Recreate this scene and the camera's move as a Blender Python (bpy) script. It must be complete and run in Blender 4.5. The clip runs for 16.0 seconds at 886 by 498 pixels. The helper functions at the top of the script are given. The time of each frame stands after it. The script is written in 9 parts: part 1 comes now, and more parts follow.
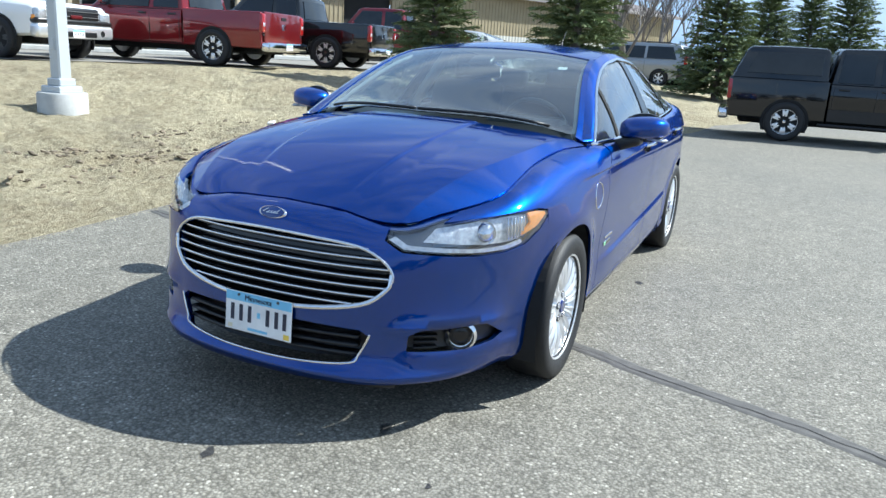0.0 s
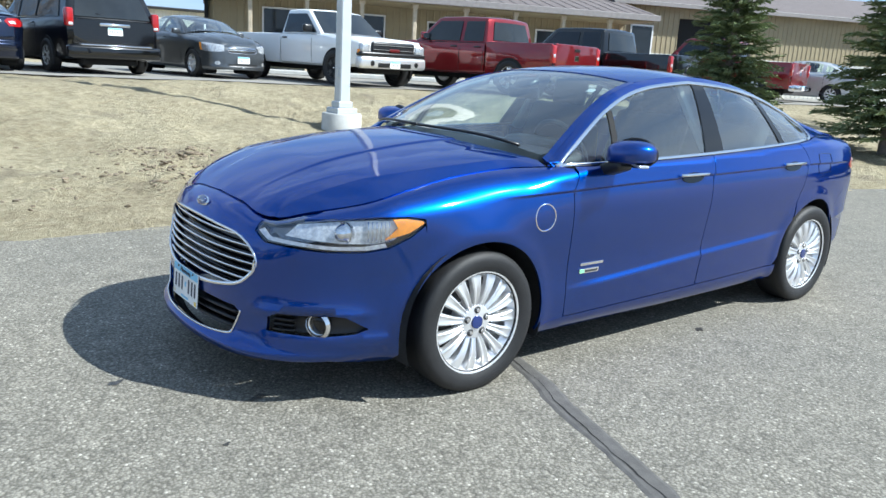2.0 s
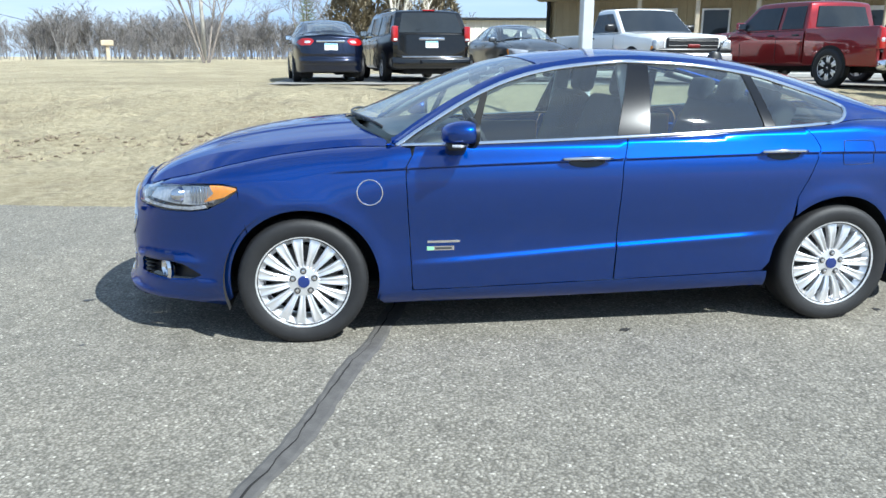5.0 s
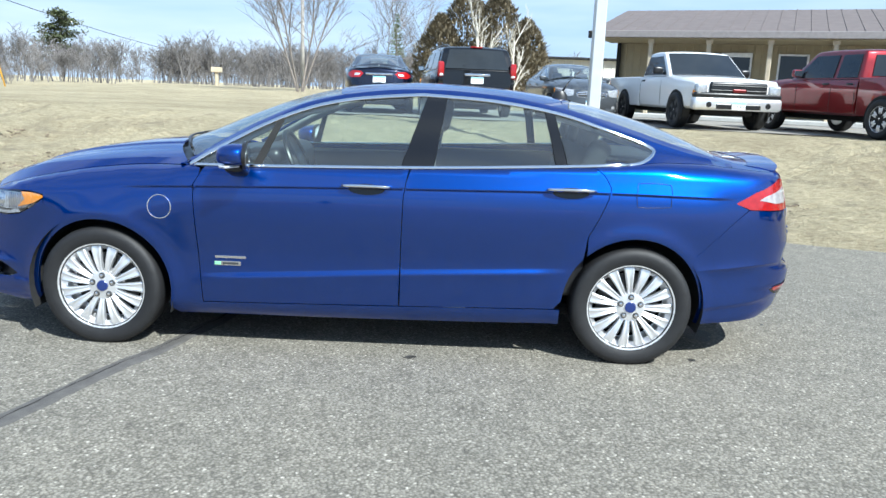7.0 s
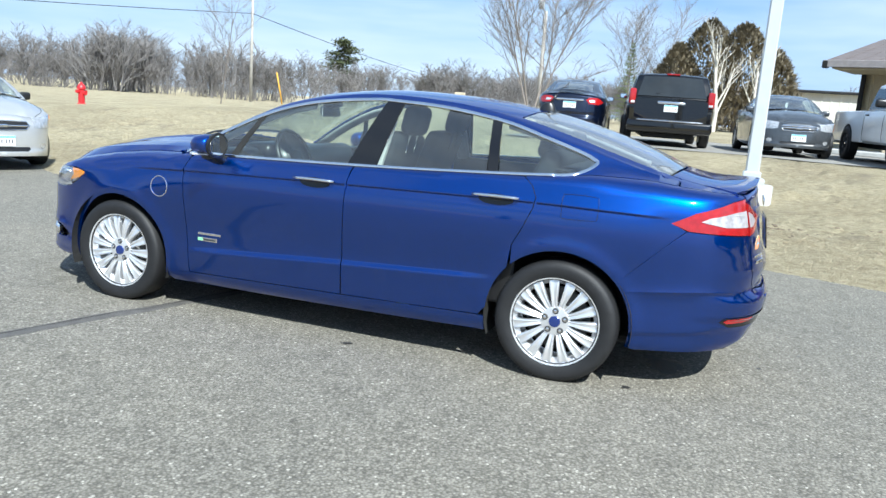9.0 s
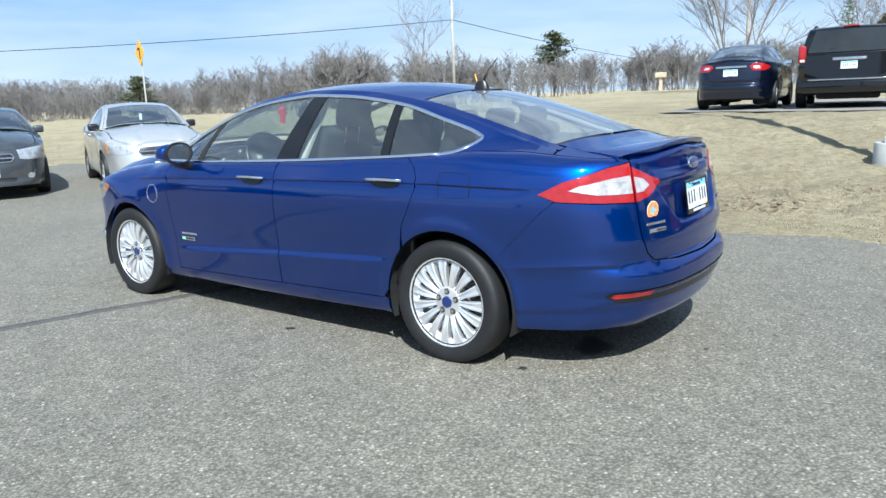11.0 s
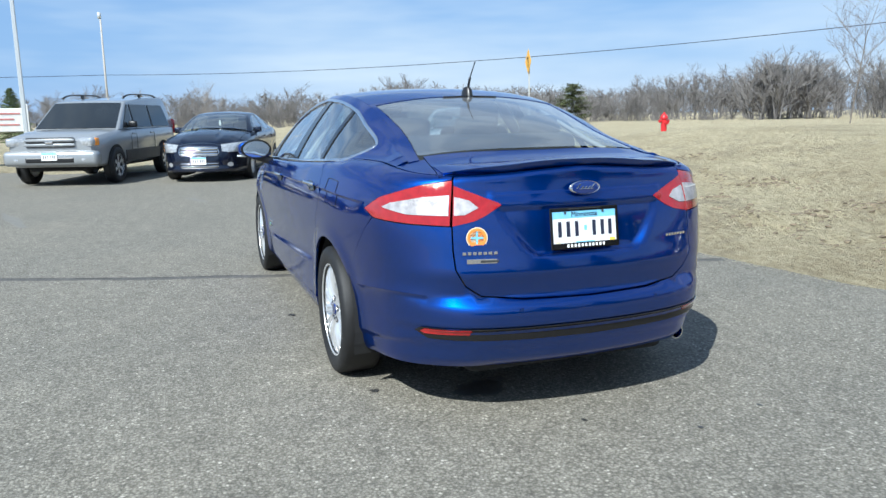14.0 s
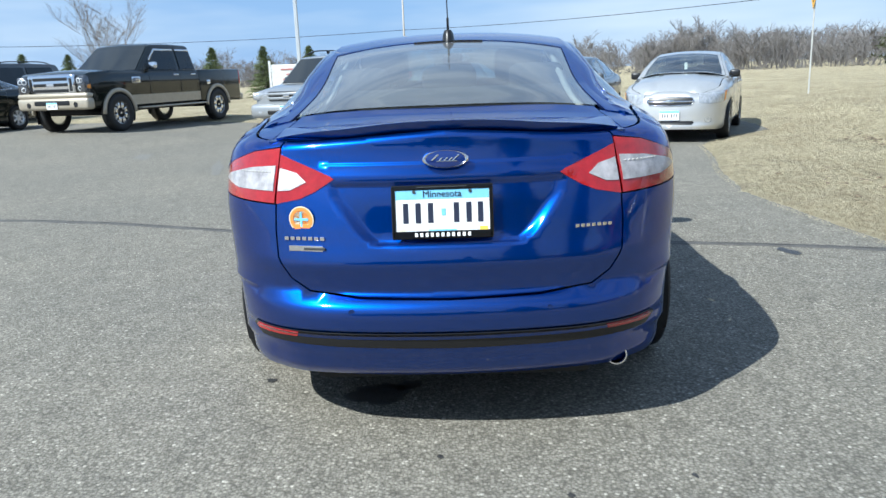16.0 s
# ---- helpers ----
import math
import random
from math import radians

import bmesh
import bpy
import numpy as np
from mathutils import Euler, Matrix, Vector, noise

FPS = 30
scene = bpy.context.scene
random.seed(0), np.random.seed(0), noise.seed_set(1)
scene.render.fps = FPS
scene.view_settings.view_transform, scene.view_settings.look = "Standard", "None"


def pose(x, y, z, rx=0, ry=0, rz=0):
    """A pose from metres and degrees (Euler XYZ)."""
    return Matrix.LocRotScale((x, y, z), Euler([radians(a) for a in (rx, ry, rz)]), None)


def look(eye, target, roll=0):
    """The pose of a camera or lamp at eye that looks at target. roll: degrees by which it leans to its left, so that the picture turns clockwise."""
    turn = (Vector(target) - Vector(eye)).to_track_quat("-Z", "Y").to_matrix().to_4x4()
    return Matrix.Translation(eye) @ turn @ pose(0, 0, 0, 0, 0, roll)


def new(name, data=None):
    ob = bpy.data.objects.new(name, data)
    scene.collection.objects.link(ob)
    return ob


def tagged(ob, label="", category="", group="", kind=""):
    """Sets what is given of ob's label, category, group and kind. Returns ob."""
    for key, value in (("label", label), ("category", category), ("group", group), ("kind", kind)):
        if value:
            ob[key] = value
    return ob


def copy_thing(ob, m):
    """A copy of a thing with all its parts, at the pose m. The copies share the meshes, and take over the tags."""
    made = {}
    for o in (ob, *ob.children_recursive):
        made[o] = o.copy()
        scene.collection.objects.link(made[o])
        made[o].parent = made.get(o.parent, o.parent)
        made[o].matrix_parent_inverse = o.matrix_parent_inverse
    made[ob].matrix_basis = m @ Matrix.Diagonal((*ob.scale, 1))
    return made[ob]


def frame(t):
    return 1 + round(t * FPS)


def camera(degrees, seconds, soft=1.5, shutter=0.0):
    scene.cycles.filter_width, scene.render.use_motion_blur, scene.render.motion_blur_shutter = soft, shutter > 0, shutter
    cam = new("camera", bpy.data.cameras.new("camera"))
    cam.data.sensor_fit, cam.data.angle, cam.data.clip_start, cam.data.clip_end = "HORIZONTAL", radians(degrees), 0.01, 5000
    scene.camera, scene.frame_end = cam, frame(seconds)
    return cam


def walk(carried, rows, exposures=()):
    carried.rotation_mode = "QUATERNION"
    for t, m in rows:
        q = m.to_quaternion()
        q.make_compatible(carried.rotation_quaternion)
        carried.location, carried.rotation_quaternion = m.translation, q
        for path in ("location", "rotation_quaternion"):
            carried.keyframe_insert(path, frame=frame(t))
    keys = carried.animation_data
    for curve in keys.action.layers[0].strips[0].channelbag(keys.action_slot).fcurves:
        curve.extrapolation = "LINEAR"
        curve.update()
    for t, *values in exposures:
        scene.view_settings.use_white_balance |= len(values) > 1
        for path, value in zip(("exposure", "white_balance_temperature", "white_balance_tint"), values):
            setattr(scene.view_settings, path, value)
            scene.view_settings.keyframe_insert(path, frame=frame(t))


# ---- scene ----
cam = camera(61.0, 16.0)
PATH = [
    (0, (4.534, 1.712, 1.381), (2.776, 0.906, 0.873), 3.3),
    (0.5, (4.385, 2.162, 1.401), (2.756, 1.116, 0.9), 2.7),
    (1, (4.115, 2.556, 1.421), (2.653, 1.3, 0.888), 1.7),
    (1.5, (3.868, 2.974, 1.447), (2.564, 1.539, 0.956), 1.9),
    (2, (3.517, 3.267, 1.425), (2.317, 1.74, 0.945), 3.3),
    (2.5, (3.161, 3.588, 1.405), (2.155, 1.927, 0.926), 2.8),
    (3, (2.769, 3.79, 1.4), (1.893, 2.084, 0.835), 5.1),
    (3.2, (2.608, 3.843, 1.412), (1.802, 2.095, 0.87), 5.2),
    (5.3, (0.927, 4.609, 1.422), (0.759, 2.68, 0.921), 1.7),
    (5.5, (0.738, 4.618, 1.415), (0.578, 2.693, 0.896), 3.8),
    (6, (0.354, 4.686, 1.428), (0.238, 2.75, 0.939), 1.9),
    (6.5, (-0.058, 4.823, 1.427), (-0.084, 2.872, 0.988), 1.3),
    (7, (-0.451, 4.793, 1.427), (-0.43, 2.837, 1.012), 2.2),
    (7.5, (-0.831, 4.85, 1.418), (-0.658, 2.891, 1.052), 0.9),
    (8, (-1.24, 4.889, 1.415), (-0.881, 2.958, 1.035), -0.4),
    (8.2, (-1.412, 4.853, 1.407), (-0.982, 2.938, 1.022), 1.7),
    (10.3, (-3.215, 4.278, 1.372), (-2.226, 2.577, 1.018), -1.7),
    (10.5, (-3.36, 4.186, 1.367), (-2.31, 2.526, 0.99), -2.3),
    (11, (-3.684, 3.887, 1.367), (-2.503, 2.323, 0.966), -2.2),
    (11.5, (-4.08, 3.65, 1.335), (-2.783, 2.172, 0.966), -0.3),
    (12, (-4.373, 3.296, 1.323), (-2.979, 1.91, 0.958), -0.1),
    (12.5, (-4.641, 2.947, 1.315), (-3.122, 1.695, 0.966), -2.5),
    (13, (-4.911, 2.56, 1.317), (-3.263, 1.484, 0.96), -2.3),
    (13.5, (-5.017, 2.113, 1.313), (-3.274, 1.209, 0.932), -2.6),
    (14, (-5.137, 1.652, 1.29), (-3.289, 0.971, 0.939), -0.9),
    (14.5, (-5.101, 1.176, 1.262), (-3.2, 0.709, 0.851), -1.6),
    (15, (-5.056, 0.719, 1.246), (-3.133, 0.369, 0.824), -1.9),
    (15.5, (-4.999, 0.266, 1.247), (-3.061, 0.194, 0.757), -1.6),
    (16, (-4.787, -0.064, 1.254), (-2.842, 0.003, 0.795), -2.2),
]
walk(cam, [(t, look(eye, target, roll)) for t, eye, target, roll in PATH], exposures=[(0, 1.02, 5940, 3), (1.5, 1.02, 5940, 3), (3, 0.86, 5940, 3), (5.5, 1.03, 5940, 3), (8, 1.02, 5940, 3), (10.5, 0.86, 5940, 3), (12, 0.82, 5940, 3), (14, 0.71, 5940, 3), (16, 0.76, 5940, 3)])

# ---- world and sun ----
SUN_AZ, SUN_EL = 131.0, 46.5          # where the sun stands: degrees from +x towards +y, and above the ground
world = bpy.data.worlds.new("world")
scene.world = world
world.use_nodes = True
wn = world.node_tree
wn.nodes.clear()
w_out = wn.nodes.new("ShaderNodeOutputWorld")
w_bg = wn.nodes.new("ShaderNodeBackground")
w_sky = wn.nodes.new("ShaderNodeTexSky")
w_sky.sky_type = "NISHITA"
w_sky.sun_disc = False
w_sky.sun_elevation = radians(SUN_EL)
w_sky.sun_rotation = radians(90 - SUN_AZ)
w_sky.air_density, w_sky.dust_density, w_sky.ozone_density = 1.0, 0.15, 2.5
# thin high cloud in long streaks over the blue
w_co = wn.nodes.new("ShaderNodeTexCoord")
w_map = wn.nodes.new("ShaderNodeMapping")
w_map.inputs["Scale"].default_value = (0.9, 0.9, 5.5)
w_map.inputs["Rotation"].default_value = (0.0, 0.06, 0.4)
w_noise = wn.nodes.new("ShaderNodeTexNoise")
w_noise.inputs["Scale"].default_value = 1.9
w_noise.inputs["Detail"].default_value = 4.5
w_noise.inputs["Roughness"].default_value = 0.58
w_ramp = wn.nodes.new("ShaderNodeValToRGB")
w_ramp.color_ramp.elements[0].position = 0.38
w_ramp.color_ramp.elements[0].color = (0, 0, 0, 1)
w_ramp.color_ramp.elements[1].position = 0.74
w_ramp.color_ramp.elements[1].color = (0.85, 0.85, 0.85, 1)
w_mix = wn.nodes.new("ShaderNodeMix")
w_mix.data_type = "RGBA"
w_mix.inputs[7].default_value = (6.8, 7.6, 8.6, 1)
w_bg.inputs["Strength"].default_value = 0.07
wn.links.new(w_co.outputs["Generated"], w_map.inputs["Vector"])
wn.links.new(w_map.outputs["Vector"], w_noise.inputs["Vector"])
wn.links.new(w_noise.outputs["Fac"], w_ramp.inputs["Fac"])
wn.links.new(w_ramp.outputs["Color"], w_mix.inputs[0])
# the air's pale blue low over the land
w_sep = wn.nodes.new("ShaderNodeSeparateXYZ")
w_low = wn.nodes.new("ShaderNodeMapRange")
w_low.inputs["From Min"].default_value, w_low.inputs["From Max"].default_value = 0.0, 0.42
w_low.inputs["To Min"].default_value, w_low.inputs["To Max"].default_value = 0.85, 0.40
w_haze = wn.nodes.new("ShaderNodeMix")
w_haze.data_type = "RGBA"
w_haze.inputs[7].default_value = (2.65, 4.3, 7.5, 1)
wn.links.new(w_co.outputs["Generated"], w_sep.inputs["Vector"])
wn.links.new(w_sep.outputs["Z"], w_low.inputs["Value"])
wn.links.new(w_low.outputs["Result"], w_haze.inputs[0])
wn.links.new(w_sky.outputs["Color"], w_haze.inputs[6])
wn.links.new(w_haze.outputs[2], w_mix.inputs[6])
wn.links.new(w_mix.outputs[2], w_bg.inputs["Color"])
wn.links.new(w_bg.outputs["Background"], w_out.inputs["Surface"])

sun = new("sun", bpy.data.lights.new("sun", "SUN"))
sun.data.energy, sun.data.angle, sun.data.color = 4.6, radians(0.53), (1.0, 0.965, 0.92)
sun_dir = Vector((math.cos(radians(SUN_EL)) * math.cos(radians(SUN_AZ)), math.cos(radians(SUN_EL)) * math.sin(radians(SUN_AZ)), math.sin(radians(SUN_EL))))
sun.matrix_world = look(sun_dir * 60, (0, 0, 0))

# ---- materials ----
def material(name):
    m = bpy.data.materials.new(name)
    m.use_nodes = True
    return m, m.node_tree, m.node_tree.nodes["Principled BSDF"]


def node(nt, kind, **values):
    n = nt.nodes.new(kind)
    for key, value in values.items():
        n.inputs[key.replace("_", " ")].default_value = value
    return n


def noise_node(nt, scale, detail=4.0, rough=0.55, coords="Object", stretch=(1, 1, 1)):
    co = nt.nodes.new("ShaderNodeTexCoord")
    mp = nt.nodes.new("ShaderNodeMapping")
    mp.inputs["Scale"].default_value = stretch
    n = node(nt, "ShaderNodeTexNoise", Scale=scale, Detail=detail, Roughness=rough)
    nt.links.new(co.outputs[coords], mp.inputs["Vector"])
    nt.links.new(mp.outputs["Vector"], n.inputs["Vector"])
    return n


def ramp(nt, source, stops):
    r = nt.nodes.new("ShaderNodeValToRGB")
    while len(r.color_ramp.elements) < len(stops):
        r.color_ramp.elements.new(0.5)
    for e, (p, c) in zip(r.color_ramp.elements, stops):
        e.position, e.color = p, (*c, 1) if len(c) == 3 else c
    nt.links.new(source, r.inputs["Fac"])
    return r


def mix_rgb(nt, fac, a, b, mode="MIX"):
    m = nt.nodes.new("ShaderNodeMix")
    m.data_type, m.blend_type = "RGBA", mode
    for socket, value in ((0, fac), (6, a), (7, b)):
        if isinstance(value, (int, float)):
            m.inputs[socket].default_value = value
        elif isinstance(value, tuple):
            m.inputs[socket].default_value = (*value, 1)
        else:
            nt.links.new(value, m.inputs[socket])
    return m.outputs[2]


def bump(nt, p, height, strength, distance):
    b = node(nt, "ShaderNodeBump", Strength=strength, Distance=distance)
    nt.links.new(height, b.inputs["Height"])
    nt.links.new(b.outputs["Normal"], p.inputs["Normal"])
    return b


def plain(name, colour, rough=0.5, metal=0.0, vary=0.12, scale=9.0, grain=0.0, coat=0.0, spec=0.5):
    """A surface of one paint or stuff with slight unevenness in colour, gloss and relief."""
    m, nt, p = material(name)
    n = noise_node(nt, scale, 5.0, 0.6)
    lo = tuple(c * (1 - vary) for c in colour)
    hi = tuple(min(1, c * (1 + vary)) for c in colour)
    r = ramp(nt, n.outputs["Fac"], [(0.3, lo), (0.7, hi)])
    nt.links.new(r.outputs["Color"], p.inputs["Base Color"])
    p.inputs["Roughness"].default_value = rough
    p.inputs["Metallic"].default_value = metal
    p.inputs["Coat Weight"].default_value = coat
    p.inputs["Coat Roughness"].default_value = 0.04
    p.inputs["Specular IOR Level"].default_value = spec
    if grain:
        g = noise_node(nt, scale * 12, 4.0, 0.6)
        bump(nt, p, g.outputs["Fac"], 0.5, grain)
    return m


def car_paint(name, colour, metal=0.5, rough=0.32, flake=0.25, coat=1.0, dust=0.010, gloss=1.6, edge=(1.0, 1.0, 1.0)):
    m, nt, p = material(name)
    fl = noise_node(nt, 900.0, 1.0, 0.5)
    r = ramp(nt, fl.outputs["Fac"], [(0.35, tuple(c * (1 - flake) for c in colour)), (0.7, tuple(min(1, c * (1 + flake)) for c in colour))])
    d = noise_node(nt, 3.0, 6.0, 0.65)
    dr = ramp(nt, d.outputs["Fac"], [(0.45, (0, 0, 0)), (0.8, (dust * 4, dust * 4, dust * 4))])
    col = mix_rgb(nt, dr.outputs["Color"], r.outputs["Color"], (0.25, 0.23, 0.2))
    nt.links.new(col, p.inputs["Base Color"])
    p.inputs["Metallic"].default_value = metal
    p.inputs["Roughness"].default_value = rough
    p.inputs["Coat Weight"].default_value = coat
    p.inputs["Specular IOR Level"].default_value = 0.5 if metal > 0.8 else 0.12
    p.inputs["Specular Tint"].default_value = (*edge, 1)
    p.inputs["Coat Roughness"].default_value = 0.05
    p.inputs["Coat IOR"].default_value = gloss
    return m


def window_glass(name, tint, gloss=1.0, film=0.0):
    m, nt, p = material(name)
    nt.nodes.remove(p)
    out = nt.nodes["Material Output"]
    tr = node(nt, "ShaderNodeBsdfTransparent", Color=(*tint, 1))
    gl = node(nt, "ShaderNodeBsdfGlossy", Color=(gloss, gloss, gloss, 1), Roughness=0.01)
    # gloss that rises from 10 per cent square on to a mirror at a glance
    lw = node(nt, "ShaderNodeLayerWeight", Blend=0.5)
    pw = nt.nodes.new("ShaderNodeMath")
    pw.operation = "POWER"
    pw.inputs[1].default_value = 2.7
    ma = nt.nodes.new("ShaderNodeMath")
    ma.operation = "MULTIPLY_ADD"
    ma.inputs[1].default_value = 0.88
    ma.inputs[2].default_value = 0.10
    mx = nt.nodes.new("ShaderNodeMixShader")
    nt.links.new(lw.outputs["Facing"], pw.inputs[0])
    nt.links.new(pw.outputs["Value"], ma.inputs[0])
    nt.links.new(ma.outputs["Value"], mx.inputs["Fac"])
    nt.links.new(tr.outputs["BSDF"], mx.inputs[1])
    nt.links.new(gl.outputs["BSDF"], mx.inputs[2])
    last = mx
    if film:
        # a thin even pale film: some dust, and sky reflection put in as colour
        df = node(nt, "ShaderNodeBsdfDiffuse", Color=(0.7, 0.72, 0.74, 1))
        last = nt.nodes.new("ShaderNodeMixShader")
        last.inputs["Fac"].default_value = film
        nt.links.new(mx.outputs["Shader"], last.inputs[1])
        nt.links.new(df.outputs["BSDF"], last.inputs[2])
    nt.links.new(last.outputs["Shader"], out.inputs["Surface"])
    return m


def asphalt_material():
    m, nt, p = material("asphalt")
    co = nt.nodes.new("ShaderNodeTexCoord")
    # chips of stone in worn binder
    v = node(nt, "ShaderNodeTexVoronoi", Scale=86.0)
    v.feature = "F1"
    nt.links.new(co.outputs["Object"], v.inputs["Vector"])
    chips = ramp(nt, v.outputs["Color"], [(0.0, (0.150, 0.139, 0.116)), (0.5, (0.228, 0.212, 0.176)), (0.84, (0.309, 0.288, 0.240)), (0.95, (0.525, 0.493, 0.424))])
    edge = ramp(nt, v.outputs["Distance"], [(0.3, (1, 1, 1)), (0.75, (0.45, 0.44, 0.42))])
    base = mix_rgb(nt, 0.85, chips.outputs["Color"], edge.outputs["Color"], "MULTIPLY")
    big = noise_node(nt, 0.45, 6.0, 0.6)
    br = ramp(nt, big.outputs["Fac"], [(0.3, (0.90, 0.91, 0.92)), (0.7, (1.10, 1.09, 1.07))])
    base = mix_rgb(nt, 1.0, base, br.outputs["Color"], "MULTIPLY")
    mid = noise_node(nt, 6.0, 5.0, 0.7)
    mr = ramp(nt, mid.outputs["Fac"], [(0.36, (0.84, 0.84, 0.84)), (0.62, (1.05, 1.05, 1.05))])
    base = mix_rgb(nt, 1.0, base, mr.outputs["Color"], "MULTIPLY")
    nt.links.new(base, p.inputs["Base Color"])
    p.inputs["Roughness"].default_value = 0.82
    h = noise_node(nt, 160.0, 3.0, 0.6)
    add = nt.nodes.new("ShaderNodeMath")
    add.operation = "SUBTRACT"
    nt.links.new(h.outputs["Fac"], add.inputs[0])
    nt.links.new(v.outputs["Distance"], add.inputs[1])
    bump(nt, p, add.outputs["Value"], 0.55, 0.006)
    return m


def dry_grass_material():
    m, nt, p = material("dry_grass")
    n1 = noise_node(nt, 0.5, 8.0, 0.62)
    n2 = noise_node(nt, 9.0, 8.0, 0.72, stretch=(1, 1.6, 1))
    n3 = noise_node(nt, 70.0, 4.0, 0.7, stretch=(1, 2.2, 1))
    a = ramp(nt, n2.outputs["Fac"], [(0.28, (0.275, 0.240, 0.168)), (0.45, (0.448, 0.395, 0.275)), (0.62, (0.575, 0.517, 0.372)), (0.8, (0.645, 0.588, 0.45))])
    b = ramp(nt, n1.outputs["Fac"], [(0.3, (0.80, 0.77, 0.74)), (0.65, (1.10, 1.09, 1.06))])
    c = mix_rgb(nt, 1.0, a.outputs["Color"], b.outputs["Color"], "MULTIPLY")
    d = ramp(nt, n3.outputs["Fac"], [(0.32, (0.58, 0.56, 0.53)), (0.6, (1.12, 1.11, 1.08))])
    c = mix_rgb(nt, 0.8, c, d.outputs["Color"], "MULTIPLY")
    # bare soil showing through in patches
    n4 = noise_node(nt, 1.3, 9.0, 0.68)
    e = ramp(nt, n4.outputs["Fac"], [(0.55, (0, 0, 0)), (0.68, (0.75, 0.75, 0.75))])
    c = mix_rgb(nt, e.outputs["Color"], c, (0.255, 0.220, 0.162))
    nt.links.new(c, p.inputs["Base Color"])
    p.inputs["Roughness"].default_value = 0.95
    p.inputs["Specular IOR Level"].default_value = 0.1
    bump(nt, p, n2.outputs["Fac"], 1.0, 0.13)
    return m


ASPHALT = asphalt_material()
DRY_GRASS = dry_grass_material()
BLUE_PAINT = car_paint("blue_paint", (0.0006, 0.040, 0.25), metal=0.92, rough=0.38, flake=0.35, dust=0.0004, gloss=1.6, edge=(0.25, 0.45, 1.0))
GLASS = window_glass("clear_glass", (0.84, 0.93, 0.89), film=0.022)
SCREEN_GLASS = window_glass("screen_glass", (0.80, 0.93, 0.90), gloss=0.8, film=0.032)
REAR_GLASS = window_glass("veiled_rear_glass", (0.74, 0.82, 0.80), film=0.075)
LENS = window_glass("lamp_lens", (0.92, 0.93, 0.94))
CHROME = plain("chrome", (0.78, 0.78, 0.8), 0.08, 1.0, 0.04)
SILVER = plain("silver_alloy", (0.86, 0.86, 0.87), 0.30, 0.75, 0.05)
BLACK_TRIM = plain("black_trim", (0.012, 0.012, 0.013), 0.35, 0, 0.2, 12, 0.0)
GLOSS_BLACK = plain("gloss_black", (0.008, 0.008, 0.009), 0.12, 0, 0.1)
RUBBER = plain("tyre_rubber", (0.011, 0.011, 0.012), 0.6, 0, 0.25, 25, 0.002)
UNDER = plain("underbody", (0.012, 0.012, 0.012), 0.9, 0, 0.3, 8, 0.004)
CLOTH = plain("seat_cloth", (0.03, 0.03, 0.033), 0.85, 0, 0.2, 30, 0.003)
GREY_TRIM = plain("grey_headliner", (0.42, 0.41, 0.39), 0.9, 0, 0.08, 30, 0.002)
RED_LENS = plain("red_lens", (0.33, 0.008, 0.009), 0.12, 0.0, 0.22, 34, 0.001, 1.0)
CLEAR_LENS = plain("clear_reflector", (0.70, 0.71, 0.73), 0.15, 0.45, 0.35, 60, 0.003, 0.7)
AMBER = plain("amber_lens", (0.85, 0.30, 0.02), 0.1, 0, 0.15, 50, 0.002, 1.0)
WHITE_PAINT = plain("white_paint", (0.80, 0.80, 0.79), 0.4)
PLATE_BLUE = plain("plate_blue", (0.22, 0.55, 0.78), 0.4)
INK = plain("plate_ink", (0.02, 0.025, 0.05), 0.4)
OVAL_BLUE = plain("badge_blue", (0.01, 0.03, 0.16), 0.15, 0.2, 0.05, 9, 0, 1.0)
MIRROR_GLASS = plain("mirror_glass", (0.85, 0.87, 0.88), 0.02, 1.0, 0.01)
STEEL_DARK = plain("dark_steel", (0.10, 0.10, 0.10), 0.5, 0.8)
GREEN_BADGE = plain("green_badge", (0.25, 0.6, 0.35), 0.3)
ORANGE_STICKER = plain("orange_sticker", (0.85, 0.28, 0.06), 0.4)
CREAM_STICKER = plain("cream_sticker", (0.75, 0.68, 0.5), 0.4)
YELLOW_STICKER = plain("yellow_sticker", (0.9, 0.65, 0.1), 0.4)
AUTO_GLASS = plain("auto_glass", (0.022, 0.026, 0.030), 0.03, 0.0, 0.25, 1.2)
LAMP_BOWL = plain("lamp_bowl", (0.16, 0.165, 0.18), 0.16, 0.8, 0.3, 20)
TAIL_CLEAR = plain("tail_clear_lens", (0.42, 0.40, 0.41), 0.3, 0.15, 0.35, 26, 0.003, 1.0)
BADGE_RED = plain("badge_red", (0.13, 0.012, 0.014), 0.3, 0.3)

# ---- ground ----
def part(name, bm, mat, parent=None, label="", smooth=False, at=None):
    """Links a bmesh as one mesh object, under a thing or a part where one is given."""
    me = bpy.data.meshes.new(name)
    bm.to_mesh(me)
    bm.free()
    for one in (mat if isinstance(mat, (list, tuple)) else [mat]):
        me.materials.append(one)
    if smooth:
        me.shade_smooth()
    ob = new(name, me)
    if parent:
        ob.parent = parent
    if at is not None:
        ob.matrix_local = at
    if label:
        ob["label"] = label
    return ob


def smoothstep(a, b, x):
    t = min(1.0, max(0.0, (x - a) / (b - a)))
    return t * t * (3 - 2 * t)


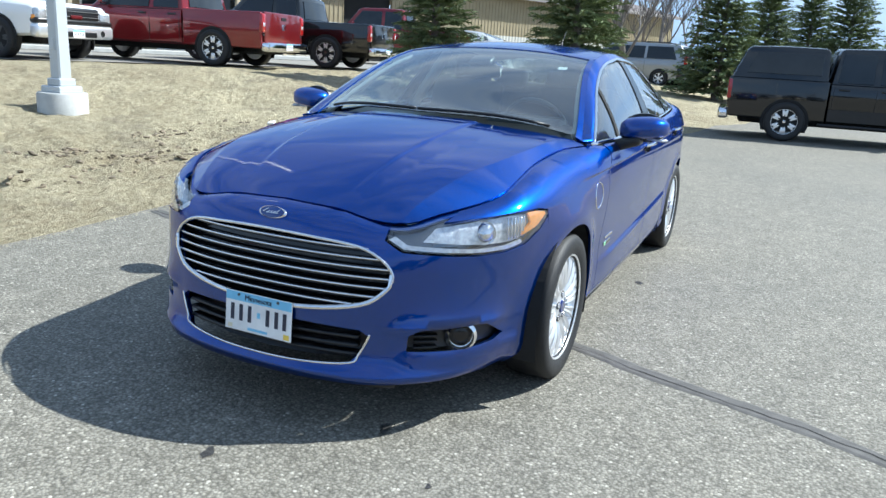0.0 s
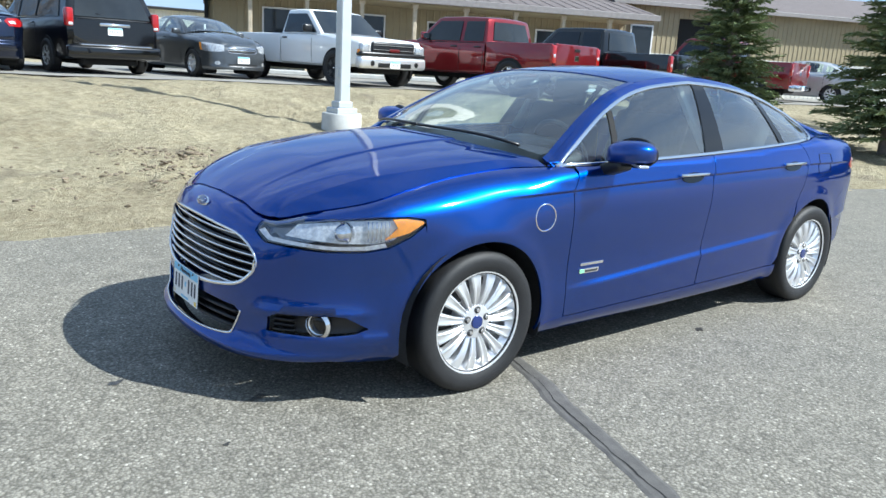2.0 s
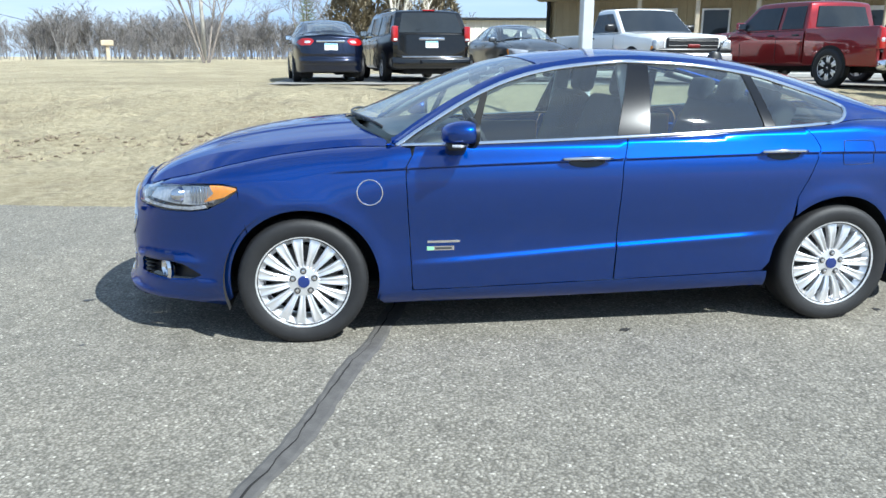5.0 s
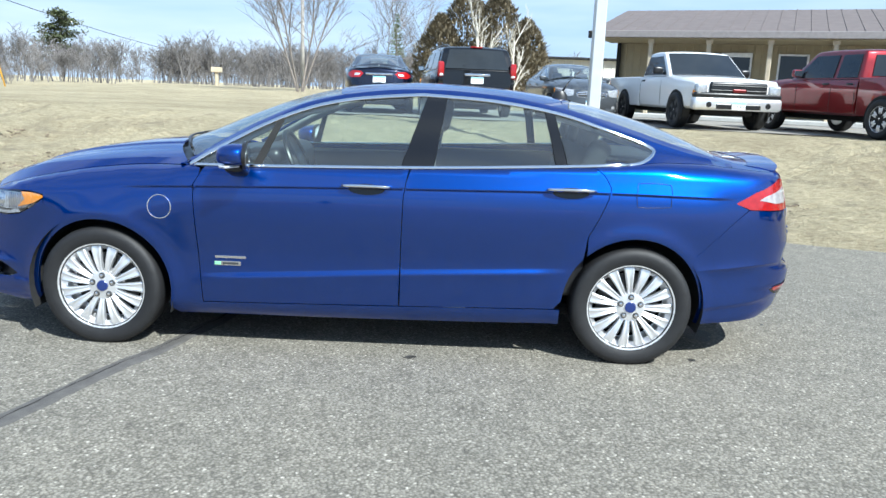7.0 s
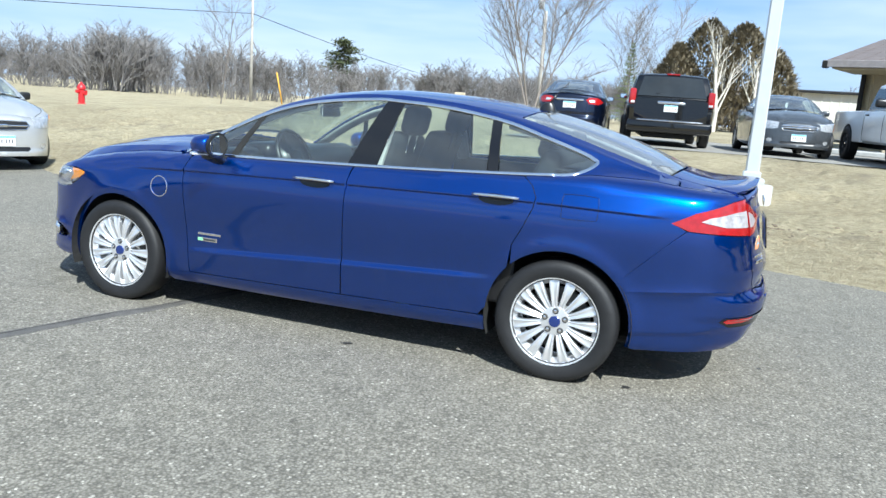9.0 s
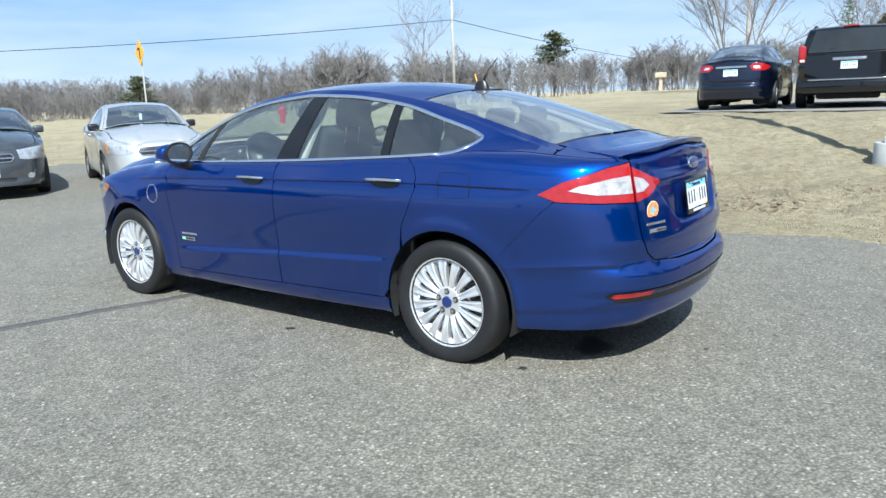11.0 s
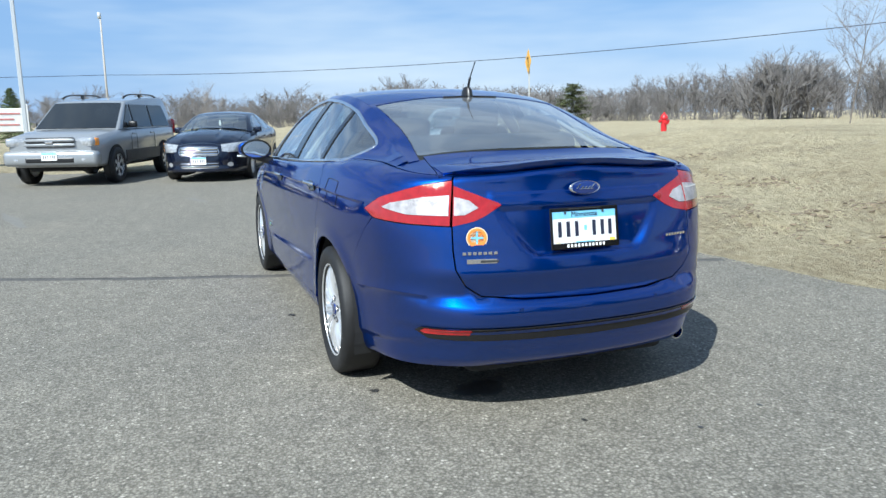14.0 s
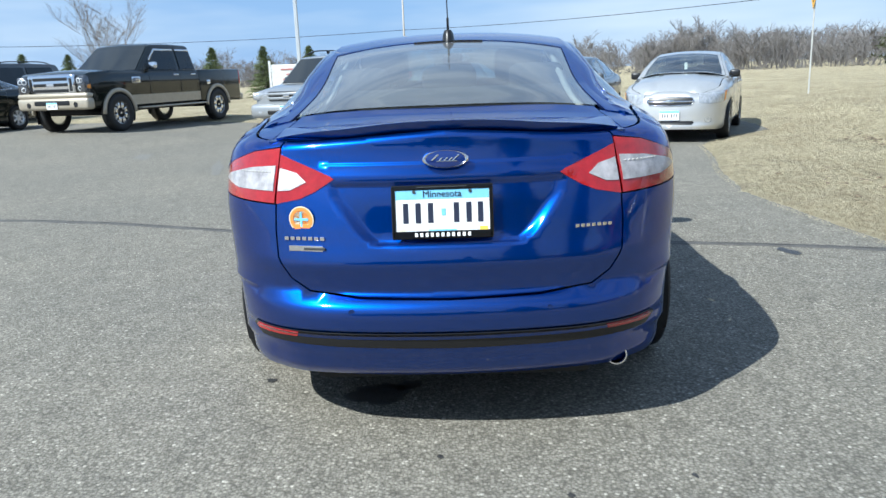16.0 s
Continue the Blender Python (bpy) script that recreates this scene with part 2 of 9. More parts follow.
def lerp_table(table, x):
    if x <= table[0][0]:
        return table[0][1]
    for (x0, y0), (x1, y1) in zip(table, table[1:]):
        if x <= x1:
            return y0 + (y1 - y0) * (x - x0) / (x1 - x0)
    return table[-1][1]


# the line along which the lot meets the grass bank, and the bank's rise from it
EDGE = [(-60, 5.0), (-30, 2.0), (-13, -0.5), (-8, -1.7), (-4.5, -2.75), (-2.5, -3.45), (-1.0, -3.1), (0.5, -2.95), (2.5, -2.8), (4.0, -3.05), (5.5, -3.45), (7.0, -3.75), (8.2, -4.5), (9.0, -5.6), (10.5, -5.9), (16.0, -6.2), (30, -10), (60, -12)]
BANK = [(-1, -0.03), (0, 0.0), (0.5, 0.06), (2.0, 0.16), (4.0, 0.32), (7.0, 0.745), (8.0, 0.785), (9.0, 0.765), (18.0, 0.77), (28, 0.92), (45, 1.12), (90, 0.7), (200, -0.5), (900, -6)]


TORN = [(0.8, -4.1, 0.7, 0.25), (0.9, -4.8, 0.6, 0.3), (0.7, -5.5, 0.8, 0.3), (-0.9, -4.3, 0.8, 0.3), (5.1, -6.5, 0.9, 0.3), (5.4, -5.5, 0.7, 0.25), (3.2, -6.2, 0.8, 0.3), (7.3, -8.2, 0.9, 0.4)]


def ground_z(x, y):
    d = lerp_table(EDGE, x) - y
    z = lerp_table(BANK, d) if d > -1 else -0.03
    fade = 1 - 0.75 * smoothstep(8, 22, x + 0.25 * y)
    z *= fade if d > 0 else 1
    far = smoothstep(14.5, 17.0, x) * smoothstep(-6, 2, -d)
    z = max(z, -0.03 + (0.09 + 0.14 * smoothstep(4.0, 8.0, y)) * far)
    if d > 0.05 or x > 15:
        amp = 0.045 * smoothstep(0.0, 1.2, d) * (1 - 0.85 * smoothstep(7.0, 8.6, d)) + 0.015
        z += amp * noise.noise(Vector((x * 1.3, y * 1.3, 0.3))) + 0.6 * amp * noise.noise(Vector((x * 4.1, y * 4.1, 7.0))) - 0.7 * amp * abs(noise.noise(Vector((x * 2.6, y * 3.4, 11.0))))
        m = math.exp(-((x + 1.0) ** 2 / 7 + (d - 1.3) ** 2 / 0.7))
        z += m * 0.10 * (0.4 + noise.noise(Vector((x * 2.3, y * 2.3, 3.0))))
        # ground torn up by wheels: ridges and pits
        torn = 0.45 * smoothstep(0.0, 0.35, noise.noise(Vector((x * 0.45, y * 0.7, 21.0)))) * smoothstep(0.5, 1.4, d) * (1 - smoothstep(5.0, 7.0, d))
        for cx, cy, rx, ry in TORN:
            torn += math.exp(-((x - cx) / rx) ** 2 - ((y - cy) / ry) ** 2)
        if torn > 0.02:
            r = 1 - 2.2 * abs(noise.noise(Vector((x * 2.1, y * 2.9, 31.0))))
            z += min(1.0, torn) * (0.09 * r + 0.07 * noise.noise(Vector((x * 5.3, y * 6.1, 13.0))) - 0.03)
    return z


def sheet(name, xs, ys, height, mat):
    bm = bmesh.new()
    grid = [[bm.verts.new((x, y, height(x, y))) for y in ys] for x in xs]
    for i in range(len(xs) - 1):
        for j in range(len(ys) - 1):
            bm.faces.new((grid[i][j], grid[i + 1][j], grid[i + 1][j + 1], grid[i][j + 1]))
    return part(name, bm, mat, smooth=True)


def steps(*bands):
    out = [bands[0][0]]
    for a, b, s in bands:
        n = max(1, round((b - a) / s))
        out += [a + (b - a) * (i + 1) / n for i in range(n)]
    return out


ground = sheet("ground", steps((-600, -120, 60), (-120, -30, 10), (-30, -12, 1.0), (-12, 14, 0.07), (14, 24, 0.8), (24, 120, 8), (120, 600, 60)),
               steps((-600, -120, 60), (-120, -30, 8), (-30, -14, 1.0), (-14, -2.2, 0.06), (-2.2, 8, 1.0), (8, 40, 8), (40, 600, 80)), ground_z, DRY_GRASS)
tagged(ground, "dry straw-coloured winter grass on a low bank beside the lot", "ground", kind="structure")


def lot_outline():
    pts = []
    for i in range(-300, 151):
        x = i * 0.1
        w = 0.10 * noise.noise(Vector((x * 1.7, 2.0, 0))) + 0.05 * noise.noise(Vector((x * 7, 5.0, 0)))
        pts.append((x, lerp_table(EDGE, x) + w))
    back = [(17.2 + 0.3 * math.sin(y), y) for y in range(-6, 40)]
    return pts + back + [(-30, 39)]


def flat_area(name, outline, z, mat):
    from mathutils.geometry import tessellate_polygon
    bm = bmesh.new()
    vs = [bm.verts.new((x, y, z)) for x, y in outline]
    for tri in tessellate_polygon([[Vector((x, y, 0)) for x, y in outline]]):
        try:
            f = bm.faces.new([vs[i] for i in tri])
        except ValueError:
            continue
        f.normal_update()
        if f.normal.z < 0:
            f.normal_flip()
    return part(name, bm, mat)


lot = flat_area("parking_lot", lot_outline(), 0.0, ASPHALT)
tagged(lot, "worn grey asphalt parking lot with pale stone chips showing", "pavement", kind="structure")
rise = sheet("lot_rise", steps((8, 17.4, 0.6)), steps((4.0, 34.0, 0.8)), lambda x, y: -0.008 + 0.012 * smoothstep(8.0, 9.2, x) * smoothstep(4.0, 5.6, y) + smoothstep(8, 12.5, x) * min(0.18, 0.045 * max(0.0, y - 4.2)), ASPHALT)
tagged(rise, "far corner of the asphalt lot that rises slightly", "pavement", kind="structure")
upper_lot_z = 0.785

# ---- surfaces of coachwork ----
class Curve:
    """A smooth curve through (x, y) pairs, without overshoot."""

    def __init__(self, *pairs):
        pairs = sorted(pairs)
        self.x = [p[0] for p in pairs]
        self.y = [p[1] for p in pairs]
        n = len(pairs)
        d = [(self.y[i + 1] - self.y[i]) / (self.x[i + 1] - self.x[i]) for i in range(n - 1)]
        self.m = [d[0]] + [0.0 if d[i - 1] * d[i] <= 0 else 2 * d[i - 1] * d[i] / (d[i - 1] + d[i]) for i in range(1, n - 1)] + [d[-1]]

    def __call__(self, t):
        x = self.x
        if t <= x[0]:
            return self.y[0]
        if t >= x[-1]:
            return self.y[-1]
        lo, hi = 0, len(x) - 1
        while hi - lo > 1:
            k = (lo + hi) // 2
            if x[k] <= t:
                lo = k
            else:
                hi = k
        h = x[hi] - x[lo]
        u = (t - x[lo]) / h
        u2, u3 = u * u, u * u * u
        return (2 * u3 - 3 * u2 + 1) * self.y[lo] + (u3 - 2 * u2 + u) * h * self.m[lo] + (3 * u2 - 2 * u3) * self.y[hi] + (u3 - u2) * h * self.m[hi]


def spline(points, per=8, closed=False):
    """A Catmull-Rom line through 2D or 3D points."""
    ps = [Vector(p) for p in points]
    n = len(ps)
    out = []
    for i in range(n if closed else n - 1):
        p1, p2 = ps[i], ps[(i + 1) % n]
        p0 = ps[i - 1] if closed or i else p1 * 2 - p2
        p3 = ps[(i + 2) % n] if closed or i + 2 < n else p2 * 2 - p1
        for k in range(per):
            t = k / per
            out.append(0.5 * (2 * p1 + (p2 - p0) * t + (2 * p0 - 5 * p1 + 4 * p2 - p3) * t * t + (3 * p1 - p0 - 3 * p2 + p3) * t ** 3))
    if not closed:
        out.append(ps[-1])
    return [tuple(p) for p in out]


def arc(cx, cz, r, a0, a1, n=20, squash=1.0):
    return [(cx + r * math.cos(radians(a0 + (a1 - a0) * i / n)), cz + squash * r * math.sin(radians(a0 + (a1 - a0) * i / n))) for i in range(n + 1)]


def dense(poly, step, closed=True):
    out = []
    n = len(poly)
    for i in range(n if closed else n - 1):
        a, b = poly[i], poly[(i + 1) % n]
        k = max(1, math.ceil(math.dist(a, b) / step))
        out += [(a[0] + (b[0] - a[0]) * j / k, a[1] + (b[1] - a[1]) * j / k) for j in range(k)]
    if not closed:
        out.append(tuple(poly[-1]))
    return out


def in_poly(poly, x, y):
    c = False
    j = len(poly) - 1
    for i in range(len(poly)):
        xi, yi = poly[i]
        xj, yj = poly[j]
        if (yi > y) != (yj > y) and x < (xj - xi) * (y - yi) / (yj - yi) + xi:
            c = not c
        j = i
    return c


def edge_gap(poly, x, y):
    best = 9.0
    j = len(poly) - 1
    for i in range(len(poly)):
        ax, ay = poly[j]
        bx, by = poly[i]
        dx, dy = bx - ax, by - ay
        t = max(0.0, min(1.0, ((x - ax) * dx + (y - ay) * dy) / (dx * dx + dy * dy + 1e-12)))
        best = min(best, (ax + t * dx - x) ** 2 + (ay + t * dy - y) ** 2)
        j = i
    return math.sqrt(best)


def region(outer, holes=(), step=0.035, lines=()):
    """Triangles that fill an outline, less its holes; their edges follow the crease lines."""
    from mathutils.geometry import delaunay_2d_cdt
    rings = [dense(r, step * 0.8) for r in (outer, *holes)]
    vs, es = [], []
    for r in rings:
        b = len(vs)
        vs += [Vector(p) for p in r]
        es += [(b + i, b + (i + 1) % len(r)) for i in range(len(r))]
    x0, x1 = min(p[0] for p in outer), max(p[0] for p in outer)
    y0, y1 = min(p[1] for p in outer), max(p[1] for p in outer)
    marks = []
    for line in lines:
        last = None
        for p in dense(line, step * 0.7, False):
            if in_poly(rings[0], *p) and not any(in_poly(h, *p) for h in rings[1:]) and all(edge_gap(r, *p) > 0.004 for r in rings):
                vs.append(Vector(p))
                marks.append(p)
                if last is not None:
                    es.append((last, len(vs) - 1))
                last = len(vs) - 1
            else:
                last = None
    near = (step * 0.5) ** 2
    i = 0
    y = y0 + step * 0.5
    while y < y1:
        x = x0 + step * (0.5 if i % 2 else 0.25)
        while x < x1:
            if any((x - a) ** 2 + (y - b) ** 2 < near for a, b in marks):
                x += step
                continue
            if in_poly(rings[0], x, y) and not any(in_poly(h, x, y) for h in rings[1:]) and all(edge_gap(r, x, y) > step * 0.45 for r in rings):
                vs.append(Vector((x, y)))
            x += step
        y += step * 0.87
        i += 1
    ov, oe, of, _, _, _ = delaunay_2d_cdt(vs, es, [], 0, 1e-6)
    tris = []
    for f in of:
        cx, cy = sum(ov[i][0] for i in f) / 3, sum(ov[i][1] for i in f) / 3
        if in_poly(rings[0], cx, cy) and not any(in_poly(h, cx, cy) for h in rings[1:]):
            tris.append(tuple(f))
    return [tuple(v) for v in ov], tris


def skin(name, outer, fn, mat, parent=None, holes=(), step=0.035, depth=0.012, lift=0.0, mirror=False, label="", inward=None, lines=()):
    """A panel: an outline of a surface fn(u, v), with true normals and edges that turn inwards by depth."""
    vs, tris = region(outer, holes, step, lines)
    e = 0.002
    pts, nor = [], []
    mid = Vector(inward) if inward else None
    for u, v in vs:
        p = Vector(fn(u, v))
        n = (Vector(fn(u + e, v)) - Vector(fn(u - e, v))).cross(Vector(fn(u, v + e)) - Vector(fn(u, v - e)))
        n = n.normalized() if n.length > 1e-12 else Vector((0, 0, 1))
        pts.append(p)
        nor.append(n)
    # outwards is away from the middle of the body
    c = mid or Vector((sum(p.x for p in pts) / len(pts) * 0.55, 0, 0.62))
    if sum((p - c).dot(n) for p, n in zip(pts, nor)) < 0:
        nor = [-n for n in nor]
    pts = [p + n * lift for p, n in zip(pts, nor)]
    faces = []
    used = {}
    for t in tris:
        a, b, d = (pts[i] for i in t)
        g = (b - a).cross(d - a)
        t = t if g.dot(nor[t[0]] + nor[t[1]] + nor[t[2]]) > 0 else (t[0], t[2], t[1])
        faces.append(t)
        for i in range(3):
            k = (t[i], t[(i + 1) % 3])
            used[k] = used.get(k, 0) + 1
    verts, normals = list(pts), list(nor)
    if depth:
        rim = {}
        for a, b in list(used):
            if (b, a) in used:
                continue
            out = (pts[b] - pts[a]).cross(nor[a]).normalized()
            k = len(verts)
            for i in (a, b):
                verts += [pts[i], pts[i] - nor[i] * depth]
                normals += [out, out]
            faces += [(k + 2, k, k + 1), (k + 2, k + 1, k + 3)]
    if mirror:
        verts = [Vector((p.x, -p.y, p.z)) for p in verts]
        normals = [Vector((p.x, -p.y, p.z)) for p in normals]
        faces = [tuple(reversed(f)) for f in faces]
    me = bpy.data.meshes.new(name)
    me.from_pydata([tuple(p) for p in verts], [], faces)
    me.materials.append(mat)
    me.shade_smooth()
    me.normals_split_custom_set_from_vertices([tuple(n) for n in normals])
    ob = new(name, me)
    if parent:
        ob.parent = parent
    if label:
        ob["label"] = label
    return ob


def strip(name, line, width, height, mat, parent=None, mirror=False, up=None, label="", closed=False, smooth=True):
    """A bar with rounded edges along a 3D line; up gives its outward side at each point."""
    ps = [Vector(p) for p in line]
    n = len(ps)
    bm = bmesh.new()
    rings = []
    section = [(-0.5, -0.5), (-0.5, 0.25), (-0.3, 0.5), (0.3, 0.5), (0.5, 0.25), (0.5, -0.5)]
    for i, p in enumerate(ps):
        a = ps[i - 1] if i or closed else ps[i]
        b = ps[(i + 1) % n] if i + 1 < n or closed else ps[i]
        t = (b - a).normalized()
        u = Vector(up[i] if isinstance(up, list) else up or (0, 0, 1))
        s = t.cross(u).normalized()
        u = s.cross(t)
        rings.append([bm.verts.new(p + s * (x * width) + u * (y * height)) for x, y in section])
    k = len(section)
    for i in range(n if closed else n - 1):
        r0, r1 = rings[i], rings[(i + 1) % n]
        for j in range(k):
            bm.faces.new((r0[j], r0[(j + 1) % k], r1[(j + 1) % k], r1[j]))
    if not closed:
        bm.faces.new(rings[0])
        bm.faces.new(list(reversed(rings[-1])))
    if mirror:
        for v in bm.verts:
            v.co.y = -v.co.y
    bmesh.ops.recalc_face_normals(bm, faces=bm.faces)
    return part(name, bm, mat, parent, label, smooth)


def lathe(profile, n=32, axis="y"):
    """A bmesh turned round an axis from (radius, along) pairs."""
    bm = bmesh.new()
    rings = []
    for r, h in profile:
        ring = []
        for i in range(n):
            a = 2 * math.pi * i / n
            c = (r * math.cos(a), h, r * math.sin(a)) if axis == "y" else (r * math.cos(a), r * math.sin(a), h) if axis == "z" else (h, r * math.cos(a), r * math.sin(a))
            ring.append(bm.verts.new(c))
        rings.append(ring)
    for a, b in zip(rings, rings[1:]):
        for i in range(n):
            bm.faces.new((a[i], a[(i + 1) % n], b[(i + 1) % n], b[i]))
    bm.faces.new(rings[0])
    bm.faces.new(rings[-1])
    bmesh.ops.remove_doubles(bm, verts=bm.verts, dist=1e-5)
    bmesh.ops.recalc_face_normals(bm, faces=bm.faces)
    return bm


def rounded_box(sx, sy, sz, r=0.02, seg=2, at=None):
    bm = bmesh.new()
    bmesh.ops.create_cube(bm, size=1, matrix=Matrix.Diagonal((sx, sy, sz, 1)))
    if r:
        bmesh.ops.bevel(bm, geom=list(bm.edges), offset=r, segments=seg, profile=0.5, affect="EDGES")
    if at is not None:
        bmesh.ops.transform(bm, matrix=at, verts=bm.verts)
    return bm


def sharp(bm, angle=35):
    for e in bm.edges:
        if len(e.link_faces) == 2 and e.calc_face_angle(0) > radians(angle):
            e.smooth = False
    return bm


class Body:
    """The outer skin of a car: nose at +x, left side at +y, the ground at 0."""

    def __init__(self, plan, side, nose, tail, edge, curl, rail_z, rail_y, centre, hood, deck, wheels, lip=0.012, bow=0.018, hood_pow=2.6, roof_pow=2.3):
        far = lambda p: (p[0], -p[1])
        line = spline([far(plan[1]), *plan, far(plan[-2])], 24)[24:24 * len(plan) + 1]
        self.line = line
        self.s = [0.0]
        for a, b in zip(line, line[1:]):
            self.s.append(self.s[-1] + math.dist(a, b))
        self.length = self.s[-1]
        self.side, self.nose, self.tail = Curve(*side), Curve(*nose), Curve(*tail)
        self.xmax = line[0][0]
        self.xmin = line[-1][0]
        self.wheels, self.lip, self.bow, self.hood_pow, self.roof_pow = wheels, lip, bow, hood_pow, roof_pow
        self.sx_curve = Curve(*[(p[0], s) for p, s in zip(line, self.s)][::3])
        self.front_curve = Curve(*[(p[1], s) for p, s in zip(line, self.s) if p[0] > self.xmax - 0.75][::3])
        self.rear_curve = Curve(*[(p[1], s) for p, s in zip(line, self.s) if p[0] < self.xmin + 0.55][::3])
        self.edge = Curve(*[(self.place(k), z) for k, z in edge])
        self.curl = Curve(*[(self.place(k), z) for k, z in curl])
        self.rail_z, self.rail_y, self.centre = Curve(*rail_z), Curve(*rail_y), Curve(*centre)
        self.hood_c, self.deck_c = Curve(*hood), Curve(*deck) if deck else None
        self.px = Curve(*[(s, p[0]) for p, s in zip(line, self.s)][::2] + [(self.length + 0.001, line[-1][0])])
        self.py = Curve(*[(s, p[1]) for p, s in zip(line, self.s)][::2] + [(self.length + 0.001, line[-1][1])])
        self.sA, self.sB = self.sx(self.xmax - 0.55), self.sx(self.xmin + 0.45)
        self.extra = None
        # where the shoulder's edge lies, by x
        es = []
        for i in range(241):
            s = self.length * i / 240
            p = self.skin_side(s, self.edge(s))
            es.append((p[0], p[1], p[2]))
        keep = [es[0]]
        for e in es[1:]:
            if e[0] < keep[-1][0] - 0.002:
                keep.append(e)
        self.edge_y = Curve(*[(e[0], e[1]) for e in keep])
        self.edge_z = Curve(*[(e[0], e[2]) for e in keep])

    def place(self, key):
        kind, value = key
        return self.sx(value) if kind == "x" else self.front_curve(value) if kind == "f" else self.rear_curve(value)

    def sx(self, x):
        return self.sx_curve(x)

    def sf(self, y):
        return math.copysign(self.front_curve(abs(y)), y)

    def sr(self, y):
        return math.copysign(self.length - self.rear_curve(abs(y)), y)

    def around(self, s):
        """The plan's line, carried on over the middle at nose and tail."""
        if s < 0:
            return self.px(-s), -self.py(-s)
        if s > self.length:
            return self.px(2 * self.length - s), -self.py(2 * self.length - s)
        return self.px(s), self.py(s)

    def skin_side(self, s, z):
        sign = 1.0
        if s < 0:
            s, sign = -s, -1.0
        if s > self.length:
            s, sign = 2 * self.length - s, -sign
        x, y = self.px(s), self.py(s)
        a, b = self.around(s - 0.012), self.around(s + 0.012)
        tx, ty = b[0] - a[0], b[1] - a[1]
        l = math.hypot(tx, ty) or 1
        nx, ny = ty / l, -tx / l
        wf = 1 - smoothstep(0.35, 1.0, s / self.sA)
        wr = smoothstep(0.0, 0.65, (s - self.sB) / (self.length - self.sB))
        off = wf * self.nose(z) + wr * self.tail(z) + max(0.0, 1 - wf - wr) * self.side(z)
        ze, rh = self.edge(s), self.curl(s)
        rv = 0.75 * rh + 0.01
        t = (z - (ze - rv)) / rv
        if t > 0:
            t = min(t, 0.999)
            off -= rh * (1 - math.sqrt(1 - t * t))
        for wx, wz, wr_ in self.wheels:
            r = math.hypot(x - wx, z - wz)
            off += self.lip * math.exp(-((r - wr_) / 0.055) ** 2)
        if self.extra:
            off += self.extra(x + nx * off, y + ny * off, z, s)
        return (x + nx * off, sign * (y + ny * off), z)

    def front(self, q, z):
        """Round the nose: q is the way along the plan from its middle, to the left."""
        return self.skin_side(q, z)

    def rear(self, q, z):
        """Round the tail: q is the way along the plan from its middle, to the left."""
        p = self.skin_side(self.length - abs(q), z)
        return (p[0], math.copysign(1, q) * abs(p[1]) if q else 0.0, z)

    def flank(self, x, z):
        return self.skin_side(self.sx(x), z)

    def belt(self, x):
        return self.flank(x, self.edge_z(x))

    def house(self, x, z):
        """The side of the cabin, from the belt up to the roof rail."""
        zb, yb = self.edge_z(x), self.edge_y(x)
        zr, yr = self.rail_z(x), self.rail_y(x)
        t = (z - zb) / max(0.02, zr - zb)
        bow = self.bow - 0.040 * smoothstep(-1.25, -1.60, x)
        y = yb + (yr - yb) * t + bow * 4 * t * (1 - t)
        if t > 0.86:
            y -= 0.03 * ((t - 0.86) / 0.14) ** 2
        return (x, y, z)

    def roof(self, x, y):
        """Roof, windscreen and rear window, over the plan."""
        zr, yr, zc = self.rail_z(x), self.rail_y(x) - 0.03, self.centre(x)
        return (x, y, zc - (zc - zr) * (abs(y) / yr) ** self.roof_pow)

    def hood(self, x, y):
        ye, ze, zc = max(0.02, self.edge_y(x)), self.edge_z(x), self.hood_c(x)
        z = ze + max(0.0, zc - ze) * (1 - min(1.0, abs(y) / ye) ** self.hood_pow)
        return (x, y, z)

    def deck(self, x, y):
        ye, ze, zc = max(0.02, self.edge_y(x)), self.edge_z(x), self.deck_c(x)
        return (x, y, ze + (zc - ze) * (1 - min(1.0, abs(y) / ye) ** 3.0))


# ---- wheels ----
def tyre_mesh(R, rim, w, n=64, tread=True):
    h = w / 2
    prof = [(rim - 0.012, -h * 0.80), (rim + 0.012, -h * 0.94), (R * 0.87, -h * 1.0), (R * 0.955, -h * 0.93), (R * 0.99, -h * 0.78), (R, -h * 0.45), (R, h * 0.45), (R * 0.99, h * 0.78),
            (R * 0.955, h * 0.93), (R * 0.87, h * 1.0), (rim + 0.012, h * 0.94), (rim - 0.012, h * 0.80)]
    bm = bmesh.new()
    rings = []
    for i in range(n):
        a = 2 * math.pi * i / n
        row = []
        for r, y in prof:
            cut = 0.004 if tread and i % 2 and r > R * 0.95 and abs(y) > h * 0.4 else 0.0
            row.append(bm.verts.new(((r - cut) * math.cos(a), y, (r - cut) * math.sin(a))))
        rings.append(row)
    k = len(prof)
    for i in range(n):
        a, b = rings[i], rings[(i + 1) % n]
        for j in range(k):
            bm.faces.new((a[j], a[(j + 1) % k], b[(j + 1) % k], b[j]))
    bmesh.ops.recalc_face_normals(bm, faces=bm.faces)
    return sharp(bm, 45)


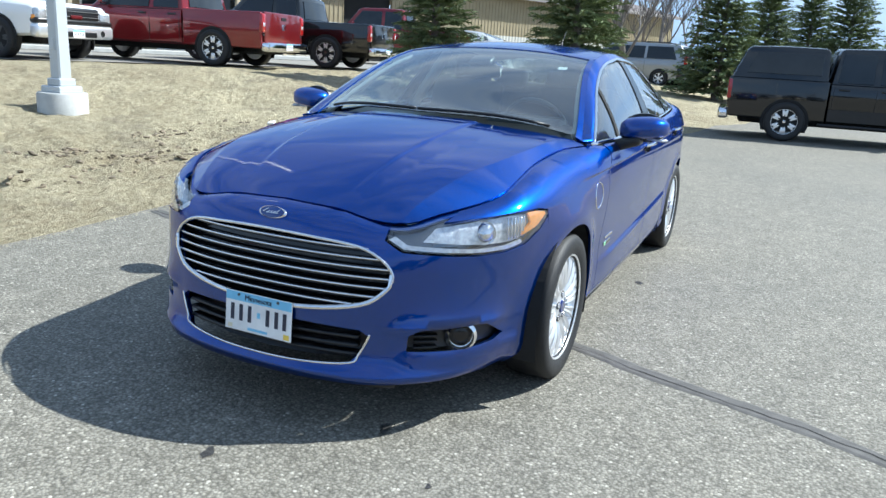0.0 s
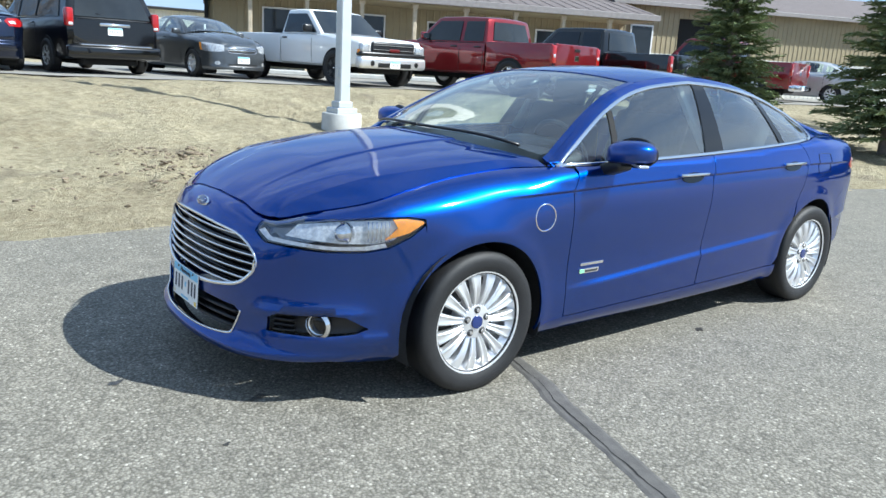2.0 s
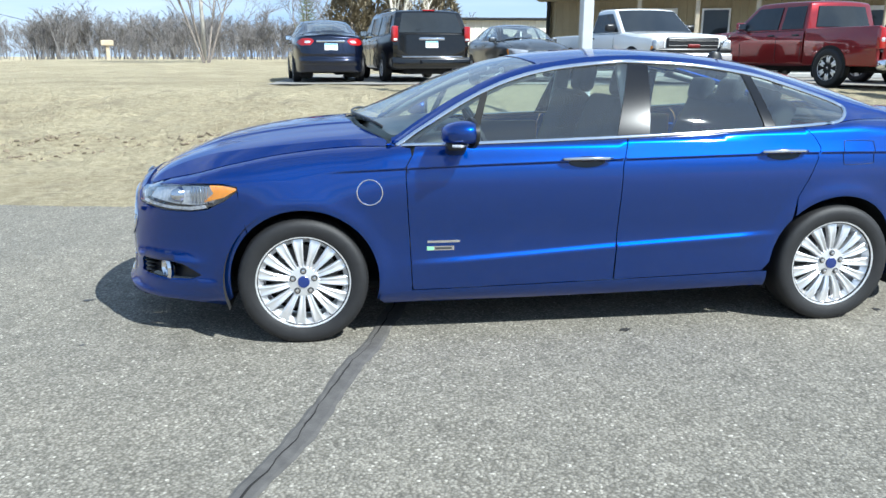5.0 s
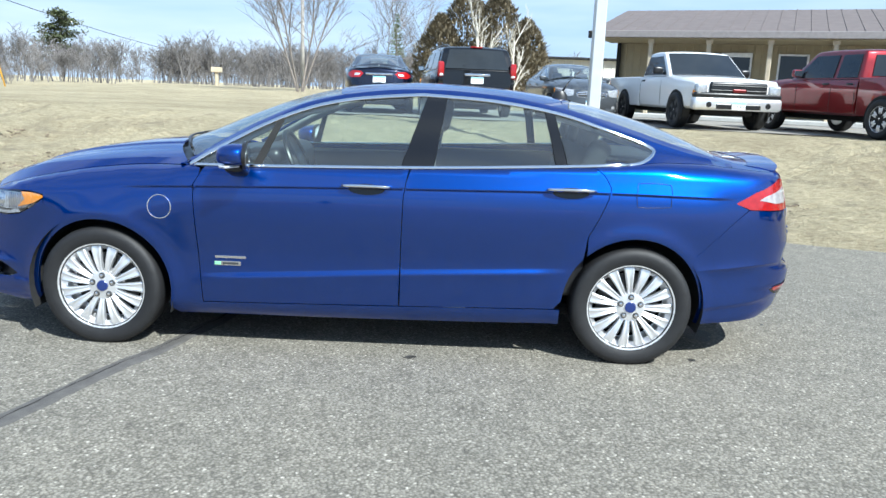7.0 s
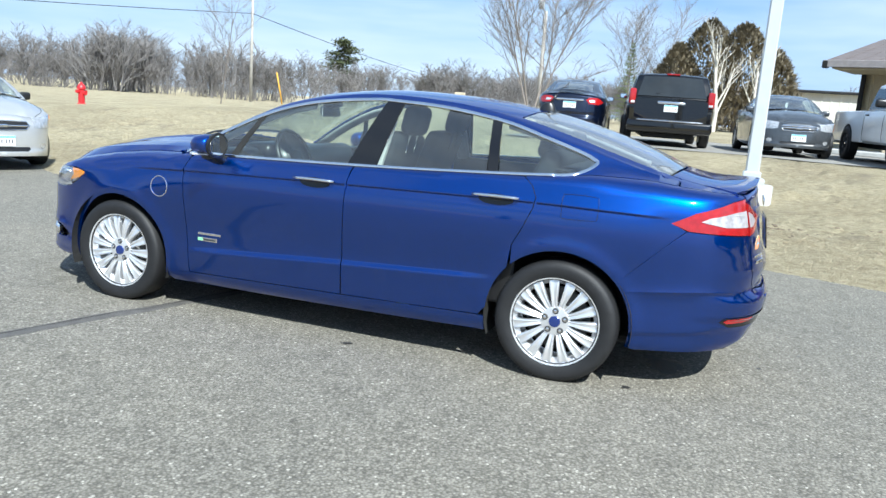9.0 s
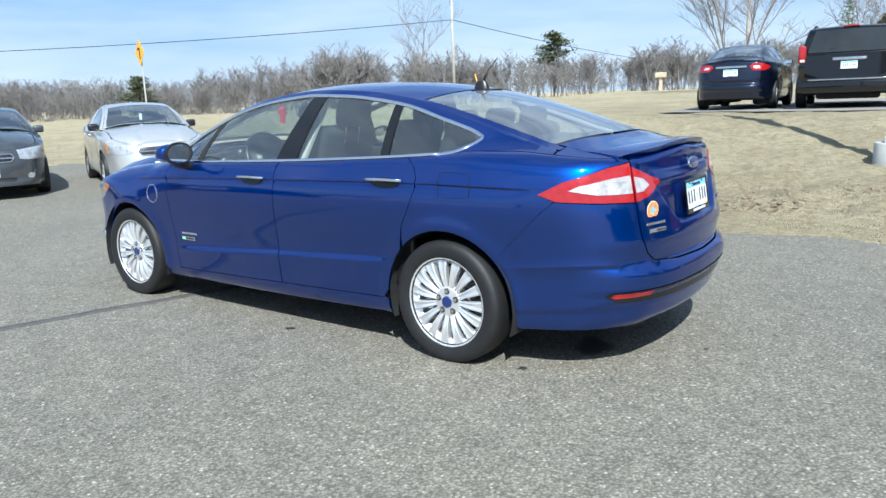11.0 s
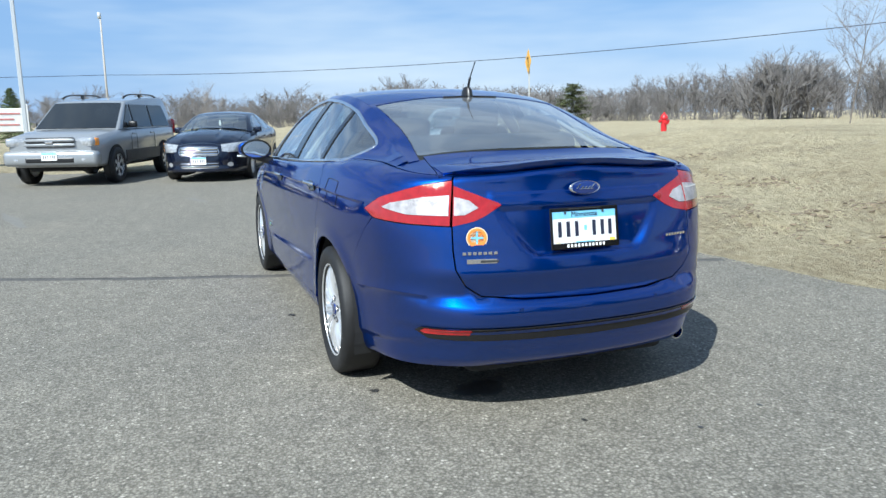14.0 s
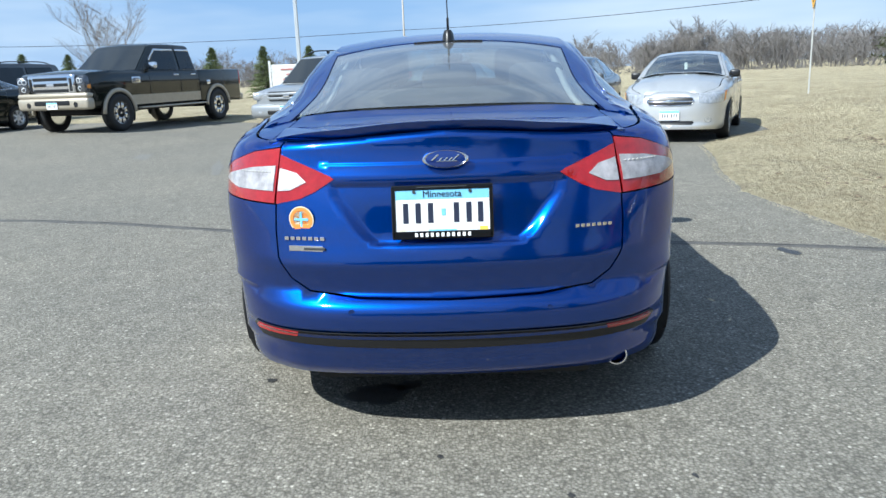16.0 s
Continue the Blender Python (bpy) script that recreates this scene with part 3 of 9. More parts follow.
def spoke_mesh(r0, r1, w0, w1, y0, y1, groove=0.006):
    """A spoke that widens to the rim, with a groove down its middle; the wheel's outer face is at +y."""
    bm = bmesh.new()
    rows = []
    for t in (0.0, 0.25, 0.5, 0.75, 0.92, 1.0):
        r = r0 + (r1 - r0) * t
        w = (w0 + (w1 - w0) * t ** 1.3) / 2
        if t == 1.0:
            w *= 0.82
        y = y0 + (y1 - y0) * t + 0.012 * math.sin(math.pi * t)
        rows.append([bm.verts.new((r, y - 0.03, -w)), bm.verts.new((r, y - 0.004, -w)), bm.verts.new((r, y, -w * 0.7)), bm.verts.new((r, y - groove, 0)), bm.verts.new((r, y, w * 0.7)),
                     bm.verts.new((r, y - 0.004, w)), bm.verts.new((r, y - 0.03, w))])
    for a, b in zip(rows, rows[1:]):
        for j in range(6):
            bm.faces.new((a[j], a[j + 1], b[j + 1], b[j]))
    bmesh.ops.recalc_face_normals(bm, faces=bm.faces)
    return bm


def wheel(parent, R, rim, w, spokes, at, spoke=(0.018, 0.05), disc=0.0, rim_mat=None, nuts=5, hub_mat=None, simple=False):
    """wheel > tyre, rim, spokes, cap, nuts; the outer face looks to +y before it is put at its pose."""
    rim_mat = rim_mat or SILVER
    h = w / 2
    top = bpy.data.objects.new("wheel", tyre_mesh_cache(R, rim, w, simple))
    scene.collection.objects.link(top)
    top.parent = parent
    top.matrix_local = at
    barrel = [(rim - 0.03, -h * 0.9), (rim - 0.035, h * 0.45), (rim - 0.012, h * 0.72), (rim - 0.006, h * 0.86), (rim + 0.006, h * 0.88), (rim + 0.008, h * 0.80), (rim - 0.0, h * 0.6), (rim - 0.01, -h * 0.9)]
    part("rim", sharp(lathe(barrel + barrel[:1], 48), 40), rim_mat, top, smooth=True)
    part("brake_disc", lathe([(0.03, -0.03), (rim * 0.72, -0.03), (rim * 0.72, -0.01), (0.03, -0.01)], 24), STEEL_DARK, top, smooth=False)
    part("wheel_backing", lathe([(0.01, -h * 0.6), (rim - 0.02, -h * 0.6), (rim - 0.02, -h * 0.55), (0.01, -h * 0.55)], 24), UNDER, top)
    part("hub", sharp(lathe([(0.005, -0.02), (0.084, -0.02), (0.084, h * 0.56), (0.076, h * 0.66), (0.045, h * 0.70), (0.005, h * 0.70)], 24), 40), rim_mat, top, smooth=True)
    me = None
    for i in range(spokes):
        if me is None:
            ob = part("spoke", sharp(spoke_mesh(0.07, rim - 0.006, spoke[0], spoke[1], h * 0.66, h * 0.72), 40), rim_mat, top, smooth=True)
            me = ob.data
        else:
            ob = new("spoke", me)
            ob.parent = top
        ob.matrix_local = pose(0, 0, 0, 0, 360 / spokes * (i + 0.5), 0)
    part("centre_cap", sharp(lathe([(0.005, h * 0.7), (0.031, h * 0.7), (0.029, h * 0.77), (0.005, h * 0.785)], 20), 40), hub_mat or OVAL_BLUE, top, smooth=True)
    for i in range(0 if simple else nuts):
        a = 2 * math.pi * (i + 0.25) / nuts
        # dark disc just proud of the hub paints the shade of the nut's recess
        part("nut_pocket_shade", lathe([(0.002, h * 0.6), (0.0165, h * 0.6), (0.0165, h * 0.712), (0.002, h * 0.712)], 14), STEEL_DARK, top, at=Matrix.Translation((0.056 * math.cos(a), 0, 0.056 * math.sin(a))))
        part("wheel_nut", lathe([(0.003, h * 0.6), (0.011, h * 0.6), (0.010, h * 0.78), (0.003, h * 0.79)], 8), CHROME, top, at=Matrix.Translation((0.056 * math.cos(a), 0, 0.056 * math.sin(a))))
    return top


TYRES = {}


def tyre_mesh_cache(R, rim, w, simple):
    key = (R, rim, w, simple)
    if key not in TYRES:
        me = bpy.data.meshes.new("tyre")
        bm = tyre_mesh(R, rim, w, 48 if simple else 180, True)
        bm.to_mesh(me)
        bm.free()
        me.materials.append(RUBBER)
        me.shade_smooth()
        TYRES[key] = me
    return TYRES[key]


def put_wheels(parent, wheels, track, R, rim, w, spokes, **more):
    """Four wheels at the axles; left ones look to +y."""
    for x, z in wheels:
        for side in (1, -1):
            wheel(parent, R, rim, w, spokes, pose(x, side * (track - w / 2), z, 0, 0, 0 if side > 0 else 180), **more)


# ---- the blue sedan ----
def letters(name, words, size, mat, parent, at, extrude=0.0008):
    cu = bpy.data.curves.new(name, "FONT")
    cu.body, cu.size, cu.align_x, cu.align_y, cu.extrude = words, size, "CENTER", "CENTER", extrude
    cu.materials.append(mat)
    ob = new(name, cu)
    ob.parent = parent
    ob.matrix_local = at
    return ob


def bar(name, w, h, mat, parent, at, t=0.002, label=""):
    return part(name, rounded_box(w, h, t, min(w, h, t * 2) * 0.2, 1), mat, parent, label, at=at)


def plate(name, parent, at, frame_mat=None):
    """A number plate facing +z of its pose, 305 x 152 mm, with bars where its characters stand."""
    ob = part(name, rounded_box(0.305, 0.152, 0.004, 0.0015, 1), WHITE_PAINT, parent, "white licence plate with a blue band along its top", at=at)
    bar("blue_band", 0.301, 0.034, PLATE_BLUE, ob, pose(0, 0.057, 0.0022), 0.001)
    letters("state_name", "Minnesota", 0.030, INK, ob, pose(0, 0.056, 0.004))
    for x in (-0.118, -0.078, -0.038, 0.045, 0.085, 0.122):
        bar("character_bar", 0.017, 0.064, INK, ob, pose(x, -0.004, 0.003), 0.001)
    bar("state_mark", 0.014, 0.022, PLATE_BLUE, ob, pose(0.004, -0.002, 0.003), 0.001)
    bar("slogan_bar", 0.09, 0.010, PLATE_BLUE, ob, pose(0, -0.062, 0.003), 0.001)
    bar("month_sticker", 0.022, 0.016, CREAM_STICKER, ob, pose(-0.128, -0.06, 0.003), 0.001)
    bar("year_sticker", 0.026, 0.020, YELLOW_STICKER, ob, pose(0.132, -0.060, 0.003), 0.001)
    for x in (-0.09, 0.09):
        part("plate_screw", lathe([(0.0005, 0), (0.006, 0), (0.005, 0.004), (0.0005, 0.004)], 10, "z"), STEEL_DARK, ob, at=pose(x, 0.064, 0.002))
    if frame_mat:
        for w, h, x, y in ((0.325, 0.016, 0, 0.078), (0.325, 0.026, 0, -0.075), (0.012, 0.165, -0.157, 0), (0.012, 0.165, 0.157, 0)):
            bar("plate_frame", w, h, frame_mat, ob, pose(x, y, 0.003), 0.008)
        for k in range(11):
            bar("dealer_name_bar", 0.010, 0.013, WHITE_PAINT, ob, pose(-0.085 + 0.017 * k, -0.074, 0.0085), 0.002)
        bar("dealer_line_bar", 0.16, 0.003, STEEL_DARK, ob, pose(0, 0.079, 0.0085), 0.002)
    return ob


def oval_badge(name, parent, at, w, h, ring, face):
    ob = part(name, sharp(lathe([(0.001, 0), (1, 0), (0.97, 0.5), (0.9, 0.8), (0.84, 0.6), (0.001, 0.6)], 40, "z"), 30), ring, parent, "chrome-ringed oval badge", smooth=True, at=at @ Matrix.Diagonal((w / 2, h / 2, 0.009, 1)))
    part("badge_face", lathe([(0.001, 0.55), (0.85, 0.55), (0.83, 0.75), (0.001, 0.9)], 32, "z"), face, ob, smooth=True)
    part("badge_script", rounded_box(0.9, 0.07, 0.2, 0.03, 1, pose(0.05, -0.20, 0.95)), CHROME, ob)
    for x, h in ((-0.45, 0.7), (-0.2, 0.36), (0.02, 0.36), (0.22, 0.36), (0.45, 0.66)):
        part("badge_script_stroke", rounded_box(0.07, h, 0.2, 0.03, 1, pose(x, -0.18 + h * 0.5, 0.95, 0, 0, -24)), CHROME, ob)
    return ob


def seat(parent, x, y, z, w=0.52, back=0.62, rake=20, rest=True):
    s = part("seat", rounded_box(0.50, w, 0.16, 0.05, 3, pose(x, y, z)), CLOTH, parent, "dark cloth seat", smooth=True)
    part("seat_back", rounded_box(0.13, w * 0.95, back, 0.05, 3, pose(x - 0.26 - back * 0.17, y, z + back * 0.5, 0, -rake, 0)), CLOTH, s, smooth=True)
    if rest:
        part("head_restraint", rounded_box(0.10, 0.27, 0.18, 0.045, 3, pose(x - 0.29 - back * 0.40, y, z + back + 0.06, 0, -rake * 0.6, 0)), CLOTH, s, smooth=True)
        for dy in (-0.06, 0.06):
            part("restraint_post", lathe([(0.006, -0.09), (0.006, 0.06)], 8, "z"), CHROME, s, at=pose(x - 0.285 - back * 0.38, y + dy, z + back - 0.05, 0, -rake * 0.6, 0))
    return s


def torus(R, r, n=40, k=10):
    return lathe([(R + r * math.cos(2 * math.pi * i / k), r * math.sin(2 * math.pi * i / k)) for i in range(k + 1)], n, "x")


HERO_TABLES = dict(
    plan=[(2.405, 0), (2.385, 0.26), (2.31, 0.50), (2.165, 0.695), (1.95, 0.815), (1.70, 0.872), (1.40, 0.900), (1.0, 0.917), (0.5, 0.925), (0, 0.928), (-0.6, 0.926), (-1.2, 0.915), (-1.6, 0.895), (-1.95, 0.845),
          (-2.18, 0.765), (-2.345, 0.60), (-2.425, 0.35), (-2.452, 0)],
    side=[(0.15, -0.13), (0.19, -0.07), (0.25, -0.036), (0.30, -0.030), (0.38, -0.026), (0.445, -0.025), (0.52, -0.022), (0.64, -0.009), (0.74, 0.0), (0.80, 0.002), (0.86, -0.001), (0.90, -0.006), (0.94, -0.013), (1.0, -0.032), (1.1, -0.07)],
    nose=[(0.15, -0.06), (0.19, 0.02), (0.225, 0.045), (0.25, 0.030), (0.30, 0.004), (0.46, 0.0), (0.60, -0.012), (0.68, -0.028), (0.735, -0.055), (0.775, -0.085), (0.81, -0.135), (0.9, -0.25)],
    tail=[(0.18, -0.16), (0.235, -0.09), (0.27, -0.045), (0.33, -0.02), (0.37, -0.004), (0.405, -0.002), (0.43, 0.022), (0.49, 0.026), (0.53, 0.002), (0.55, -0.024), (0.60, -0.016), (0.652, -0.004), (0.664, -0.006), (0.72, -0.020), (0.78, -0.034), (0.90, -0.066), (0.97, -0.088), (1.03, -0.098), (1.08, -0.10)],
    edge=[(("f", 0.0), 0.812), (("f", 0.25), 0.803), (("f", 0.45), 0.773), (("f", 0.52), 0.769), (("f", 0.66), 0.803), (("x", 2.0), 0.845), (("x", 1.8), 0.892), (("x", 1.5), 0.945), (("x", 1.2), 0.975), (("x", 0.95), 0.985), (("x", 0.5), 0.995), (("x", -0.2), 1.014),
          (("x", -0.8), 1.038), (("x", -1.36), 1.068), (("x", -1.56), 1.088), (("x", -1.8), 1.085), (("x", -2.0), 1.068), (("r", 0.72), 1.05), (("r", 0.58), 1.045), (("r", 0.0), 1.075)],
    curl=[(("f", 0.0), 0.02), (("f", 0.5), 0.025), (("x", 2.0), 0.09), (("x", 1.5), 0.14), (("x", 1.2), 0.14), (("x", 0.95), 0.07), (("x", 0.6), 0.02), (("x", -1.2), 0.02), (("x", -1.55), 0.07), (("x", -1.8), 0.10), (("x", -2.0), 0.09), (("r", 0.6), 0.03), (("r", 0.0), 0.02)],
    rail_z=[(1.02, 0.985), (0.95, 1.012), (0.84, 1.083), (0.58, 1.232), (0.35, 1.332), (0.11, 1.388), (-0.2, 1.42), (-0.34, 1.422), (-0.67, 1.404), (-1.0, 1.355), (-1.23, 1.296), (-1.45, 1.228), (-1.62, 1.172), (-1.8, 1.122), (-1.97, 1.083)],
    rail_y=[(1.02, 0.815), (0.95, 0.80), (0.84, 0.772), (0.58, 0.70), (0.35, 0.65), (0.11, 0.62), (-0.2, 0.607), (-0.67, 0.60), (-1.0, 0.592), (-1.23, 0.59), (-1.45, 0.595), (-1.62, 0.61), (-1.8, 0.64), (-1.97, 0.67)],
    centre=[(1.30, 1.045), (1.06, 1.128), (0.79, 1.243), (0.545, 1.336), (0.30, 1.405), (0.064, 1.441), (-0.286, 1.463), (-0.69, 1.447), (-1.15, 1.388), (-1.35, 1.346), (-1.64, 1.264), (-1.80, 1.204), (-1.95, 1.137), (-2.06, 1.095)],
    hood=[(2.285, 0.812), (2.247, 0.832), (2.15, 0.882), (2.0, 0.938), (1.858, 0.978), (1.611, 1.024), (1.332, 1.056), (1.0, 1.075)],
    deck=[(-1.9, 1.140), (-1.96, 1.124), (-2.05, 1.103), (-2.2, 1.087), (-2.36, 1.074)],
    wheels=[(1.428, 0.318, 0.385), (-1.428, 0.318, 0.385)])
HERO = Body(**HERO_TABLES)


SHOULDER = Curve((1.36, 0.868), (0.908, 0.888), (0.439, 0.903), (-0.296, 0.919), (-1.27, 0.933), (-1.90, 0.922))
DOOR_CREASE = Curve((1.0, 0.383), (0.864, 0.389), (0.442, 0.413), (-0.16, 0.450), (-0.854, 0.483), (-1.2, 0.500))
BUMPER_CREASE = Curve((-1.70, 0.520), (-1.88, 0.538), (-2.19, 0.560), (-2.40, 0.545))
BUMPER_FOOT = Curve((-1.75, 0.315), (-1.83, 0.322), (-2.1, 0.348), (-2.29, 0.372), (-2.48, 0.372))
RECESS = Curve((0.70, 0.205), (0.716, 0.250), (0.73, 0.278), (0.82, 0.352), (0.87, 0.388), (0.93, 0.400))


def hero_relief(x, y, z, s):
    """Creases and hollows of the skin: shoulder and door lines, haunches, the plate's recess, the brow over the fog lamps."""
    d = 0.0
    y = abs(y)
    if -1.95 < x < 1.36 and y > 0.6:
        u = z - SHOULDER(x)
        fade = smoothstep(1.36, 1.05, x) * smoothstep(-1.95, -1.75, x)
        d += fade * (0.007 * math.exp(-u / 0.030) if u > 0 else 0.007 - 0.013 * smoothstep(0.0, -0.013, u) if u > -0.013 else -0.006 * math.exp((u + 0.013) / 0.035))
        u = z - DOOR_CREASE(x)
        fade = smoothstep(0.98, 0.60, x) * smoothstep(-1.12, -0.85, x)
        d += fade * 0.014 * (1 - smoothstep(0.0, 0.034, u) if u > 0 else math.exp(u / 0.10))
    if x > 0.6:
        haunch = math.exp(-((x - 1.42) / 0.34) ** 2)
        d += haunch * (0.012 - 0.034 * smoothstep(0.72, 0.90, z)) * smoothstep(0.40, 0.60, z)
    if x < -2.2:
        w = RECESS(z)
        d -= (0.027 - 0.017 * smoothstep(0.72, 0.90, z)) * smoothstep(0.701, 0.727, z) * (1 - smoothstep(0.893, 0.915, z)) * (1 - smoothstep(w - 0.045, w + 0.005, y))
        d += 0.005 * smoothstep(0.975, 0.965, z) * smoothstep(0.905, 0.93, z) * smoothstep(0.43, 0.40, y)
    if x < -1.7:
        fade = smoothstep(-1.72, -1.92, x) * smoothstep(0.50, 0.72, y)
        u = z - BUMPER_CREASE(x)
        d += fade * 0.014 * (math.exp(-u / 0.06) if u > 0 else math.exp(u / 0.022))
        d -= smoothstep(-1.72, -1.80, x) * smoothstep(0.50, 0.66, y) * 0.014 * smoothstep(0.004, -0.035, z - BUMPER_FOOT(x))
    if x > 1.5:
        r = math.hypot(x - 1.425, z - 0.318)
        d += 0.012 * math.exp(-((r - 0.37) / 0.07) ** 2) * smoothstep(1.5, 1.65, x) * (1 - smoothstep(0.46, 0.64, z))
    if x > 1.85:
        d += 0.012 * math.exp(-((z - 0.295) / 0.03) ** 2) * smoothstep(0.45, 0.6, y)
        d += 0.020 * math.exp(-abs(z - 0.415) / (0.045 if z > 0.415 else 0.02)) * smoothstep(0.44, 0.56, y) * smoothstep(1.88, 2.02, x)
    return d


def fold_lines(curve, xa, xb, along, offsets=(0.003, -0.0065, -0.015), n=40):
    """The edges of a crease, in the way along the skin and the height."""
    xs = [xa + (xb - xa) * i / n for i in range(n + 1)]
    return [[(along(x), curve(x) + o) for x in xs] for o in offsets]


HERO.extra = hero_relief


DOME = Curve((0.9, 0.300), (1.40, 0.292), (1.63, 0.286), (1.86, 0.270), (2.05, 0.245), (2.25, 0.20))
RIDGE = Curve((0.9, 0.70), (1.30, 0.675), (1.60, 0.640), (1.80, 0.600), (2.0, 0.545), (2.12, 0.505), (2.3, 0.45))


def bonnet_surface(B, kx=1.0, ky=1.0, kz=1.0):
    """The bonnet: crowned between its edges, with a raised middle whose ridges spread towards the screen."""
    rim_pts = [B.skin_side(B.sx(0.88 * kx) * i / 160, B.edge(B.sx(0.88 * kx) * i / 160)) for i in range(161)]
    over = [p for p in reversed(rim_pts) if p[1] > 0.48 * ky]
    ends = [(2.26 * kx, 0.425 * ky, 0.742 * kz), (2.32 * kx, 0.33 * ky, 0.715 * kz)]
    side_y = Curve(*[(p[0], p[1]) for p in over[::3] if p[0] < 2.24 * kx] + [(p[0], p[1]) for p in ends])
    side_z = Curve(*[(p[0], p[2]) for p in over[::3] if p[0] < 2.24 * kx] + [(p[0], p[2]) for p in ends])
    along = [p for p in rim_pts if p[1] < 0.66 * ky and p[0] > 1.95 * kx]
    nose_x = Curve(*[(p[1], p[0]) for p in along[::2]])
    nose_z = Curve(*[(p[1], p[2]) for p in along[::2]])

    def base(x, a):
        ye, ze, zc = side_y(x), side_z(x), B.hood_c(x)
        return ze + max(0.0, zc - ze) * (1 - min(1.0, a / ye) ** B.hood_pow)

    def top(x, y):
        a = abs(y)
        b = min(a, 0.64 * ky)
        z = base(x, a)
        xn = nose_x(b)
        z += (nose_z(b) - base(xn, b)) * math.exp(-max(0.0, xn - x) / 0.34) * (1 - smoothstep(0.58 * ky, 0.65 * ky, a))
        c = DOME(x / kx) * ky
        z += 0.009 * (1 - smoothstep(1.85 * kx, 2.20 * kx, x)) * (1 - smoothstep(c - 0.004, c + 0.026, a))
        c = RIDGE(x / kx) * ky
        out = max(0.03, side_y(x) - c)
        up_ = max(0.0, 1 - (c - a) / 0.20) if a < c else max(0.0, 1 - (a - c) / out)
        z += 0.016 * up_ * (1 - smoothstep(2.12 * kx, 2.26 * kx, x)) * smoothstep(0.95 * kx, 1.25 * kx, x)
        return (x, y, z)
    return top


hood_relief = bonnet_surface(HERO)


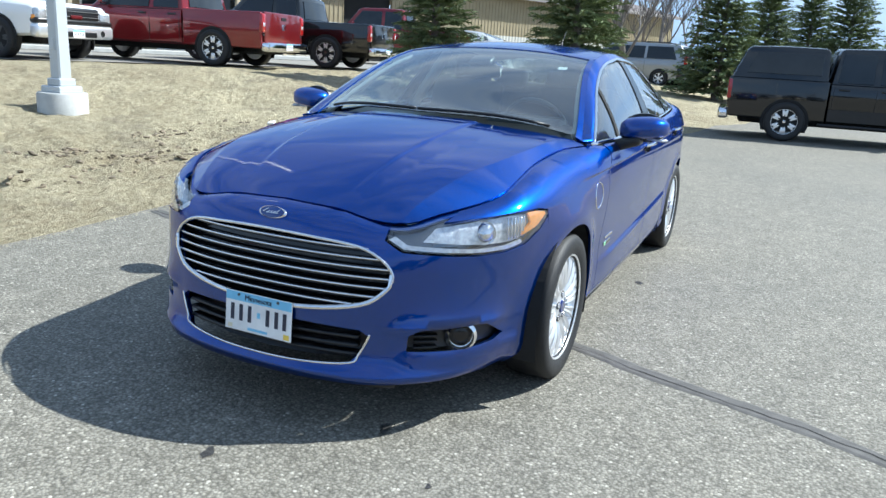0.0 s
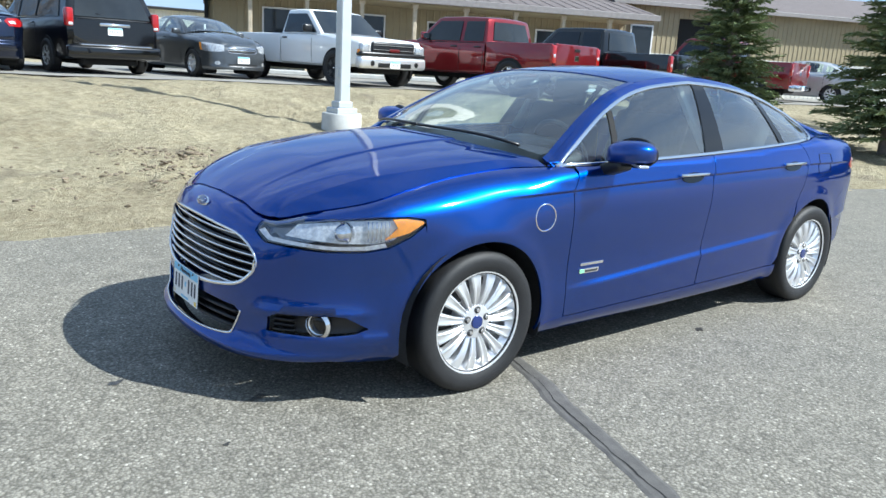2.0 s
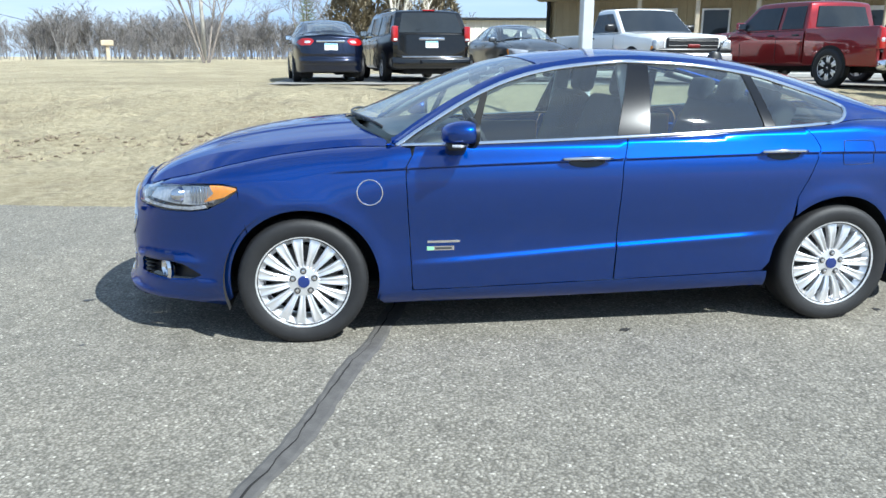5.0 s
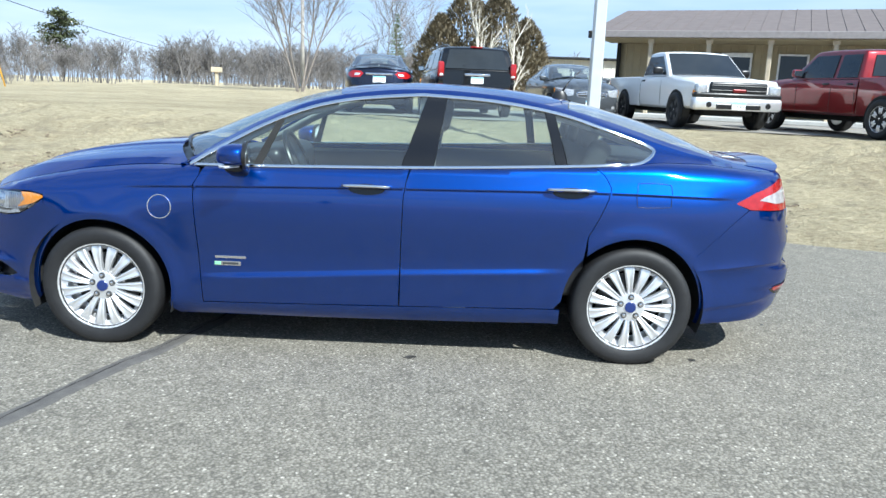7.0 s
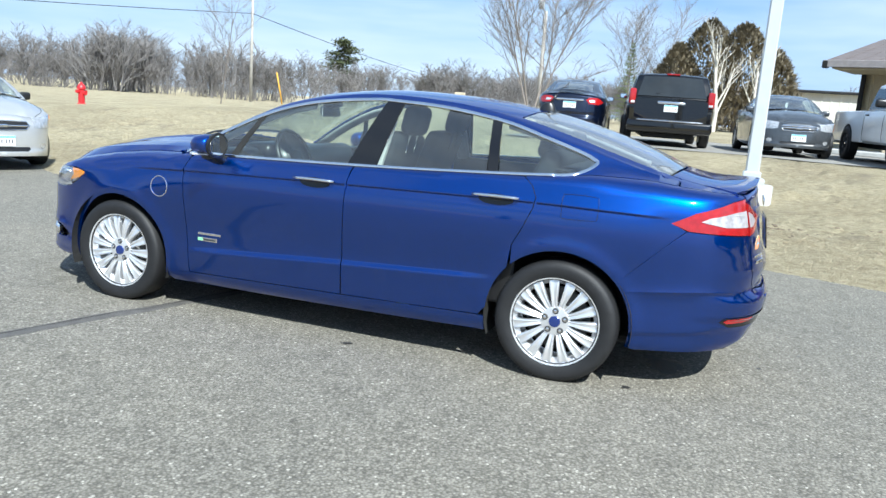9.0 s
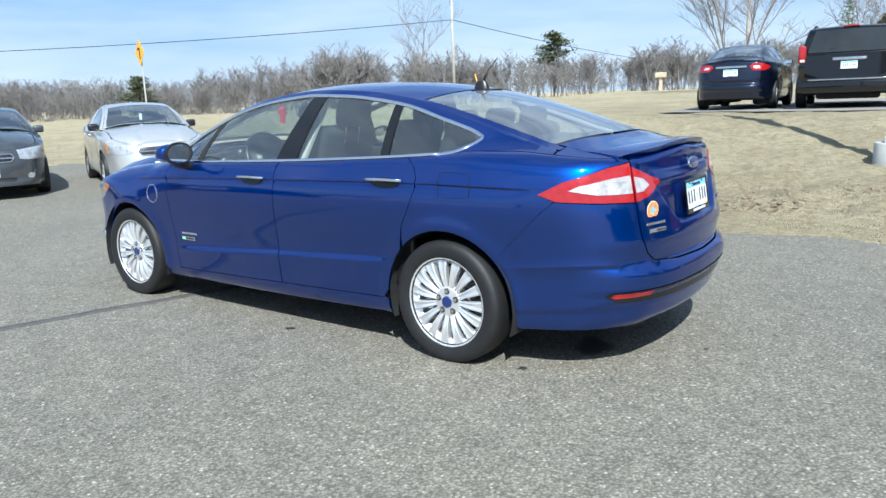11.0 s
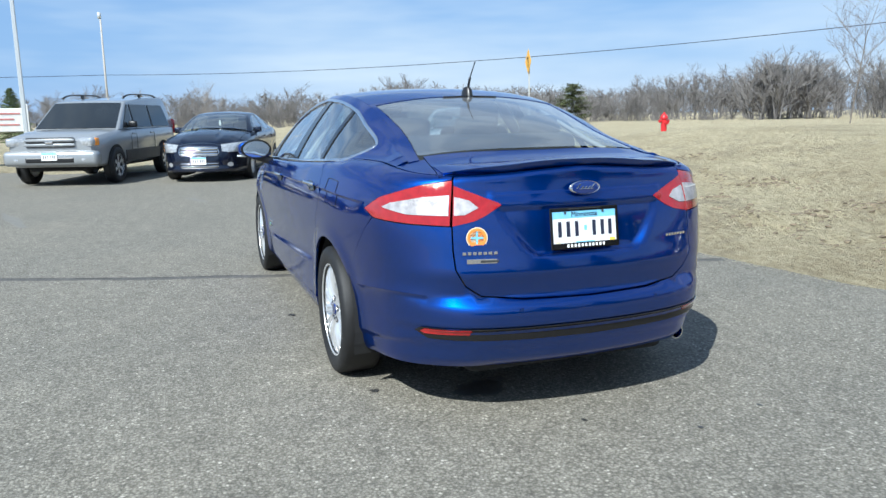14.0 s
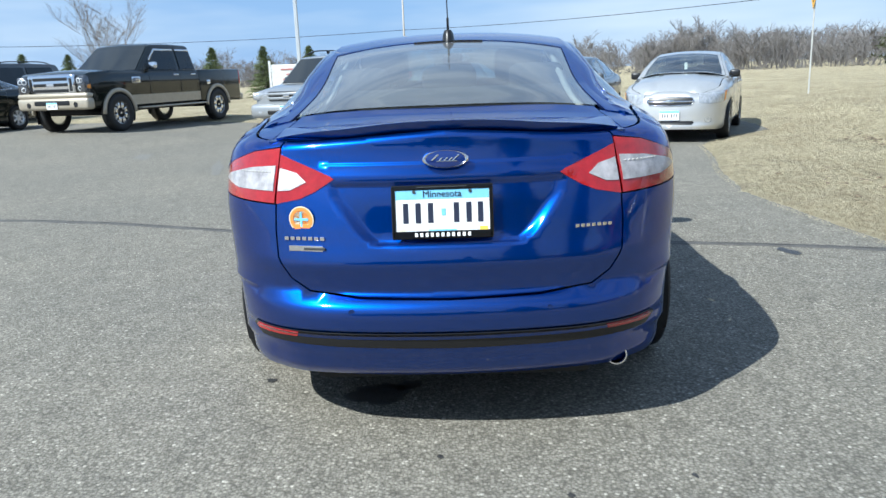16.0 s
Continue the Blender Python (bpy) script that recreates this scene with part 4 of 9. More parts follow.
def blue_sedan():
    B = HERO
    car = new("sedan_car")
    tagged(car, "deep metallic blue four-door sedan parked on worn asphalt", "car")
    P = BLUE_PAINT
    # lines that several panels share
    front_edge = [(0.868, 0.975), (0.878, 0.945), (0.905, 0.90), (0.910, 0.852), (0.900, 0.65), (0.893, 0.524), (0.882, 0.30), (0.880, 0.256)]
    mid_edge = [(-0.222, 1.012), (-0.205, 0.95), (-0.193, 0.876), (-0.185, 0.6), (-0.182, 0.275)]
    rear_edge = [(-1.195, 1.056), (-1.245, 1.01), (-1.272, 0.955), (-1.262, 0.90), (-1.215, 0.79), (-1.168, 0.698)]
    sill = lambda x: 0.255 + (0.292 - 0.255) * (0.88 - x) / 1.83
    belt = lambda x: B.edge_z(x)
    arch_f = lambda a0, a1, n=28: arc(1.420, 0.318, 0.372, a0, a1, n)
    arch_r = lambda a0, a1, n=28: arc(-1.428, 0.318, 0.378, a0, a1, n)
    g = 0.0022
    belts = lambda xa, xb, n: [(xa + (xb - xa) * i / n, belt(xa + (xb - xa) * i / n) - 0.002) for i in range(n + 1)]
    # lamp outlines, in the way along the skin and the height
    sx, sf, sr = B.sx, B.sf, B.sr
    lamp = [(sf(0.478), 0.726), (sf(0.53), 0.692), (sx(2.10), 0.676), (sx(1.98), 0.678), (sx(1.88), 0.694), (sx(1.79), 0.738), (sx(1.728), 0.788), (sx(1.735), 0.800), (sx(1.80), 0.812), (sx(1.92), 0.812), (sx(2.05), 0.802), *[(sf(y), B.edge(sf(y)) - 0.004) for y in (0.66, 0.62, 0.58, 0.55, 0.52, 0.49)]]
    lamp = [tuple(p) for p in lamp]
    for m in (False, True):
        side = dict(mirror=m)
        # wing
        wing = [(sx(x), z) for x, z in [(0.885, 0.978)] + [(x + g, z) for x, z in front_edge[1:]]] + [(sx(0.884), 0.20), (sx(1.02), 0.175)]
        wing += [(sx(x), z) for x, z in arch_f(196, 44)]
        wing += [(sx(1.722), 0.700), (sx(1.722), 0.780), (sx(1.727), 0.806), (sx(1.80), 0.818), (sx(1.92), 0.818), (sx(2.05), 0.806), (sf(0.665), 0.789)]
        n = 30
        s0, s1 = sf(0.665), sx(0.885)
        wing += [(s0 + (s1 - s0) * i / n, B.edge(s0 + (s1 - s0) * i / n) - 0.001) for i in range(2, n)]
        skin("wing", wing, B.skin_side, P, car, step=0.028, lines=fold_lines(SHOULDER, 1.34, 0.90, sx), **side)
        # doors
        fd = [(x - g, z) for x, z in front_edge[1:]] + [(0.88 - g, sill(0.88) + g)] + [(x + g, z) for x, z in reversed(mid_edge[:-1])]
        fd = [(x - g, z) for x, z in front_edge[1:-1]] + [(0.876, sill(0.88) + g), (-0.178, sill(-0.18) + g)] + [(x + g, z) for x, z in reversed(mid_edge[1:-1])] + belts(-0.217, 0.86, 20)
        door_lines = lambda xa, xb: fold_lines(SHOULDER, xa, xb, float) + fold_lines(DOOR_CREASE, xa, xb, float, (0.034, 0.023, 0.012, 0.002, -0.008))
        d1 = skin("front_door", fd, B.flank, P, car, step=0.032, lines=door_lines(0.89, -0.17), **side)
        rd = [(x - g, z) for x, z in mid_edge[1:-1]] + [(-0.186, sill(-0.18) + g), (-1.01, sill(-0.98) + g)]
        rd += [(-1.428 + 0.378 * math.cos(radians(a)), 0.318 + 0.378 * math.sin(radians(a))) for a in range(4, 45, 3)]
        rd += [(x + g, z) for x, z in reversed(rear_edge[1:])] + belts(-1.19, -0.227, 18)
        d2 = skin("rear_door", rd, B.flank, P, car, step=0.032, lines=door_lines(-0.20, -1.25), **side)
        # sill
        sl = [(1.03, 0.172), (0.5, 0.178), (0, 0.186), (-0.5, 0.193), (-1.045, 0.205), (-1.045, sill(-1.0) - g), (-0.5, sill(-0.5) - g), (0.2, sill(0.2) - g), (0.882, sill(0.88) - g), (0.90, 0.255), (1.03, 0.24)]
        skin("sill", sl, B.flank, P, car, step=0.04, **side)
        # rear quarter with the pillar behind the window
        q = [(sx(x - g), z) for x, z in rear_edge] + [(sx(x), z) for x, z in arc(-1.428, 0.318, 0.378, 47, 133, 26)]
        q += [(sx(-1.75), 0.60), (sx(-1.95), 0.80), (sx(-2.02), 0.862), (sx(-1.945), 0.895), (sx(-2.06), 0.952), (sr(0)*0 + B.length - sr(0.70), 1.014), (B.length - sr(0.598), 1.03)]
        sa, sb = B.length - sr(0.598), sx(-1.195)
        q += [(sa + (sb - sa) * i / 26, B.edge(sa + (sb - sa) * i / 26) - 0.001) for i in range(0, 26)]
        skin("rear_quarter", q, B.skin_side, P, car, step=0.03, lines=fold_lines(SHOULDER, -1.22, -1.92, sx), **side)
        # cabin side: painted frame with the window's opening
        win = spline([(0.955, 0.984), (0.84, 1.058), (0.58, 1.204), (0.35, 1.300), (0.11, 1.356), (-0.2, 1.388), (-0.34, 1.390), (-0.67, 1.371), (-1.0, 1.321), (-1.23, 1.256), (-1.44, 1.189), (-1.525, 1.152)], 6)
        win += spline([(-1.525, 1.152), (-1.527, 1.138), (-1.50, 1.112), (-1.44, 1.084), (-1.37, 1.0715)], 4)[1:]
        win_low = [(-1.37 + (0.955 + 1.37) * i / 40, belt(-1.37 + (0.955 + 1.37) * i / 40) + 0.006) for i in range(1, 40)]
        opening = win + win_low
        rails = [(1.0 - 2.95 * i / 60, B.rail_z(1.0 - 2.95 * i / 60)) for i in range(61)]
        lows = [(-1.95 + 2.95 * i / 60, B.edge_z(-1.95 + 2.95 * i / 60) + 0.0005) for i in range(61)]
        low2 = [p for p in lows if p[0] < -1.36 or p[0] > 0.96]
        frame_out = rails + [p for p in lows if p[0] <= -1.40] + [(-1.37, 1.0712)] + list(reversed(win[:-1])) + [p for p in lows if p[0] >= 0.965]
        rail_lines = [[(x, B.edge_z(x) + (B.rail_z(x) - B.edge_z(x)) * t) for x in [0.95 - 2.85 * i / 70 for i in range(71)]] for t in (0.86, 0.91, 0.96)]
        skin("roof_rail", frame_out, B.house, P, car, step=0.026, depth=0.01, lines=rail_lines, **side)
        # glass behind the opening, pillar covers and bright trim
        inset = lambda x, z: (lambda p: (p[0], p[1] - 0.010, p[2]))(B.house(x, z))
        wl = lambda x: belt(x) + 0.004
        def window(name, xa, xb, lean_a, lean_b, k):
            pts = [p for p in opening if True]
            keep = []
            for x, z in pts:
                a = xa + lean_a * (z - 1.0)
                b = xb + lean_b * (z - 1.0)
                if b <= x <= a:
                    keep.append((x, z))
            # corners on the dividing lines
            def top_at(line):
                x0, l0 = line
                best = None
                for (xa_, za_), (xb_, zb_) in zip(win, win[1:]):
                    fa, fb = xa_ - x0 - l0 * (za_ - 1.0), xb_ - x0 - l0 * (zb_ - 1.0)
                    if fa * fb <= 0 and fa != fb:
                        t = fa / (fa - fb)
                        best = (xa_ + (xb_ - xa_) * t, za_ + (zb_ - za_) * t)
                return best
            ta, tb = top_at((xa, lean_a)), top_at((xb, lean_b))
            ups = [p for p in win if in_between(p, xa, lean_a, xb, lean_b)]
            ring = ([ta] if ta else []) + ups + ([tb] if tb else [])
            xb0, xa0 = xb + lean_b * 0.03, xa
            la = max(-1.36, xb0) if tb else -1.36
            hi = min(0.94, xa0) if ta else 0.94
            ring += [(la + (hi - la) * i / 10, wl(la + (hi - la) * i / 10)) for i in range(11)]
            return ring
        def in_between(p, xa, la, xb, lb):
            x, z = p
            return xb + lb * (z - 1.0) < x < xa + la * (z - 1.0)
        skin("quarter_light", window("q", 0.99, 0.60, 0.0, -0.42, 0), inset, GLASS, car, step=0.05, depth=0, **side)
        skin("front_window", window("f", 0.59, -0.17, -0.42, -0.32, 1), inset, GLASS, car, step=0.05, depth=0, **side)
        skin("rear_window", window("r", -0.34, -0.985, -0.16, 0.16, 2), inset, GLASS, car, step=0.05, depth=0, **side)
        skin("rear_quarter_light", window("t", -1.05, -1.60, 0.20, 0.0, 3), inset, GLASS, car, step=0.05, depth=0, **side)
        pc = lambda x, z: (lambda p: (p[0], p[1] - 0.004, p[2]))(B.house(x, z))
        skin("door_pillar", window("b", -0.17, -0.34, -0.32, -0.16, 4), pc, GLOSS_BLACK, car, step=0.05, depth=0.012, label="gloss black pillar between the doors", **side)
        skin("window_divider", window("d", -0.985, -1.05, 0.16, 0.20, 5), pc, GLOSS_BLACK, car, step=0.05, depth=0.012, **side)
        skin("window_divider", window("d2", 0.605, 0.574, -0.42, -0.42, 5), pc, UNDER, car, step=0.05, depth=0.012, **side)
        trim3 = [B.house(x, z) for x, z in win]
        outs = []
        for x, z in win:
            outs.append((0, 0.86, 0.5))
        strip("window_trim", trim3, 0.020, 0.010, CHROME, car, m, outs, "bright chrome window surround")
        low3 = [B.house(x, z) for x, z in [win[-1]] + win_low + [win[0]]]
        strip("window_trim", low3, 0.018, 0.012, CHROME, car, m, [(0, 0.9, 0.4)] * len(low3), "bright chrome belt line")
        # headlamp: housing, lens and its pieces
        back = lambda s, z: (lambda p: (p[0] - 0.05, p[1] - 0.03, p[2]))(B.skin_side(s, z))
        hl = new("headlamp")
        hl.parent = car
        hl["label"] = "clear headlamp with an amber corner"
        skin("housing", lamp, back, LAMP_BOWL, hl, step=0.04, depth=0, **side)
        mid_ = lambda s, z: (lambda p: (p[0] - 0.022, p[1] - 0.018, p[2]))(B.skin_side(s, z))
        refl = [(sf(0.60), 0.718), (sx(2.06), 0.704), (sx(1.95), 0.704), (sx(1.87), 0.722), (sx(1.83), 0.765), (sx(1.85), 0.798), (sx(1.95), 0.800), (sx(2.08), 0.790), (sf(0.64), 0.765)]
        skin("reflector", refl, mid_, CLEAR_LENS, hl, step=0.04, depth=0.02, **side)
        near_ = lambda s, z: (lambda p: (p[0] - 0.008, p[1] - 0.008, p[2]))(B.skin_side(s, z))
        skin("turn_lens", [(sx(1.90), 0.724), (sx(1.80), 0.750), (sx(1.735), 0.788), (sx(1.745), 0.798), (sx(1.81), 0.808), (sx(1.87), 0.808), (sx(1.85), 0.770)], near_, AMBER, hl, step=0.03, depth=0.01, **side)
        skin("light_strip", [(sf(0.488), 0.726), (sf(0.54), 0.695), (sx(2.09), 0.680), (sx(1.97), 0.681), (sx(1.89), 0.695), (sx(1.90), 0.709), (sx(1.99), 0.695), (sx(2.09), 0.694), (sf(0.55), 0.710), (sf(0.51), 0.737)], near_, CLEAR_LENS, hl, step=0.03, depth=0.006, **side)
        p0 = B.skin_side(sx(2.06), 0.745)
        for (dx, dy, rr) in ((-0.035, -0.035, 0.040),):
            bm = lathe([(0.002, 0.052), (0.018, 0.048), (0.030, 0.036), (0.036, 0.018), (0.040, 0.014), (0.046, 0.016), (0.046, -0.02), (0.002, -0.02)], 24, "x")
            part("projector", sharp(bm, 35), CHROME, hl, smooth=True, at=pose(p0[0] + dx, (-1 if m else 1) * (p0[1] + dy), p0[2], 0, 0, (-1 if m else 1) * 25))
        for k in range(6):
            s_ = sx(1.97) + (sx(1.89) - sx(1.97)) * k / 5
            rib = [mid_(s_, z) for z in (0.715, 0.74, 0.768, 0.795)]
            strip("reflector_rib", [(p[0] + 0.006, p[1] + 0.006, p[2]) for p in rib], 0.006, 0.006, CHROME, hl, m, (0.5, 0.8, 0))
        skin("lens", lamp, B.skin_side, LENS, hl, step=0.035, depth=0, lift=-0.001, **side)
        # tail lamp on the quarter
        t_out = [(B.length - sx(-1.945), 0.895), (B.length - sx(-2.03), 0.863), (sr(0.74), 0.853), (sr(0.60), 0.846), (sr(0.596), 1.026), (sr(0.70), 1.012), (B.length - sx(-2.06), 0.953)]
        tl = skin("tail_lamp", t_out, B.rear, RED_LENS, car, step=0.035, depth=0.012, lift=-0.001, label="red and clear tail lamp", **side)
        skin("clear_lens", [(B.length - sx(-2.085), 0.912), (sr(0.745), 0.889), (sr(0.606), 0.886), (sr(0.606), 0.968), (sr(0.70), 0.960), (B.length - sx(-2.13), 0.932)], B.rear, TAIL_CLEAR, tl, step=0.03, depth=0.006, lift=0.002, **side)
        for k in range(9):
            qa = sr(0.615) + (sr(0.74) - sr(0.615)) * (k + 0.5) / 9
            p = Vector(B.rear(qa, 0.947))
            part("lamp_element", rounded_box(0.008, 0.010, 0.008, 0.003, 1), GREY_TRIM, tl, at=pose(p.x - 0.001, (-1 if m else 1) * p.y, p.z))
        t_in = [(sr(0.589), 0.844), (sr(0.50), 0.862), (sr(0.45), 0.883), (sr(0.382), 0.924), (sr(0.40), 0.935), (sr(0.50), 0.972), (sr(0.589), 1.005)]
        tl2 = skin("lid_lamp", t_in, B.rear, RED_LENS, car, step=0.035, depth=0.01, lift=0.003, label="red and clear lamp on the boot lid", **side)
        skin("clear_lens", [(sr(0.585), 0.886), (sr(0.54), 0.888), (sr(0.482), 0.914), (sr(0.52), 0.944), (sr(0.585), 0.960)], B.rear, TAIL_CLEAR, tl2, step=0.03, depth=0.006, lift=0.006, **side)
        # handles
        for xa, xb, z, owner in ((0.128, -0.128, 0.918, d1), (-0.937, -1.19, 0.938, d2)):
            # black ellipse proud of the door paints the shade in the handle's pocket
            pocket = arc((xa + xb) / 2, z - 0.014, 0.095, 0, 360, 24, 0.30)[:-1]
            skin("handle_pocket_shade", pocket, B.flank, GLOSS_BLACK, owner, step=0.03, depth=0.004, lift=0.004, **side)
            line = [B.flank(xa + (xb - xa) * i / 8, z + 0.004 + 0.004 * math.sin(math.pi * i / 8)) for i in range(9)]
            line = [(p[0], p[1] + 0.012 + 0.022 * math.sin(math.pi * i / 8) ** 0.6, p[2]) for i, p in enumerate(line)]
            strip("door_handle", line, 0.015, 0.014, CHROME, owner, m, (0, 1, 0.1), "chrome door handle")
        # mirror
        sgn = -1 if m else 1
        shell = bmesh.new()
        bmesh.ops.create_uvsphere(shell, u_segments=28, v_segments=18, radius=1)
        for v in shell.verts:
            x, y, z = v.co
            y, z = math.copysign(abs(y) ** 0.58, y), math.copysign(abs(z) ** (0.70 if z > 0 else 0.40), z)
            x = max(x, -0.42) if x < 0 else x
            k = 1 - 0.30 * max(0, y) ** 2
            v.co = (x * 0.100 * (1 - 0.30 * abs(y) ** 3), y * 0.122, (z * 0.064 * k if z > 0 else z * 0.046) + 0.012 * y)
        mir = part("side_mirror", sharp(shell, 50), P, car, "blue mirror housing with a signal strip", True, pose(0.645, sgn * 1.005, 1.058, 0, 0, sgn * 8) @ Matrix.Diagonal((1, sgn, 1, 1)))
        part("mirror_glass", lathe([(0.001, 0.0), (0.098, 0.0), (0.098, -0.004), (0.001, -0.005)], 32, "x"), MIRROR_GLASS, mir, at=pose(-0.050, 0, 0.004) @ Matrix.Diagonal((1, 1, 0.60, 1)))
        part("mirror_rim", sharp(lathe([(0.001, 0.01), (0.112, 0.01), (0.114, -0.006), (0.100, -0.009), (0.001, -0.002)], 32, "x"), 40), BLACK_TRIM, mir, at=pose(-0.044, 0, 0.004) @ Matrix.Diagonal((1, 1, 0.64, 1)), smooth=True)
        part("signal_strip", rounded_box(0.05, 0.10, 0.014, 0.006, 2), CLEAR_LENS, mir, at=pose(0.03, 0.068, -0.045, 0, 0, -38))
        part("mirror_foot", rounded_box(0.10, 0.17, 0.06, 0.022, 3, pose(0.01, -0.085, -0.075, 20, 0, -12)), BLACK_TRIM, mir, smooth=True)
        # name badge on the door and the charge lid
        for w, h, x, z, mt in ((0.165, 0.014, 0.722, 0.511, CHROME), (0.14, 0.024, 0.738, 0.476, CHROME), (0.034, 0.018, 0.790, 0.476, GREEN_BADGE), (0.085, 0.012, 0.722, 0.476, STEEL_DARK)):
            p = Vector(B.flank(x, z))
            part("name_badge", rounded_box(w, 0.004, h, 0.001, 1), mt, d1, at=pose(p.x, sgn * (p.y + (0.0035 if mt in (GREEN_BADGE, STEEL_DARK) else 0.001)), p.z))
        if not m:
            ring = [B.flank(x, z) for x, z in arc(1.088, 0.771, 0.062, 0, 360, 36)[:-1]]
            strip("charge_lid_ring", ring, 0.006, 0.006, CHROME, car, m, (0, 1, 0), "thin chrome ring round the charging lid", True)
            fl = arc(-1.495, 0.925, 0.062, 0, 90, 5) + arc(-1.505, 0.925, 0.062, 90, 180, 5)
            rr = 0.02
            lid = [(-1.41, 0.88), (-1.41, 0.97), (-1.43, 0.988), (-1.57, 0.985), (-1.59, 0.965), (-1.59, 0.885), (-1.57, 0.868), (-1.43, 0.865)]
            strip("fuel_lid_gap", [(lambda p: (p[0], p[1] + 0.0015, p[2]))(B.flank(x, z)) for x, z in dense(spline(lid, 5, True), 0.02)], 0.0022, 0.002, BLACK_TRIM, car, False, (0, 1, 0.1), "", True)
        # wheel housings
        for wx in (1.428, -1.428):
            ring = arc(wx, 0.318, 0.392, -20, 200, 26)
            bm = bmesh.new()
            a = [bm.verts.new((x, sgn * 0.895 if wx > 0 else sgn * 0.875, z)) for x, z in ring]
            b = [bm.verts.new((x, sgn * 0.56, z)) for x, z in ring]
            for i in range(len(ring) - 1):
                bm.faces.new((a[i], a[i + 1], b[i + 1], b[i]))
            bm.faces.new(b)
            part("wheel_housing", bm, UNDER, car)
        # bumper corner seam strip at the front foot
    # bonnet
    n = 40
    s_end = sx(0.905)
    edge = [B.skin_side(s_end * i / n, B.edge(s_end * i / n)) for i in range(n + 1)]
    left = [(p[0] - 0.003, max(0.0, p[1] - 0.003)) for p in edge if p[0] > 0.99]
    cowl = [(1.195 - 0.215 * (y / 0.76) ** 2, y) for y in [0.74 - 1.48 * i / 20 for i in range(21)]]
    bonnet = [(x, y) for x, y in left if x > 1.0] + cowl + [(x, -y) for x, y in reversed(left[1:]) if x > 1.0]
    folds = [[(x, sg * (c(x) + o)) for x in [1.0 + 1.2 * i / 40 for i in range(41)]] for c, offs in ((DOME, (-0.004, 0.011, 0.026)), (RIDGE, (-0.004, 0.004))) for o in offs for sg in (1, -1)]
    skin("bonnet", bonnet, hood_relief, P, car, step=0.032, depth=0.012, inward=(1.5, 0, 0.2), lines=folds)
    for m in (False, True):
        seat_ = [p for p in edge if p[0] > 1.05]
        strip("bonnet_gutter", [(p[0] - 0.004, max(0.0, p[1] - 0.004), p[2] - 0.012) for p in seat_], 0.030, 0.008, P, car, m, (0.3, 0.3, 0.9))
    # scuttle, wipers and windscreen
    scut = [(1.215 - 0.225 * (y / 0.76) ** 2, y) for y in [0.74 - 1.48 * i / 16 for i in range(17)]] + [(1.14 - 0.22 * (y / 0.76) ** 2, y) for y in [-0.76 + 1.52 * i / 16 for i in range(17)]]
    skin("scuttle", scut, lambda x, y: (x, y, 1.055 - 0.085 * (y / 0.76) ** 2 - 0.5 * max(0, x - 1.19 + 0.23 * (y / 0.76) ** 2) + 0.005), BLACK_TRIM, car, step=0.06, depth=0.02, inward=(1, 0, 0.2))
    for y0, y1 in ((0.62, -0.02), (-0.03, -0.60)):
        arm = [(1.16 - 0.22 * (y / 0.76) ** 2 - 0.005, y) for y in [y0 + (y1 - y0) * i / 8 for i in range(9)]]
        strip("wiper", [(x, y, B.roof(x, y)[2] + 0.008) for x, y in arm], 0.014, 0.012, BLACK_TRIM, car, False, (0.4, 0, 1))
    ws_top = lambda y: 0.235 - 0.05 * (y / 0.6) ** 2
    ys = [0.60 - 1.2 * i / 20 for i in range(21)]
    def rail_in(x, gap):
        return B.rail_y(x) - gap
    pill = [(0.20 + 0.78 * i / 16) for i in range(17)]
    screen = [(1.165 - 0.225 * (y / 0.76) ** 2, y) for y in [0.72 - 1.44 * i / 20 for i in range(21)]]
    screen += [(x, -rail_in(x, 0.062)) for x in reversed(pill[:-1])] + [(ws_top(y), y) for y in [-0.56 + 1.12 * i / 20 for i in range(1, 20)]] + [(x, rail_in(x, 0.062)) for x in pill[:-1]]
    skin("windscreen", screen, B.roof, SCREEN_GLASS, car, step=0.06, depth=0, lift=-0.004, inward=(0, 0, 0.3))
    # roof skin from screen to rear window, with the pillars' upper faces
    rw_top = lambda y: -1.115 + 0.045 * (y / 0.55) ** 2
    roof_ring = [(ws_top(y) - 0.004, y) for y in [0.575 - 1.15 * i / 20 for i in range(21)]]
    roof_ring += [(x, -(B.rail_y(x) - 0.031)) for x in [0.15 - 1.22 * i / 20 for i in range(21)]] + [(rw_top(y) + 0.004, y) for y in [-0.545 + 1.09 * i / 20 for i in range(21)]]
    roof_ring += [(x, B.rail_y(x) - 0.031) for x in [-1.07 + 1.22 * i / 20 for i in range(21)]]
    skin("roof", roof_ring, B.roof, P, car, step=0.05, depth=0.01, inward=(0, 0, 0.3))
    for m in (False, True):
        ap = [(x, B.rail_y(x) - 0.0301) for x in [0.17 + 0.80 * i / 16 for i in range(17)]] + [(x, B.rail_y(x) - 0.060) for x in [0.97 - 0.80 * i / 16 for i in range(17)]]
        skin("screen_pillar", ap, B.roof, P, car, step=0.018, depth=0.01, mirror=m, inward=(0, 0, 0.3))
        cp = [(x, B.rail_y(x) - 0.0301) for x in [-1.06 - 0.896 * i / 20 for i in range(21)]] + [(x, rear_glass_y(x) + 0.004) for x in [-1.956 + 0.896 * i / 20 for i in range(21)]]
        skin("rear_pillar", cp, B.roof, P, car, step=0.016, depth=0.01, mirror=m, inward=(0, 0, 0.3))
